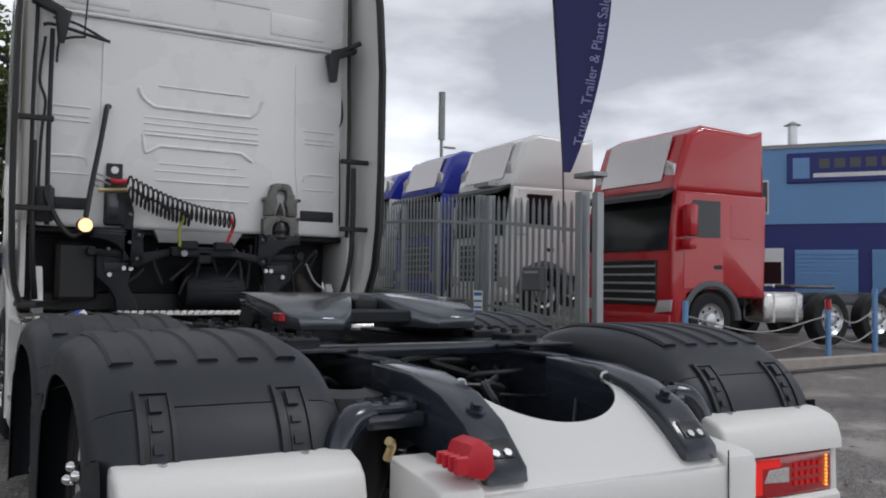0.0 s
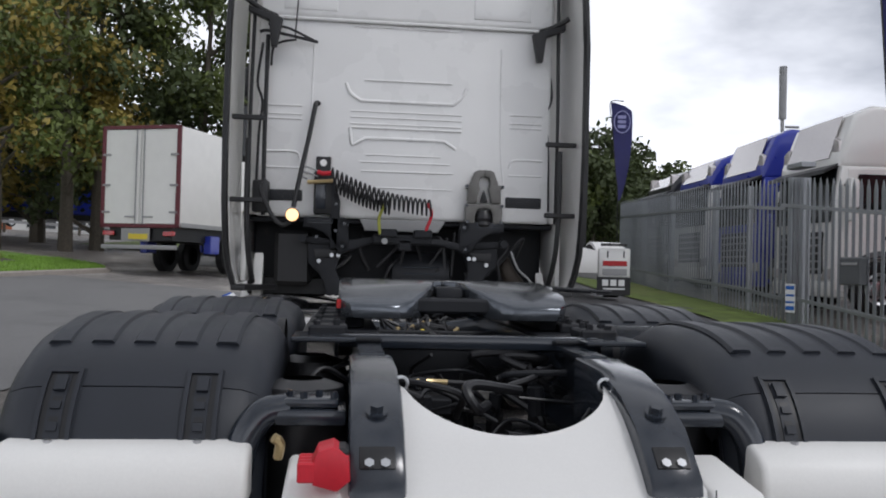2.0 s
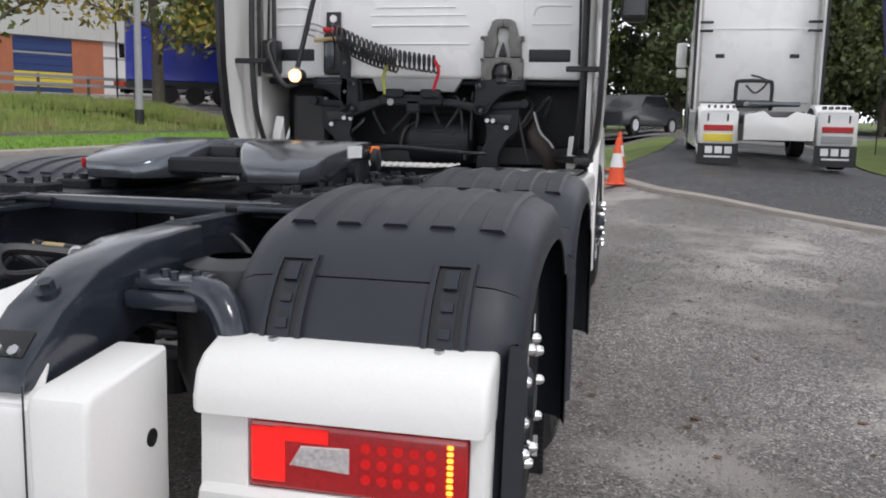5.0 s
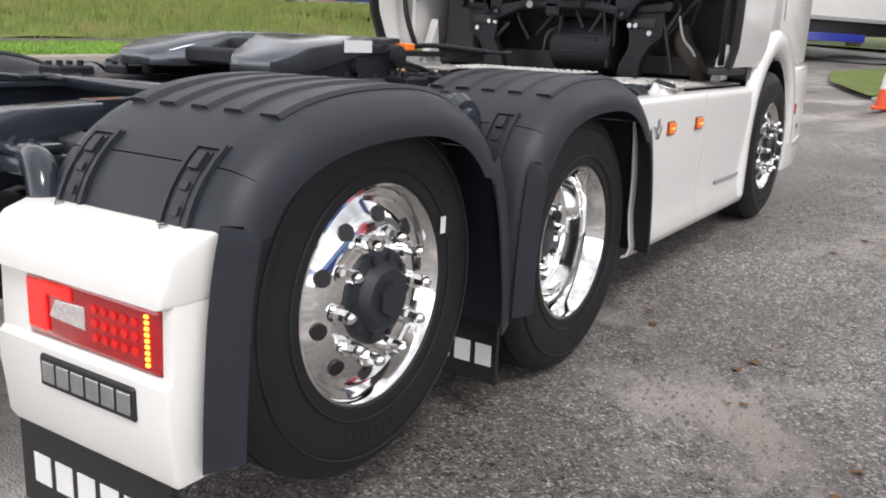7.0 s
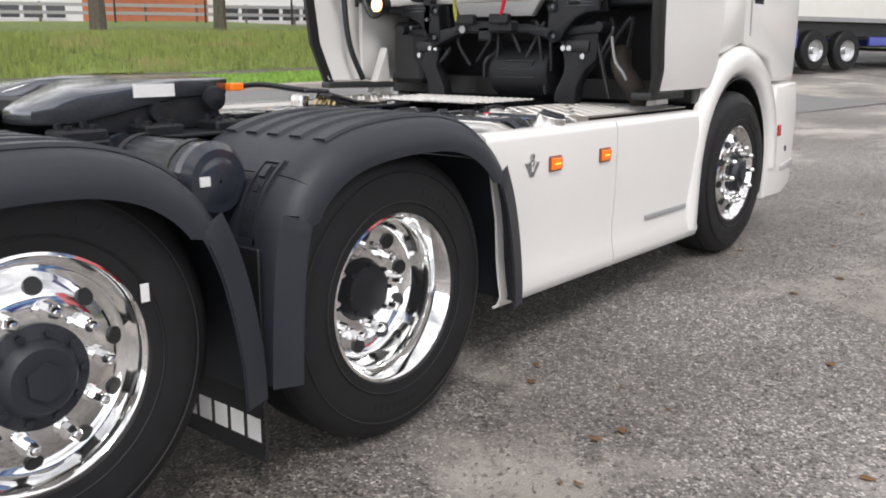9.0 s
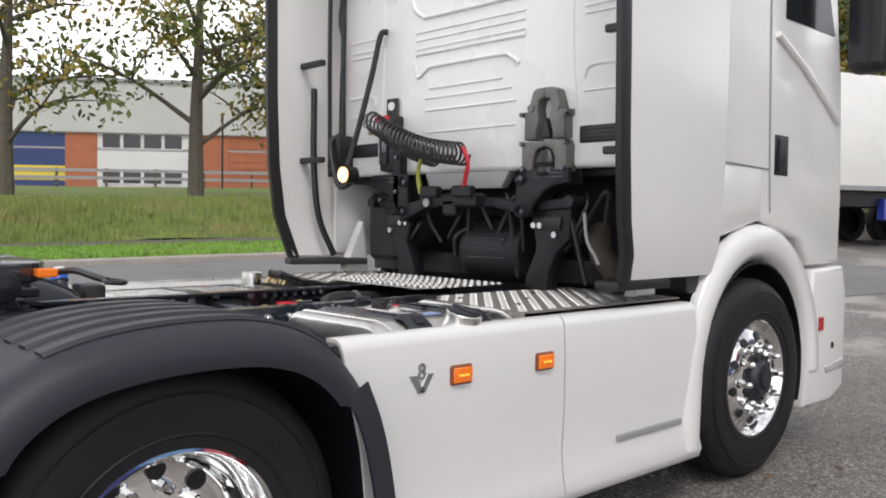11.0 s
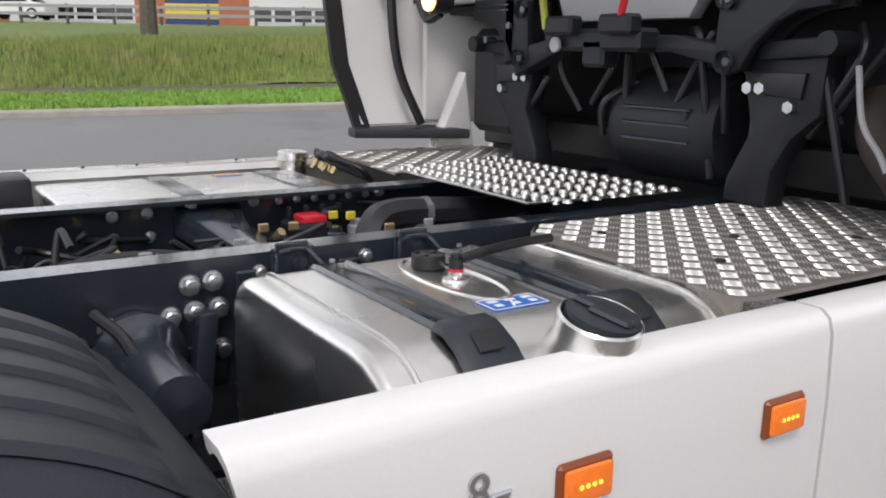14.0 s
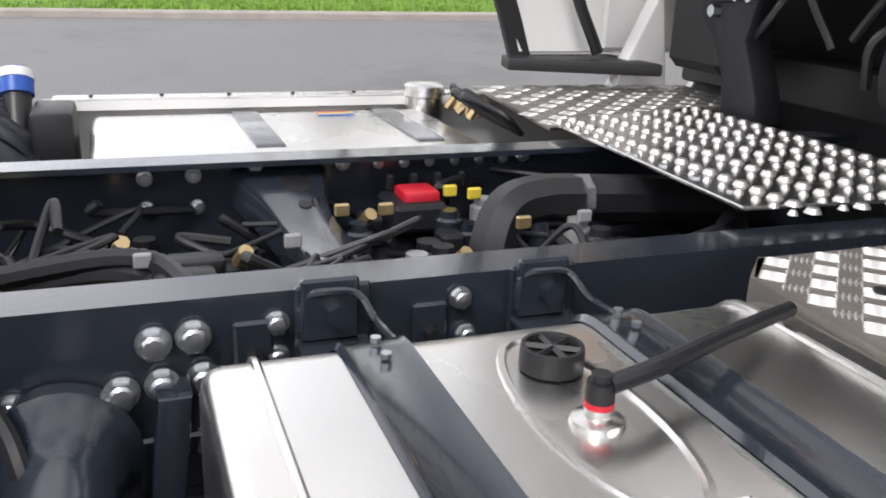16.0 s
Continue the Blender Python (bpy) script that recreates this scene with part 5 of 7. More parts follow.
    part("waist_line", tube(B(), [(s * 1.222, 4.75, 2.35), (s * 1.222, 5.1, 2.2), (s * 1.222, 5.55, 1.95)], 0.02, 8), WHITE, cab)
    h = part("door_recess", box(B(), (s * 1.206, 4.76, 1.60), (s * 1.219, 4.92, 1.82), 0.01, 2), BLACK, cab, "black recessed door handle")
    part("handle", box(B(), (s * 1.216, 4.79, 1.62), (s * 1.235, 4.825, 1.80), 0.008, 2), PLASTIC, h)
    part("side_glass", prism(B(), [(4.85, 2.45), (4.85, 3.05), (5.25, 3.05), (5.48, 2.45)], "x", s * 1.205, s * 1.219), GLASS, cab)
    # mirrors
    m = part("mirror", box(B(), (s * 1.33, 5.35, 2.2), (s * 1.55, 5.5, 2.75), 0.05, 3), BLACK, cab, "black door mirror housing")
    part("mirror_top", box(B(), (s * 1.33, 5.35, 2.82), (s * 1.55, 5.5, 3.10), 0.05, 3), BLACK, m)
    part("mirror_glass", box(B(), (s * 1.35, 5.345, 2.25), (s * 1.53, 5.35, 2.72), 0.01), GLASS, m)
    part("mirror_arm", tube(B(), [(s * 1.2, 5.45, 3.1), (s * 1.35, 5.45, 3.14), (s * 1.44, 5.43, 3.05)], 0.03, 8), BLACK, m)
part("front_bumper", box(B(), (-1.06, 5.45, 0.30), (1.06, 5.69, 1.08), 0.04, 2), WHITE, cab)
# black filler added as the shade in the gap below the cab sill
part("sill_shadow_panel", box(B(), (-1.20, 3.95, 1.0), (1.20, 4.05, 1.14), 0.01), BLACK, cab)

# ---- behind the cab: suspension towers, coil lines, lamp ----
bm = B()
box(bm, (-1.17, 4.10, 0.6), (1.17, 4.16, 1.62), 0.01)
box(bm, (-1.17, 3.72, 1.56), (1.17, 4.12, 1.60), 0.01)
part("bulkhead", bm, CHASSIS_DARK, truck)
CAST = M("cast_steel", (0.15, 0.145, 0.135), 0.42, 0.35, var=0.25, scale=14, bump=0.15, bscale=120, second=(0.08, 0.078, 0.075), amount=0.55, patch=9)


def both(half, axis_x):
    """A half outline closed by its mirror image."""
    return half, [(2 * axis_x - x, z) for x, z in half]


for s in (1, -1):
    x0 = 0.60 * s
    tw = part("suspension_tower", B(), CHASSIS, truck, "cast steel cab suspension tower")
    tw.location.y = 0.075
    k = 1 if s > 0 else -1
    leg = [(x0 - 0.14 * k, 1.42), (x0 + 0.13 * k, 1.42), (x0 + 0.12 * k, 1.25), (x0 + 0.04 * k, 1.18), (x0 - 0.01 * k, 1.09), (x0 - 0.02 * k, 0.99), (x0 - 0.17 * k, 0.99), (x0 - 0.16 * k, 1.06), (x0 - 0.09 * k, 1.2), (x0 - 0.12 * k, 1.32)]
    part("leg", prism(B(), leg, "y", 3.57, 3.66, 0.012, 2), CHASSIS_DARK, tw)
    part("leg_web", prism(B(), [(x0 - 0.10 * k, 1.36), (x0 + 0.08 * k, 1.36), (x0 + 0.07 * k, 1.29), (x0 - 0.05 * k, 1.30)], "y", 3.555, 3.572, 0.006), BLACK, tw)
    hinge = [(x0 - 0.17 * k, 1.585), (x0 - 0.14 * k, 1.60), (x0 + 0.16 * k, 1.60), (x0 + 0.165 * k, 1.525), (x0 + 0.08 * k, 1.515), (x0 + 0.01 * k, 1.485), (x0 - 0.05 * k, 1.43), (x0 - 0.09 * k, 1.365), (x0 - 0.14 * k, 1.345), (x0 - 0.185 * k, 1.375)]
    hp = part("hinge_plate", prism(B(), hinge, "y", 3.50, 3.535, 0.008, 2), CHASSIS_DARK, tw, "black forged hinge plate")
    part("hinge_plate_back", prism(B(), hinge, "y", 3.60, 3.635, 0.008, 2), CHASSIS_DARK, tw)
    for x, z in ((x0 - 0.145 * k, 1.555), (x0 - 0.135 * k, 1.385)):
        part("pivot_bolt", lathe(B(), [(-0.015, 0.032), (0.0, 0.030), (0.004, 0.02), (-0.004, 0.012), (-0.004, 0.001)], (x, 3.50, z), 18, "y"), CHASSIS, hp)
    for q in (1.572, 1.553):
        part("pressed_line", box(B(), (min(x0 - 0.06 * k, x0 + 0.13 * k), 3.497, q), (max(x0 - 0.06 * k, x0 + 0.13 * k), 3.502, q + 0.007), 0.002), CHASSIS, hp)
    part("link_arm", prism(B(), [(x0 - 0.09 * k, 1.44), (x0 + 0.15 * k, 1.455), (x0 + 0.15 * k, 1.405), (x0 - 0.06 * k, 1.39)], "y", 3.545, 3.595, 0.01, 2), CHASSIS_DARK, tw)
    part("link_bush", cyl(B(), (x0 + 0.165 * k, 3.50, 1.435), (x0 + 0.165 * k, 3.60, 1.435), 0.03, 20), CHASSIS_DARK, tw)
    if s > 0:
        upper = [(0.604, 2.0), (0.555, 1.998), (0.53, 1.985), (0.51, 1.93), (0.498, 1.888), (0.462, 1.885), (0.462, 1.858), (0.477, 1.85), (0.474, 1.745), (0.548, 1.745), (0.552, 1.79), (0.570, 1.85), (0.560, 1.90), (0.570, 1.94), (0.604, 1.95)]
        lower = [(0.604, 1.738), (0.474, 1.738), (0.459, 1.71), (0.462, 1.58), (0.535, 1.58), (0.535, 1.655), (0.556, 1.695), (0.604, 1.708)]
        for name, half in (("spring_cover", upper), ("spring_box", lower)):
            for side_out in both(half, 0.604):
                part(name, prism(B(), side_out, "y", 3.50, 3.585, 0.008, 2), CAST, tw, "grey cast spring housing")
        part("recess_plate", box(B(), (0.53, 3.572, 1.745), (0.68, 3.60, 1.97), 0.01), CHASSIS_DARK, tw)
        part("recess_plate", box(B(), (0.51, 3.60, 1.58), (0.70, 3.625, 1.73), 0.01), BLACK, tw)
        part("lock_latch", prism(B(), [(0.575, 1.75), (0.633, 1.75), (0.62, 1.80), (0.604, 1.85), (0.588, 1.80)], "y", 3.515, 3.55, 0.006), BLACK, tw)
        part("air_bellow", lathe(B(), [(1.56, 0.05), (1.58, 0.066), (1.605, 0.058), (1.63, 0.068), (1.66, 0.06), (1.69, 0.045), (1.695, 0.001)], (0.604, 3.545, 0), 24, "z"), HOSE, tw)
        bolts = [(0.465, 1.872), (0.743, 1.872), (0.468, 1.725), (0.74, 1.725), (0.475, 1.60), (0.733, 1.60)]
        for x, z in ((0.52, 1.90), (0.688, 1.90)):
            part("cover_boss", cyl(B(), (x, 3.492, z), (x, 3.505, z), 0.02, 16), CAST, tw)
    else:
        part("valve_cabinet", box(B(), (-0.69, 3.50, 1.62), (-0.54, 3.66, 1.95), 0.02, 2), BLACK, tw)
        part("cabinet_lid", box(B(), (-0.675, 3.485, 1.66), (-0.60, 3.502, 1.88), 0.008, 2), CHASSIS, tw)
        part("side_bracket", prism(B(), [(-0.56, 1.36), (-0.50, 1.38), (-0.49, 1.72), (-0.53, 1.86), (-0.57, 1.86)], "y", 3.50, 3.56, 0.01), CHASSIS_DARK, tw)
        part("eye_plate", box(B(), (-0.68, 3.545, 1.94), (-0.57, 3.555, 2.06), 0.006), BLACK, tw)
        part("eye", cyl(B(), (-0.625, 3.535, 2.012), (-0.625, 3.547, 2.012), 0.026, 20), CABWHITE, tw)
        part("valve", tube(B(), [(-0.66, 3.46, 1.93), (-0.62, 3.44, 1.92), (-0.55, 3.45, 1.93)], 0.018, 8), RED, tw)
        part("valve", cyl(B(), (-0.74, 3.47, 1.855), (-0.55, 3.47, 1.87), 0.016, 8), BRASS, tw)
        for z in (1.88, 1.92):
            part("valve_lead", tube(B(), [(-0.74, 3.48, z), (-0.79, 3.46, z + 0.02), (-0.76, 3.47, z + 0.05), (-0.66, 3.48, z + 0.02)], 0.007, 6), M_GREY, tw)
        bolts = [(-0.52, 1.50), (-0.52, 1.70), (-0.66, 1.45)]
    for x, z in bolts:
        part("bolt", cyl(B(), (x, 3.485, z), (x, 3.53, z), 0.013, 8), CHASSIS, tw)
    for x, z in ((x0 - 0.055 * k, 1.316), (x0 - 0.10 * k + 0.005, 1.316), (x0 + 0.04 * k, 1.27)):
        part("bolt", cyl(B(), (x, 3.545, z), (x, 3.575, z), 0.017, 6), STEEL, tw)
bm = B()
prism(bm, [(-0.50, 1.42), (-0.25, 1.46), (0.25, 1.46), (0.50, 1.42), (0.50, 1.36), (0.25, 1.41), (-0.25, 1.41), (-0.50, 1.32)], "y", 3.58, 3.66, 0.008)
box(bm, (-0.24, 3.50, 1.41), (0.20, 3.60, 1.48), 0.012)
box(bm, (-0.20, 3.46, 1.46), (-0.06, 3.52, 1.52), 0.01)
box(bm, (0.06, 3.46, 1.46), (0.20, 3.52, 1.52), 0.01)
box(bm, (-0.05, 3.50, 1.36), (0.05, 3.58, 1.45), 0.012)
part("cab_crossbar", bm, CHASSIS_DARK, truck, "black cab suspension crossbar with line couplings")
part("tag", cyl(B(), (-0.155, 3.478, 1.43), (-0.155, 3.488, 1.43), 0.024, 12), M_GREY, truck)
part("undercab_trim", prism(B(), [(-0.34, 1.60), (0.32, 1.60), (0.26, 1.51), (-0.30, 1.51)], "y", 3.64, 3.70, 0.006), M_GREY, truck, "grey underside panel of the cab wall")
bm = lathe(B(), [(-0.24, 0.10), (-0.22, 0.17), (-0.18, 0.185), (0.18, 0.185), (0.22, 0.17), (0.24, 0.10), (0.24, 0.001)], (0.14, 3.84, 1.18), 28)
silencer = part("silencer", bm, CHASSIS_DARK, truck, "dark cylindrical silencer")
for k in range(3):
    part("pressed_line", tube(B(), [(0.0, 3.658, 1.24 - k * 0.05), (0.28, 3.658, 1.24 - k * 0.05)], 0.006, 6, 1), CHASSIS, silencer)
bm = B()
tube(bm, [(0.80, 3.80, 1.30), (0.84, 3.74, 1.20), (0.92, 3.74, 1.10), (0.95, 3.80, 1.0)], 0.06, 14)
part("exhaust_elbow", bm, M("rusty_pipe", (0.05, 0.04, 0.032), 0.7, 0.3, var=0.3), truck)
hose([(0.83, 3.62, 1.38), (0.88, 3.58, 1.25), (0.95, 3.55, 1.18), (0.98, 3.54, 1.14)], 0.008, M_GREY, name="cable")
for i in range(14):
    x = rng.uniform(-0.9, 0.9)
    hose([(x, 3.72, rng.uniform(1.2, 1.6)), (x + rng.uniform(-0.1, 0.1), 3.66, rng.uniform(1.15, 1.5)), (x + rng.uniform(-0.2, 0.2), 3.70, rng.uniform(1.02, 1.3))], 0.012)


def coil(x0, z0, x1, z1, sag, turns, r, wire, y):
    pts = []
    n = turns * 10
    for i in range(n + 1):
        u = i / n
        a = 2 * math.pi * turns * u
        x, z = x0 + (x1 - x0) * u, z0 + (z1 - z0) * u - sag * math.sin(math.pi * u)
        pts.append((x, y + r * math.cos(a), z + r * math.sin(a)))
    return part("coiled_line", tube(B(), pts, wire, 6, 1), HOSE, truck, "black coiled air line")


coil(-0.56, 1.90, 0.19, 1.68, 0.045, 22, 0.058, 0.0075, 3.42)
coil(-0.54, 1.84, -0.12, 1.68, 0.02, 15, 0.05, 0.0075, 3.50)
hose([(0.16, 3.45, 1.72), (0.19, 3.46, 1.64), (0.16, 3.47, 1.54), (0.14, 3.48, 1.48)], 0.012, RED, name="red_line")
hose([(-0.16, 3.46, 1.70), (-0.20, 3.46, 1.60), (-0.19, 3.47, 1.48)], 0.012, M("yellow_line", (0.35, 0.36, 0.05), 0.5, var=0.1), name="yellow_line")
lamp = part("work_lamp", cyl(B(), (-0.835, 3.42, 1.60), (-0.835, 3.50, 1.60), 0.052, 20), BLACK, truck, "round work lamp, switched on")
part("lens", cyl(B(), (-0.835, 3.410, 1.60), (-0.835, 3.4195, 1.60), 0.046, 20), LAMP_LIT, lamp)
part("lamp_stalk", tube(B(), [(-1.05, 3.55, 1.86), (-1.08, 3.50, 1.80), (-1.0, 3.47, 1.62), (-0.92, 3.46, 1.53), (-0.85, 3.48, 1.55)], 0.018, 8), BLACK, lamp)
part("exhaust_stay", tube(B(), [(-0.83, 3.45, 1.66), (-0.79, 3.50, 1.9), (-0.735, 3.55, 2.2), (-0.70, 3.58, 2.42), (-0.69, 3.60, 2.46), (-0.67, 3.62, 2.46)], 0.018, 8), BLACK, truck, "leaning black hose support")
bm = tube(B(), [(-1.06, 3.58, 1.60), (-1.065, 3.58, 2.2), (-1.06, 3.58, 2.95)], 0.016, 8)
tube(bm, [(-1.12, 3.58, 2.97), (-1.06, 3.57, 2.98), (-0.85, 3.56, 2.94), (-0.69, 3.56, 2.91)], 0.012, 8, 3)
tube(bm, [(-1.06, 3.57, 3.03), (-0.9, 3.56, 3.0), (-0.70, 3.56, 2.91)], 0.010, 8, 3)
tube(bm, [(-1.03, 3.57, 2.72), (-1.02, 3.57, 2.85), (-0.96, 3.57, 2.9), (-0.85, 3.56, 2.92)], 0.009, 8, 3)
part("line_hanger", bm, BLACK, truck, "black swing arm for the air lines")
part("spring_wire", tube(B(), [(-0.86, 3.56, 2.95), (-0.84, 3.55, 3.3), (-0.81, 3.55, 4.0)], 0.006, 6), BLACK, truck)
part("filter_box", box(B(), (-1.14, 3.52, 1.62), (-1.02, 3.64, 1.86), 0.02, 2), BLACK, truck)
bm = B()
box(bm, (-0.98, 3.72, 1.08), (-0.70, 3.88, 1.50), 0.03)
part("battery_box", bm, BLACK, truck)
bm = prism(B(), [(3.60, 1.0), (3.75, 1.32), (3.80, 1.0)], "x", -1.13, -1.06, 0.01)
part("inner_arch", bm, WHITE, truck)
bm = prism(B(), [(3.62, 1.0), (3.78, 1.22), (3.80, 1.0)], "x", 1.06, 1.12, 0.01)
part("inner_arch", bm, WHITE, truck)


# ---- ground ----
def axis_steps():
    out, v = [], 0.0
    step = 0.5
    while v < 400:
        out.append(v)
        if v > 12:
            step *= 1.22
        v += step
    return sorted({-a for a in out} | set(out))


def dips(x, y):
    """Shallow unevenness of the yard away from the wheels."""
    far = min(1.0, max(0.0, (max(abs(x) - 1.4, -1.2 - y, y - 6.0)) / 2.0))
    return far * 0.012 * noise.noise((x * 0.6, y * 0.6, 0.3))


bm = B()
gx, gy = axis_steps(), axis_steps()
sheet(bm, [[(x, y, rise(x, y) + dips(x, y)) for x in gx] for y in gy])
ground = part("ground", bm, ASPHALT, None, angle=80)
tagged(ground, "worn damp asphalt yard with pale dried patches", "ground", kind="structure")

# the road's far kerb, and the verge behind it
KERB_LINE = [(-20.5, -24.0), (-16.2, -11.0), (-13.6, -4.0), (-12.02, 0.99), (-11.2, 3.14), (-10.55, 5.14), (-9.95, 7.6), (-9.15, 10.8), (-8.6, 13.8), (-7.7, 17.0), (-6.9, 19.8), (-6.8, 21.0), (-8.0, 22.8), (-11.0, 25.5), (-16, 29.0)]
kline = [Vector((p.x, p.y)) for p in smooth_path([(x, y, 0) for x, y in KERB_LINE], 8)]


def offset_line(line, d):
    out = []
    for i, p in enumerate(line):
        t = (line[min(i + 1, len(line) - 1)] - line[max(i - 1, 0)]).normalized()
        out.append(p + Vector((-t.y, t.x)) * d)
    return out


def strip(line, d0, d1, z0, z1, name, mat, label, category, steps=1, kind="structure"):
    rows = []
    for k in range(steps + 1):
        u = k / steps
        rows.append([(p.x, p.y, rise(p.x, p.y) + z0 + (z1 - z0) * u) for p in offset_line(line, d0 + (d1 - d0) * u)])
    return tagged(part(name, sheet(B(), rows), mat, None, angle=80), label, category, kind=kind)


rows = []
for d, z in ((-0.14, -0.05), (-0.14, 0.09), (-0.12, 0.11), (0.0, 0.115), (0.0, -0.05)):
    rows.append([(p.x, p.y, rise(p.x, p.y) + z) for p in offset_line(kline, d)])
tagged(part("kerb", sheet(B(), rows), KERB, None), "weathered concrete kerb along the road", "kerb", kind="structure")
rows = []
for d, z in ((0.0, 0.10), (0.6, 0.13), (1.4, 0.13), (2.0, 0.12)):
    rows.append([(p.x, p.y, rise(p.x, p.y) + z) for p in offset_line(kline, d)])
tagged(part("verge", sheet(B(), rows), VERGE, None, angle=80), "bright mown grass verge behind the kerb", "grass", kind="structure")
rows = []
for d, z in ((2.0, 0.115), (2.9, 0.12)):
    rows.append([(p.x, p.y, rise(p.x, p.y) + z) for p in offset_line(kline, d)])
tagged(part("footpath", sheet(B(), rows), M("old_footpath", (0.10, 0.09, 0.07), 0.9, var=0.4, scale=4, second=(0.09, 0.10, 0.03), amount=0.5, patch=2), None, angle=80), "overgrown narrow asphalt footpath in the grass", "footpath", kind="structure")
rows = []
for d, z in ((2.9, 0.12), (4.0, 0.25), (6, 0.45), (9, 0.55), (13, 0.5), (18, 0.4), (24, 0.3), (32, 0.2), (60, 0.15)):
    line = offset_line(kline[:96], d)
    rows.append([(p.x, p.y, rise(p.x, p.y) + z + 0.06 * noise.noise((p.x * 0.5, p.y * 0.5, 1))) for p in line])
tagged(part("grass_bank", sheet(B(), rows), GRASS, None, angle=80), "rough green and straw-coloured grass bank", "grass", kind="structure")

# road surface: smoother and paler strip between yard and kerb
rows = []
for d in (-7.2, -5.5, -4, -2.5, -1.2, -0.14):
    rows.append([(p.x, p.y, rise(p.x, p.y) + 0.012) for p in offset_line(kline[:76], d)])
tagged(part("road", sheet(B(), rows), ROAD, None, angle=80), "grey asphalt public road beside the yard", "road", kind="structure")

# grass blades on verge and bank
def blades(name, count, d0, d1, h, mat, seed, label):
    r = random.Random(seed)
    vs, fs = [], []
    lines = kline[10:100]
    for _ in range(count):
        i = r.randrange(len(lines) - 1)
        p, q = lines[i], lines[i + 1]
        t = (q - p).normalized()
        u, d = r.random(), d0 + (d1 - d0) * r.random()
        c = p + (q - p) * u + Vector((-t.y, t.x)) * d
        z = rise(c.x, c.y) + (0.12 if d < 2.9 else 0.12 + min(0.4, (d - 2.9) * 0.12))
        a, w, hh = r.random() * 6.28, 0.012 + 0.02 * r.random(), h * (0.5 + r.random())
        b = len(vs)
        vs += [(c.x - w * math.cos(a), c.y - w * math.sin(a), z - 0.03), (c.x + w * math.cos(a), c.y + w * math.sin(a), z - 0.03), (c.x + r.uniform(-0.05, 0.05), c.y + r.uniform(-0.05, 0.05), z + hh)]
        fs.append((b, b + 1, b + 2))
    me = bpy.data.meshes.new(name)
    me.from_pydata(vs, [], fs)
    me.materials.append(mat)
    tagged(new(name, me), label, "grass", kind="stuff")


blades("verge_grass", 26000, 0.02, 2.0, 0.05, BLADE_MOWN, 11, "short mown grass blades")
blades("bank_grass", 34000, 2.8, 11.0, 0.16, BLADE, 12, "long rough grass blades")

# fallen leaves and small stones on the yard
def litter(name, count, mat, size, seed, label, category, box4, thick):
    r = random.Random(seed)
    vs, fs = [], []
    for _ in range(count):
        x, y = r.uniform(box4[0], box4[1]), r.uniform(box4[2], box4[3])
        if -1.3 < x < 1.3 and -1.2 < y < 5.8:
            continue
        s, a = size * (0.4 + r.random()), r.random() * 6.28
        z = rise(x, y) + dips(x, y) + 0.003
        b = len(vs)
        n = 5
        for k in range(n):
            q = s * (0.5 + 0.5 * r.random())
            t = a + 2 * math.pi * k / n
            vs.append((x + q * math.cos(t), y + 0.7 * q * math.sin(t), z + thick * r.random()))
        vs.append((x, y, z + thick))
        fs += [(b + k, b + (k + 1) % n, b + n) for k in range(n)]
    me = bpy.data.meshes.new(name)
    me.from_pydata(vs, [], fs)
    me.materials.append(mat)
    tagged(new(name, me), label, category, kind="stuff")


litter("fallen_leaves", 420, M("brown_leaf", (0.13, 0.07, 0.03), 0.8, var=0.6, scale=1.5), 0.032, 3, "scattered brown fallen leaves on the asphalt", "leaves", (1.3, 9, -2, 13), 0.012)
litter("loose_stones", 14000, M("loose_stone", (0.16, 0.15, 0.14), 0.85, var=0.8, scale=9), 0.010, 4, "loose grit on the asphalt", "gravel", (1.28, 5.0, -1.5, 6.5), 0.007)

# gravel apron with its kerb, where the second lorry stands
APRON = [(0.75, 14.6), (1.1, 13.0), (1.85, 10.35), (2.81, 9.4), (3.74, 8.82), (4.6, 8.42), (6.6, 7.7)]
aline = [Vector((p.x, p.y)) for p in smooth_path([(x, y, 0) for x, y in APRON], 6)]
rows = []
for d, z in ((-0.10, -0.05), (-0.10, 0.05), (-0.08, 0.065), (0.0, 0.07), (0.0, -0.05)):
    rows.append([(p.x, p.y, rise(p.x, p.y) + z) for p in offset_line(aline, d)])
tagged(part("kerb", sheet(B(), rows), KERB, None), "low concrete edging in front of the gravel", "kerb", kind="structure")
rows = []
for k in range(11):
    u = k / 10
    row = []
    for p in aline:
        far = Vector((2.2 + (p.x - 0.9) * 0.68, 24.0))
        q = p + (far - p) * u
        row.append((q.x, q.y, rise(q.x, q.y) + 0.06))
    rows.append(row)
tagged(part("gravel_apron", sheet(B(), rows), GRAVEL, None, angle=80), "dark chippings apron under the second lorry", "gravel", kind="structure")
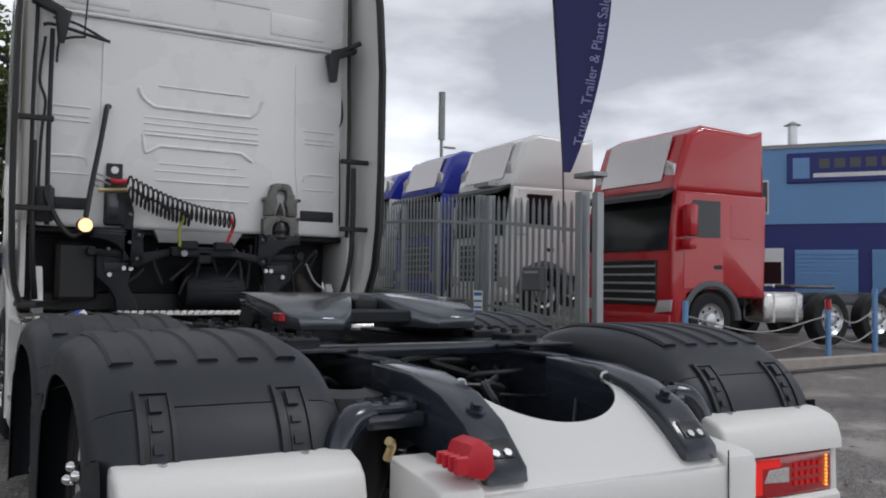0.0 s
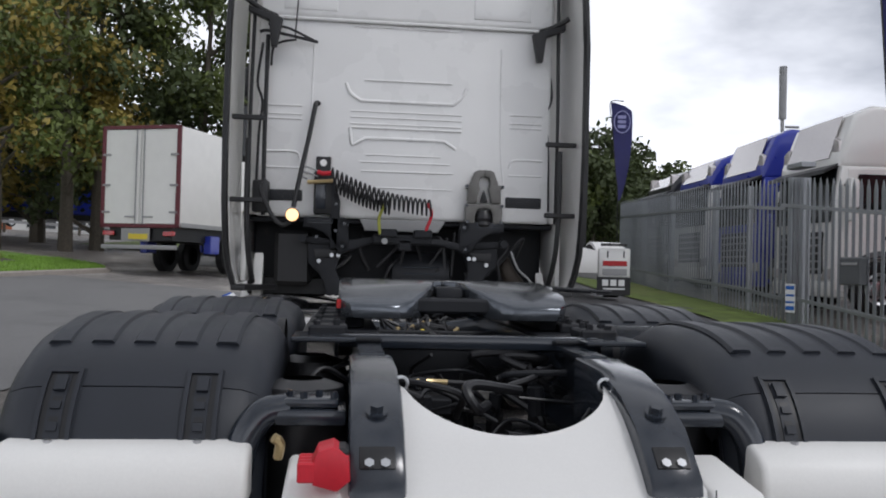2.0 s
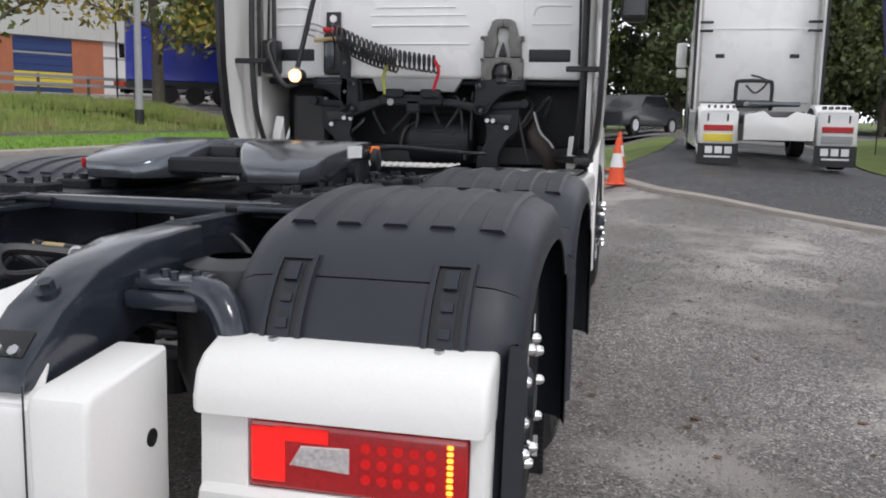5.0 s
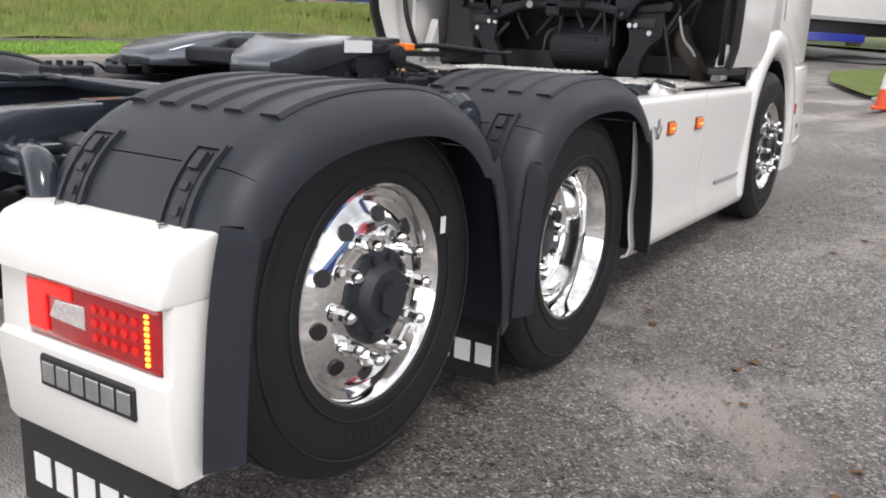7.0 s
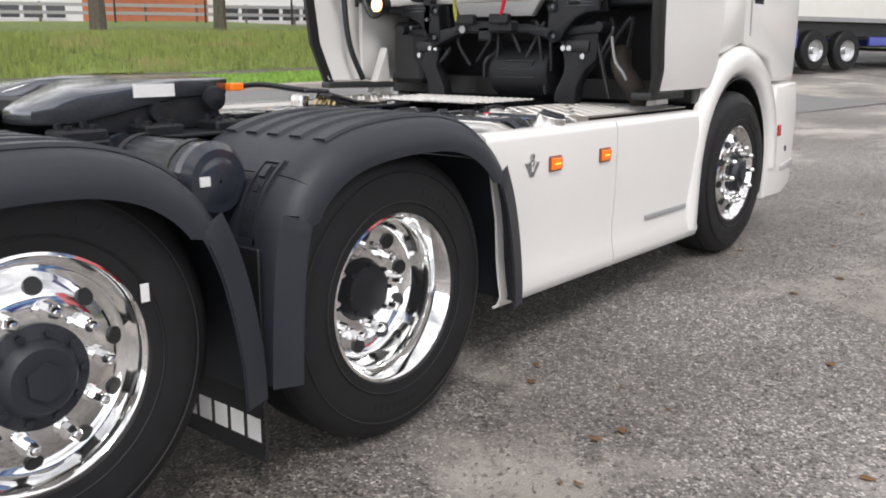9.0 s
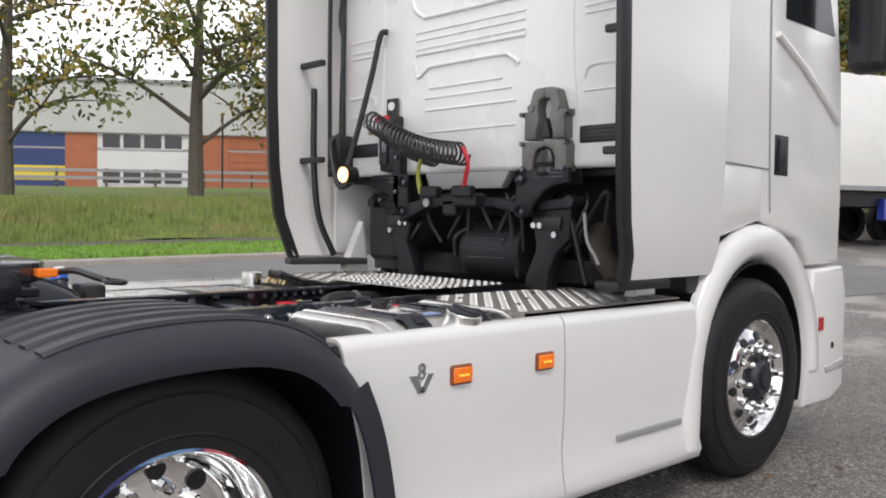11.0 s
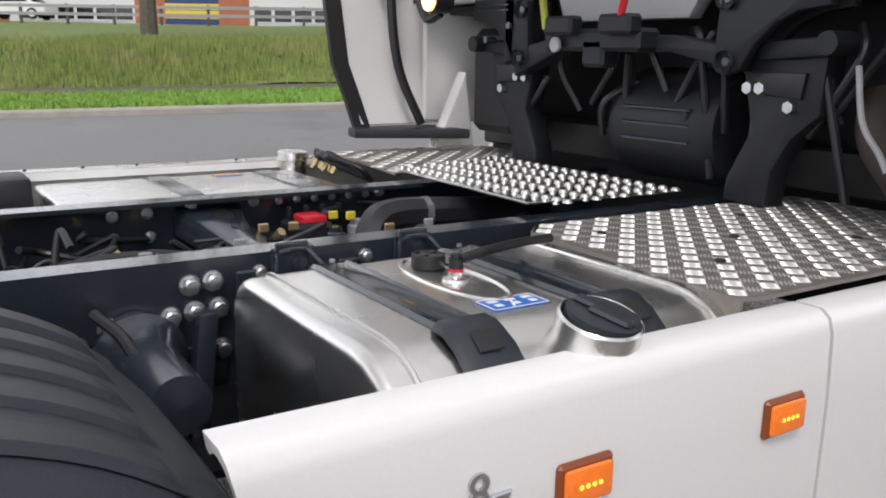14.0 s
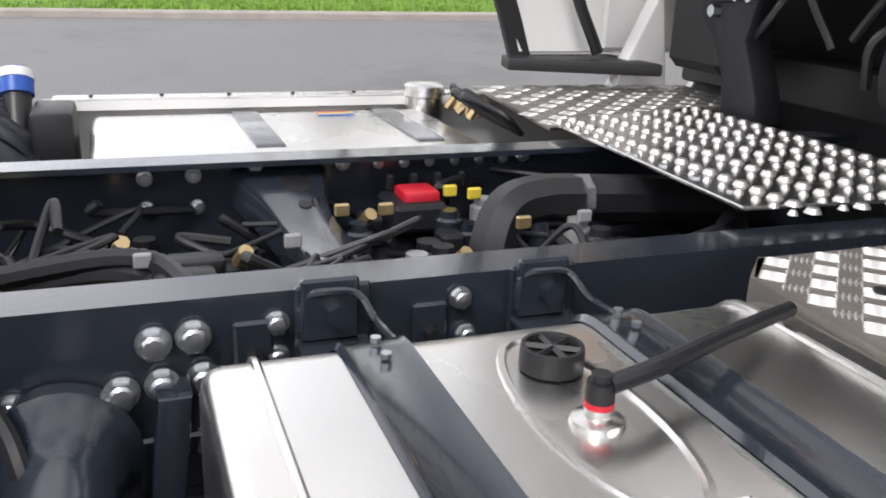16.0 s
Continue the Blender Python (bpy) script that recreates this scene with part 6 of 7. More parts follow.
for name, pts in (("lawn_strip", [[(6.1, 8.5), (7.3, 8.2)], [(5.8, 11.5), (7.15, 11.5)], [(5.5, 14.3), (7.2, 14.4)], [(5.7, 18), (7.6, 18.5)], [(6.3, 23), (9, 24)], [(7.6, 27), (12, 34)]]),
                  ("lawn_patch", [[(0.6, 14.7), (0.9, 14.6)], [(-0.6, 18.0), (2.0, 17.6)], [(-1.2, 21.5), (2.4, 21.5)], [(-0.4, 24), (2.5, 24)]])):
    rows = []
    for (a, b), (c, d) in pts:
        rows.append([(a + (c - a) * k / 6, b + (d - b) * k / 6, rise(a + (c - a) * k / 6, b + (d - b) * k / 6) + 0.085) for k in range(7)])
    tagged(part(name, sheet(B(), rows), GRASS, None, angle=80), "short green lawn beside the gravel", "grass", kind="structure")
rows = []
for k in range(12):
    x = -7 + k * 3
    rows.append([(x, 27 + j * 1.7 + 0.25 * k, rise(x, 27 + j * 1.7) + 0.05) for j in range(5)])
tagged(part("road", sheet(B(), rows), ROAD, None, angle=80), "grey asphalt road passing beyond the gravel", "road", kind="structure")
rows = []
for k in range(18):
    x = -12 + k * 4
    rows.append([(x, 36 + j * 6 + 0.25 * k, rise(x, 36 + j * 6) + 0.12) for j in range(8)])
tagged(part("lawn_far", sheet(B(), rows), GRASS, None, angle=80), "grass beyond the far road", "grass", kind="structure")


# ---- trees ----
def leaf_mesh(name, centres, radius, per, size, mat, r):
    vs, fs = [], []
    for c, s in centres:
        for _ in range(int(per * s)):
            d = Vector((r.gauss(0, 1), r.gauss(0, 1), r.gauss(0, 0.75)))
            d = d.normalized() * radius * s * (r.random() ** 0.45)
            p = Vector(c) + d
            u = Vector((r.gauss(0, 1), r.gauss(0, 1), r.gauss(0, 1))).normalized()
            w = u.cross(Vector((r.gauss(0, 1), r.gauss(0, 1), r.gauss(0, 1)))).normalized()
            q = size * (0.6 + 0.8 * r.random())
            b = len(vs)
            vs += [p - u * q, p + w * q * 0.55, p + u * q, p - w * q * 0.55]
            fs.append((b, b + 1, b + 2, b + 3))
    me = bpy.data.meshes.new(name)
    me.from_pydata([tuple(v) for v in vs], [], fs)
    me.materials.append(mat)
    return me


def tree(x, y, h, spread, leaf, seed, per=120, label="leafy green broadleaf tree on the grass bank", size=0.10, low=0.28, aut=None):
    r = random.Random(seed)
    t = thing("tree", label, "tree", (x, y, rise(x, y) + 0.2), r.random() * 360)
    bm = B()
    tips = []
    top = h * 0.9
    lean = Vector((r.uniform(-0.5, 0.5), r.uniform(-0.5, 0.5), 0))
    spine = [Vector((0, 0, -0.4)), Vector((0, 0, h * 0.25)), lean * 0.5 + Vector((0, 0, h * 0.55)), lean + Vector((0, 0, top))]
    def taper(pts, r0, r1, n):
        tube(bm, pts, r0, n, 4, 0.0, r1)
        return smooth_path(pts, 4)
    line = taper(spine, 0.028 * h, 0.006 * h, 8)
    for k in range(11):
        i = int(len(line) * (low + (0.92 - low) * k / 11))
        o = line[min(i, len(line) - 1)]
        a = k * 2.4 + r.random()
        L = spread * (1.0 - 0.5 * (k / 11) ** 2) * r.uniform(0.75, 1.1)
        up = h * r.uniform(0.06, 0.2)
        mid = o + Vector((math.cos(a), math.sin(a), 0)) * L * 0.5 + Vector((0, 0, up * 0.7))
        end = o + Vector((math.cos(a + 0.2), math.sin(a + 0.2), 0)) * L + Vector((0, 0, up))
        taper([o, mid, end], 0.009 * h, 0.002 * h, 6)
        tips += [(end, 1.0), (mid, 0.8), ((mid + end) / 2 + Vector((0, 0, 0.3)), 0.9)]
        for _ in range(3):
            e2 = mid + Vector((r.uniform(-1, 1), r.uniform(-1, 1), r.uniform(0.1, 0.9))) * spread * 0.4
            taper([mid, (mid + e2) / 2 + Vector((0, 0, 0.1)), e2], 0.004 * h, 0.0015 * h, 5)
            tips.append((e2, r.uniform(0.6, 1.0)))
    tips.append((line[-1], 1.0))
    part("trunk", bm, BARK, t)
    half = [c for c in tips if not aut or r.random() < 0.6]
    o = new("crown", leaf_mesh("crown", half, spread * 0.30, per, size, leaf, r))
    o.parent = t
    if aut:
        o = new("crown", leaf_mesh("crown", [c for c in tips if c not in half], spread * 0.30, per, size, aut, r))
        o.parent = t
    return t


THIN = "young tree with thinning yellow-green leaves on the bank"
DENSE = "tall dense tree turning yellow in autumn"
for i, (x, y, h, s, leaf, per, lab, aut) in enumerate((
        (-26.3, 8.9, 10.5, 4.2, LEAF, 46, THIN, LEAF_AUT), (-24.2, 14.4, 10.8, 4.2, LEAF, 60, THIN, LEAF_AUT), (-22.8, 18.2, 9.0, 3.4, LEAF, 40, THIN, LEAF_AUT), (-24.0, 24.5, 9.5, 3.6, LEAF, 60, THIN, LEAF_AUT),
        (-15.2, 25.5, 8.8, 3.2, LEAF, 62, THIN, LEAF_AUT), (-12.2, 27.5, 9.5, 3.4, LEAF, 75, THIN, LEAF_AUT), (-10.8, 30.5, 10.0, 3.4, LEAF, 110, DENSE, LEAF_AUT),
        (-20.5, 23.0, 8.6, 3.0, LEAF, 42, THIN, LEAF_AUT))):
    tree(x, y, h, s, leaf, 20 + i, per, lab, 0.13, 0.28, aut)
for i, (x, y, h, s) in enumerate(((-10.5, 33.5, 11.5, 4.0), (-7.0, 36.0, 12.0, 4.2), (-14.0, 37.0, 12.5, 4.2), (-3.2, 38.0, 11.5, 4.0), (-18.5, 40, 12.0, 4.2), (1.0, 41.0, 10.5, 4.0))):
    tree(x, y, h, s, LEAF_DARK, 40 + i, 210, "tall dark green tree in the wood behind the parked box lorry", 0.16, 0.12, LEAF if i % 2 else LEAF_AUT)
for i, (x, y, h, s) in enumerate(((5.5, 39.0, 8.0, 3.2), (9.0, 38.0, 6.6, 3.2), (12.5, 39.5, 6.8, 3.4), (15.0, 42.0, 5.6, 3.2), (3.0, 36.5, 8.2, 3.0), (18.5, 44.0, 5.2, 3.0), (7.2, 35.0, 5.6, 2.8), (11.0, 36.0, 5.0, 2.8))):
    tree(x, y, h, s, LEAF_DARK, 60 + i, 130, "dark green hedge tree beyond the fence", 0.15, 0.08, LEAF if i % 2 else None)

# ---- long industrial building behind the bank ----
bl = thing("industrial_building", "long pale industrial building with window bands and coloured shutters", "building", (-41.8, 33.5, 3.0), math.degrees(math.atan2(0.81, 0.59)))
def bbox(name, x0, x1, z0, z1, y0, y1, mat, parent, bev=0.0):
    return part(name, box(B(), (x0, y0, z0), (x1, y1, z1), bev), mat, parent)
bbox("wall", -60, 45, -1.0, 3.35, 0.0, 14, RENDER_WHITE, bl)
bbox("cladding", -60, 45, 3.35, 6.5, -0.25, 14, CLADDING, bl)
bbox("eaves", -60.2, 45.2, 6.5, 6.7, -0.4, 14.2, M_GREY, bl)
bm = B()
for k in range(140):
    box(bm, (-60 + k * 0.75, -0.27, 3.4), (-59.96 + k * 0.75, -0.25, 6.48))
part("cladding_rib", bm, CLADDING, bl)
DOORS = {-18.7: DOOR_BLUE, -5.4: BRICK, 13.1: DOOR_BLUE, -34: DOOR_BLUE, 28: BRICK}
for k, m in DOORS.items():
    for s in (-1, 1):
        bbox("pier", k + s * 2.65 - 0.95, k + s * 2.65 + 0.95, -1.0, 3.3, -0.06, 0.1, BRICK, bl)
    d = bbox("shutter", k - 1.72, k + 1.72, 0.0, 3.3, -0.02, 0.1, m, bl)
    if m is DOOR_BLUE:
        bbox("yellow_door_panel", k - 1.72, k + 1.72, 0.35, 1.25, -0.04, 0.0, YELLOW, d)
    for j in range(8):
        bbox("shutter_slat", k - 1.72, k + 1.72, 0.42 * j, 0.42 * j + 0.03, -0.05, -0.01, m, d)
wpane = finish("window_pane", box(B(), (-0.52, -0.03, -0.42), (0.52, 0.02, 0.42)), GLASS)
wsill = finish("window_sill", box(B(), (-0.60, -0.06, -0.50), (0.60, -0.035, -0.43)), RENDER_WHITE)
whead = finish("window_head", box(B(), (-0.60, -0.06, 0.43), (0.60, -0.035, 0.50)), RENDER_WHITE)
for z in (2.85, 0.65):
    x = -58.0
    while x < 44:
        if all(abs(x - k) > 4.2 for k in DOORS):
            for me, n in ((wpane, "window_pane"), (wsill, "window_sill"), (whead, "window_head")):
                o = new(n, me)
                o.parent = bl
                o.location = (x, 0, z)
        x += 1.25
bm = box(B(), (-60, -0.04, 2.3), (45, -0.01, 2.42))
part("sill_band", bm, M_GREY, bl)

# guard rail and fence posts at the top of the bank
gr = thing("guard_rail", "weathered timber and steel guard rail on the bank", "rail", (-36.5, 25.5, 2.55), math.degrees(math.atan2(0.81, 0.59)))
for z in (0.55, 0.95):
    bbox("rail", -45, 40, z, z + 0.16, 0, 0.06, M_GREY, gr)
for k in range(34):
    bbox("post", -44 + k * 2.5, -43.88 + k * 2.5, -0.6, 1.15, 0.06, 0.18, BARK, gr)
for k, x in enumerate((-35.5, -33.0, -30.5, -26.5, -22.5, -38)):
    y = 25.2 + (x + 36.5) * 1.37
    t = thing("steel_post", "tall slim dark steel fence post on the bank", "post", (x + 1.5, y - 1.0, rise(x, y) + 0.2), group="fence posts on the bank")
    part("shaft", cyl(B(), (0, 0, -0.4), (0, 0, 3.6), 0.05, 8), BLACK, t)
    part("cap", cyl(B(), (0, 0, 3.6), (0, 0, 3.64), 0.07, 8), BLACK, t)


def parked_car(x, y, turn, mat, label):
    c = thing("car", label, "car", (x, y, rise(x, y) + 0.15), turn)
    prof = [(-2.1, 0.3), (-2.1, 0.75), (-1.3, 0.9), (-0.7, 1.38), (0.7, 1.42), (1.35, 0.98), (2.05, 0.82), (2.1, 0.3)]
    part("body", prism(B(), prof, "y", -0.85, 0.85, 0.08, 3), mat, c)
    for s in (1, -1):
        part("side_window", prism(B(), [(-0.95, 0.95), (-0.62, 1.32), (0.62, 1.36), (1.1, 0.98)], "y", s * 0.84, s * 0.856), GLASS, c)
    part("windscreen", prism(B(), [(1.33, 1.0), (0.76, 1.40), (0.78, 1.41), (1.36, 1.0)], "y", -0.7, 0.7), GLASS, c)
    for wx in (-1.3, 1.3):
        for s in (1, -1):
            w = part("wheel", cyl(B(), (wx, s * 0.72, 0.32), (wx, s * 0.88, 0.32), 0.32, 20), TYRE, c)
            part("hubcap", cyl(B(), (wx, s * 0.875, 0.32), (wx, s * 0.89, 0.32), 0.2, 14), STEEL, w)
    return c


for i, (k, m, lab) in enumerate(((6.0, WHITE, "white parked car beyond the bank"), (18.5, TRUCK_RED, "dark red parked car beyond the bank"), (23.0, STEEL, "silver parked car beyond the bank"), (27.5, TRUCK_GREY, "dark grey parked car beyond the bank"), (-28.0, WHITE, "white parked van beyond the bank"))):
    d = Vector((0.59, 0.81)) * k + Vector((0.81, -0.59)) * 3.2 + Vector((-41.8, 33.5))
    parked_car(d.x, d.y, math.degrees(math.atan2(0.81, 0.59)), m, lab)

# blue curtain-sided trailer among the trees
bt = thing("curtain_trailer", "blue curtain-sided trailer parked beyond the trees", "trailer", (-18.3, 41.2, 2.3), math.degrees(math.atan2(0.81, 0.59)) - 20)
part("curtain", box(B(), (-7, -1.25, 1.1), (6.5, 1.25, 4.0), 0.04), TRUCK_BLUE, bt)
bm = B()
for k in range(18):
    box(bm, (-6.9 + k * 0.75, -1.265, 1.15), (-6.86 + k * 0.75, -1.25, 3.95))
part("curtain_strap", bm, TRUCK_BLUE, bt)
part("chassis", box(B(), (-7, -1.2, 0.8), (6.5, 1.2, 1.1)), BLACK, bt)
part("printed_shape", prism(B(), [(0.0, 1.9), (0.9, 2.7), (1.6, 2.5), (1.5, 1.9), (0.8, 2.1)], "y", -1.285, -1.268), DECAL, bt)
for k in range(3):
    part("wheel", cyl(B(), (-5 + k * 1.3, -1.2, 0.45), (-5 + k * 1.3, -0.9, 0.45), 0.48, 20), TYRE, bt)

# ---- lamp post on the verge ----
lp = thing("lamp_post", "pale grey street lamp column with a dark foot", "lamp post", (-11.3, 18.1, rise(-11.3, 18.1) + 0.1))
part("column", cyl(B(), (0, 0, 0.5), (0, 0, 9.5), 0.10, 16, 0.06), M_GREY, lp)
part("foot", cyl(B(), (0, 0, -0.3), (0, 0, 0.5), 0.12, 16), BLACK, lp)
part("lantern", box(B(), (-0.1, -0.1, 9.45), (0.9, 0.1, 9.6), 0.04), M_GREY, lp)

# ---- white box lorry on the road ----
tr = thing("box_lorry", "white box lorry with dark red door frame on the road", "lorry", (-5.74, 19.97, 1.03), -22)
tr.scale = (0.93, 0.93, 0.93)
part("box_body", box(B(), (-1.25, 0.06, 1.15), (1.25, 13.0, 3.92), 0.04, 2), WHITE_PLAIN, tr, "plain white box body")
bm = B()
for a, b in (((-1.25, 1.10), (-1.13, 3.94)), ((1.13, 1.10), (1.25, 3.94)), ((-1.25, 3.84), (1.25, 3.94)), ((-1.25, 1.10), (1.25, 1.20))):
    box(bm, (a[0], -0.01, a[1]), (b[0], 0.07, b[1]), 0.01)
part("door_frame", bm, M("maroon_frame", (0.12, 0.02, 0.03), 0.5, var=0.15), tr, "dark red door frame")
for s in (-1, 1):
    d = part("rear_door", box(B(), (s * 0.025, 0.01, 1.21), (s * 1.13, 0.06, 3.83), 0.01), WHITE_PLAIN, tr)
    part("lock_bar", cyl(B(), (s * 0.12, -0.015, 1.2), (s * 0.12, -0.015, 3.83), 0.018, 8), M_GREY, d)
    for z in (1.5, 2.25, 3.1):
        part("hinge", box(B(), (s * 0.95, -0.02, z), (s * 1.2, 0.01, z + 0.06), 0.005), M_GREY, d)
    part("latch_handle", box(B(), (s * 0.1, -0.03, 1.38), (s * 0.45, -0.01, 1.42), 0.005), M_GREY, d)
    part("tail_lamp", box(B(), (s * 0.78, -0.02, 0.88), (s * 1.15, 0.03, 1.0), 0.01), LENS_RED, tr)
    for k in range(2):
        for wy in (3.0, 4.3):
            if k == 0:
                w = part("wheel", lathe(B(), [(-0.14, 0.30), (-0.14, 0.50), (-0.10, 0.54), (0.10, 0.54), (0.14, 0.50), (0.14, 0.3), (0.06, 0.26), (0.04, 0.001)], (0, 0, 0), 28), TYRE, tr)
                w.location = (s * 1.08, wy, 0.37)
                w.scale = (s, 1, 1)
                part("rim", lathe(B(), [(0.135, 0.29), (0.15, 0.285), (0.07, 0.24), (0.05, 0.1), (0.12, 0.09), (0.12, 0.001)], (0, 0, 0), 28), STEEL, w)
part("number_plate", box(B(), (-0.3, -0.03, 0.78), (0.3, 0.0, 0.93)), YELLOW, tr)
part("light_board", box(B(), (-0.55, -0.01, 0.72), (0.35, 0.03, 1.08), 0.01), M_GREY, tr)
part("under_bumper", box(B(), (-1.2, -0.02, 0.50), (1.2, 0.06, 0.62), 0.02), M_GREY, tr)
part("chassis", box(B(), (-1.0, 0.1, 0.75), (1.0, 12.8, 1.15)), BLACK, tr)
for s in (-1, 1):
    part("wheel_guard", box(B(), (s * 0.95, 1.8, 0.42), (s * 1.2, 2.3, 0.95), 0.02), TRUCK_BLUE, tr)
    part("side_guard", box(B(), (s * 1.15, 5.2, 0.5), (s * 1.22, 9.5, 0.75), 0.02), TRUCK_BLUE, tr)
    part("lower_edge", box(B(), (s * 1.24, 0.1, 1.13), (s * 1.262, 12.95, 1.25), 0.004), M_GREY, tr)


# ---- lorries in the yard ----
def far_wheel(parent, x, y, r=0.5):
    s = 1 if x > 0 else -1
    w = part("wheel", lathe(B(), [(-0.28, 0.3), (-0.28, r - 0.03), (-0.25, r), (-0.03, r), (0, r - 0.03), (0.01, 0.33), (-0.005, 0.29), (-0.08, 0.25), (-0.1, 0.001)], (0, 0, 0), 36), TYRE, parent)
    w.location, w.scale = (x, y, r), (s, 1, 1)
    rim = part("rim", lathe(B(), [(0.0, 0.30), (0.012, 0.295), (-0.03, 0.25), (-0.045, 0.14), (0.02, 0.12), (0.035, 0.05), (0.035, 0.001)], (0, 0, 0), 32), STEEL, w)
    for k in range(8):
        a = k * math.pi / 4
        part("hand_hole", cyl(B(), (-0.045, 0.21 * math.cos(a), 0.21 * math.sin(a)), (-0.03, 0.21 * math.cos(a), 0.21 * math.sin(a)), 0.03, 10), BLACK, rim)


def tractor(name, label, x, y, z, turn, mat, roof_mat=None, visor=True, chassis=True, height=3.65):
    """A cab-over tractor that faces +y before it is turned."""
    t = thing(name, label, "lorry", (x, y, z), turn)
    h = height
    part("cab_body", prism(B(), [(0.05, 1.0), (0.0, 2.75), (2.12, 2.75), (2.22, 2.1), (2.26, 1.2), (2.24, 0.45), (1.95, 0.40), (1.9, 0.95), (1.5, 1.15), (1.0, 1.1), (0.7, 0.9), (0.05, 0.9)], "x", -1.23, 1.23, 0.05, 3), mat, t)
    part("roof", prism(B(), [(0.0, 2.72), (0.02, h + 0.02), (0.35, h - 0.06), (1.5, h), (1.85, h - 0.18), (2.15, 2.95), (2.18, 2.72)], "x", -1.2, 1.2, 0.12, 4), roof_mat or mat, t)
    part("windscreen", prism(B(), [(2.135, 2.72), (2.22, 2.1), (2.26, 1.72), (2.275, 1.72), (2.235, 2.1), (2.15, 2.72)], "x", -1.12, 1.12), GLASS, t)
    if visor:
        part("sun_visor", prism(B(), [(2.1, 2.83), (2.42, 2.68), (2.44, 2.60), (2.12, 2.74)], "x", -1.15, 1.15, 0.02), BLACK, t)
    part("roof_panel", prism(B(), [(2.165, 2.93), (1.90, h - 0.17), (1.915, h - 0.165), (2.18, 2.935)], "x", -0.85, 0.85), LENS_CLEAR, t)
    for s in (1, -1):
        part("roof_lamp", prism(B(), [(s * 0.86, 3.05), (s * 1.13, 2.98), (s * 1.10, 3.22), (s * 0.92, 3.30)], "y", 1.9, 2.12, 0.01), LENS_CLEAR, t)
        d = part("door", box(B(), (s * 1.225, 1.08, 1.05), (s * 1.24, 2.0, 2.70), 0.008), mat, t)
        part("side_glass", prism(B(), [(1.16, 1.95), (1.16, 2.6), (1.80, 2.6), (2.0, 1.95)], "x", s * 1.238, s * 1.246), GLASS, d)
        part("handle", box(B(), (s * 1.238, 1.12, 1.40), (s * 1.255, 1.30, 1.47), 0.006), BLACK, d)
        part("rear_side_panel", box(B(), (s * 1.225, 0.42, 1.95), (s * 1.236, 0.9, 2.55), 0.01), mat, t)
        m = part("mirror", box(B(), (s * 1.28, 1.92, 1.95), (s * 1.52, 2.1, 2.5), 0.05, 2), mat, t)
        part("lower_mirror", box(B(), (s * 1.28, 1.94, 1.72), (s * 1.50, 2.1, 1.92), 0.04, 2), mat, m)
        part("mirror_arm", tube(B(), [(s * 1.22, 2.05, 2.4), (s * 1.3, 2.0, 2.4)], 0.03, 6, 1), BLACK, m)
        rows = [[(s * xx, 1.36 - r * math.cos(radians(a)), 0.5 + r * math.sin(radians(a))) for xx, r in ((0.9, 0.56), (1.24, 0.57), (1.27, 0.61), (1.25, 0.70))] for a in range(0, 181, 12)]
        part("wheel_arch", thicken(sheet(B(), rows), 0.01), M_DARKGREY, t)
        far_wheel(t, s * 1.22, 1.36)
        part("head_lamp", prism(B(), [(s * 0.8, 0.62), (s * 1.2, 0.66), (s * 1.22, 0.86), (s * 0.9, 0.84)], "y", 2.15, 2.28, 0.01), LENS_CLEAR, t)
    part("grille", box(B(), (-0.85, 2.2, 0.75), (0.85, 2.285, 1.55), 0.02), BLACK, t)
    for k in range(5):
        part("grille_bar", box(B(), (-0.83, 2.275, 0.82 + k * 0.15), (0.83, 2.30, 0.86 + k * 0.15), 0.006), M_GREY, t)
    part("bumper", box(B(), (-1.2, 2.0, 0.32), (1.2, 2.30, 0.62), 0.05, 2), mat, t)
    if chassis:
        for s in (1, -1):
            part("frame_rail", box(B(), (s * 0.33, -4.0, 0.75), (s * 0.41, 0.4, 1.0), 0.01), CHASSIS, t)
            tk = part("fuel_tank", box(B(), (s * 0.62, -1.05, 0.45), (s * 1.2, 0.0, 1.0), 0.1, 4), ALU, t)
            for yy in (-0.85, -0.25):
                part("tank_strap", box(B(), (s * 0.6, yy, 0.44), (s * 1.215, yy + 0.07, 1.01), 0.1, 3), DECAL, tk)
            far_wheel(t, s * 1.22, -1.75)
            far_wheel(t, s * 1.22, -3.1)
        part("coupling", prism(B(), [(-0.45, -2.8), (0.45, -2.8), (0.45, -2.0), (0.2, -1.8), (-0.2, -1.8), (-0.45, -2.0)], "z", 1.08, 1.16, 0.02), FIFTH, t)
    return t


M_DARKGREY = M("dark_grey_trim", (0.09, 0.095, 0.10), 0.5, var=0.1)
RED_TURN = 87
for lx, ly, label, paint, roof, high in (
        (11.42, 9.02, "bright red tractor lorry behind the palisade fence", TRUCK_RED, None, 3.95),
        (10.75, 13.0, "white tractor lorry behind the palisade fence", WHITE, None, 3.9),
        (10.9, 16.2, "blue tractor lorry with a white roof front", TRUCK_BLUE, None, 3.85),
        (11.1, 19.4, "silver and blue tractor lorry with a roof light bar", WHITE, TRUCK_BLUE, 3.6),
        (11.4, 22.8, "dark grey tractor lorry behind the fence", TRUCK_GREY, None, 3.45)):
    tractor("tractor_lorry", label, lx, ly, rise(lx, ly), RED_TURN, paint, roof, height=high)

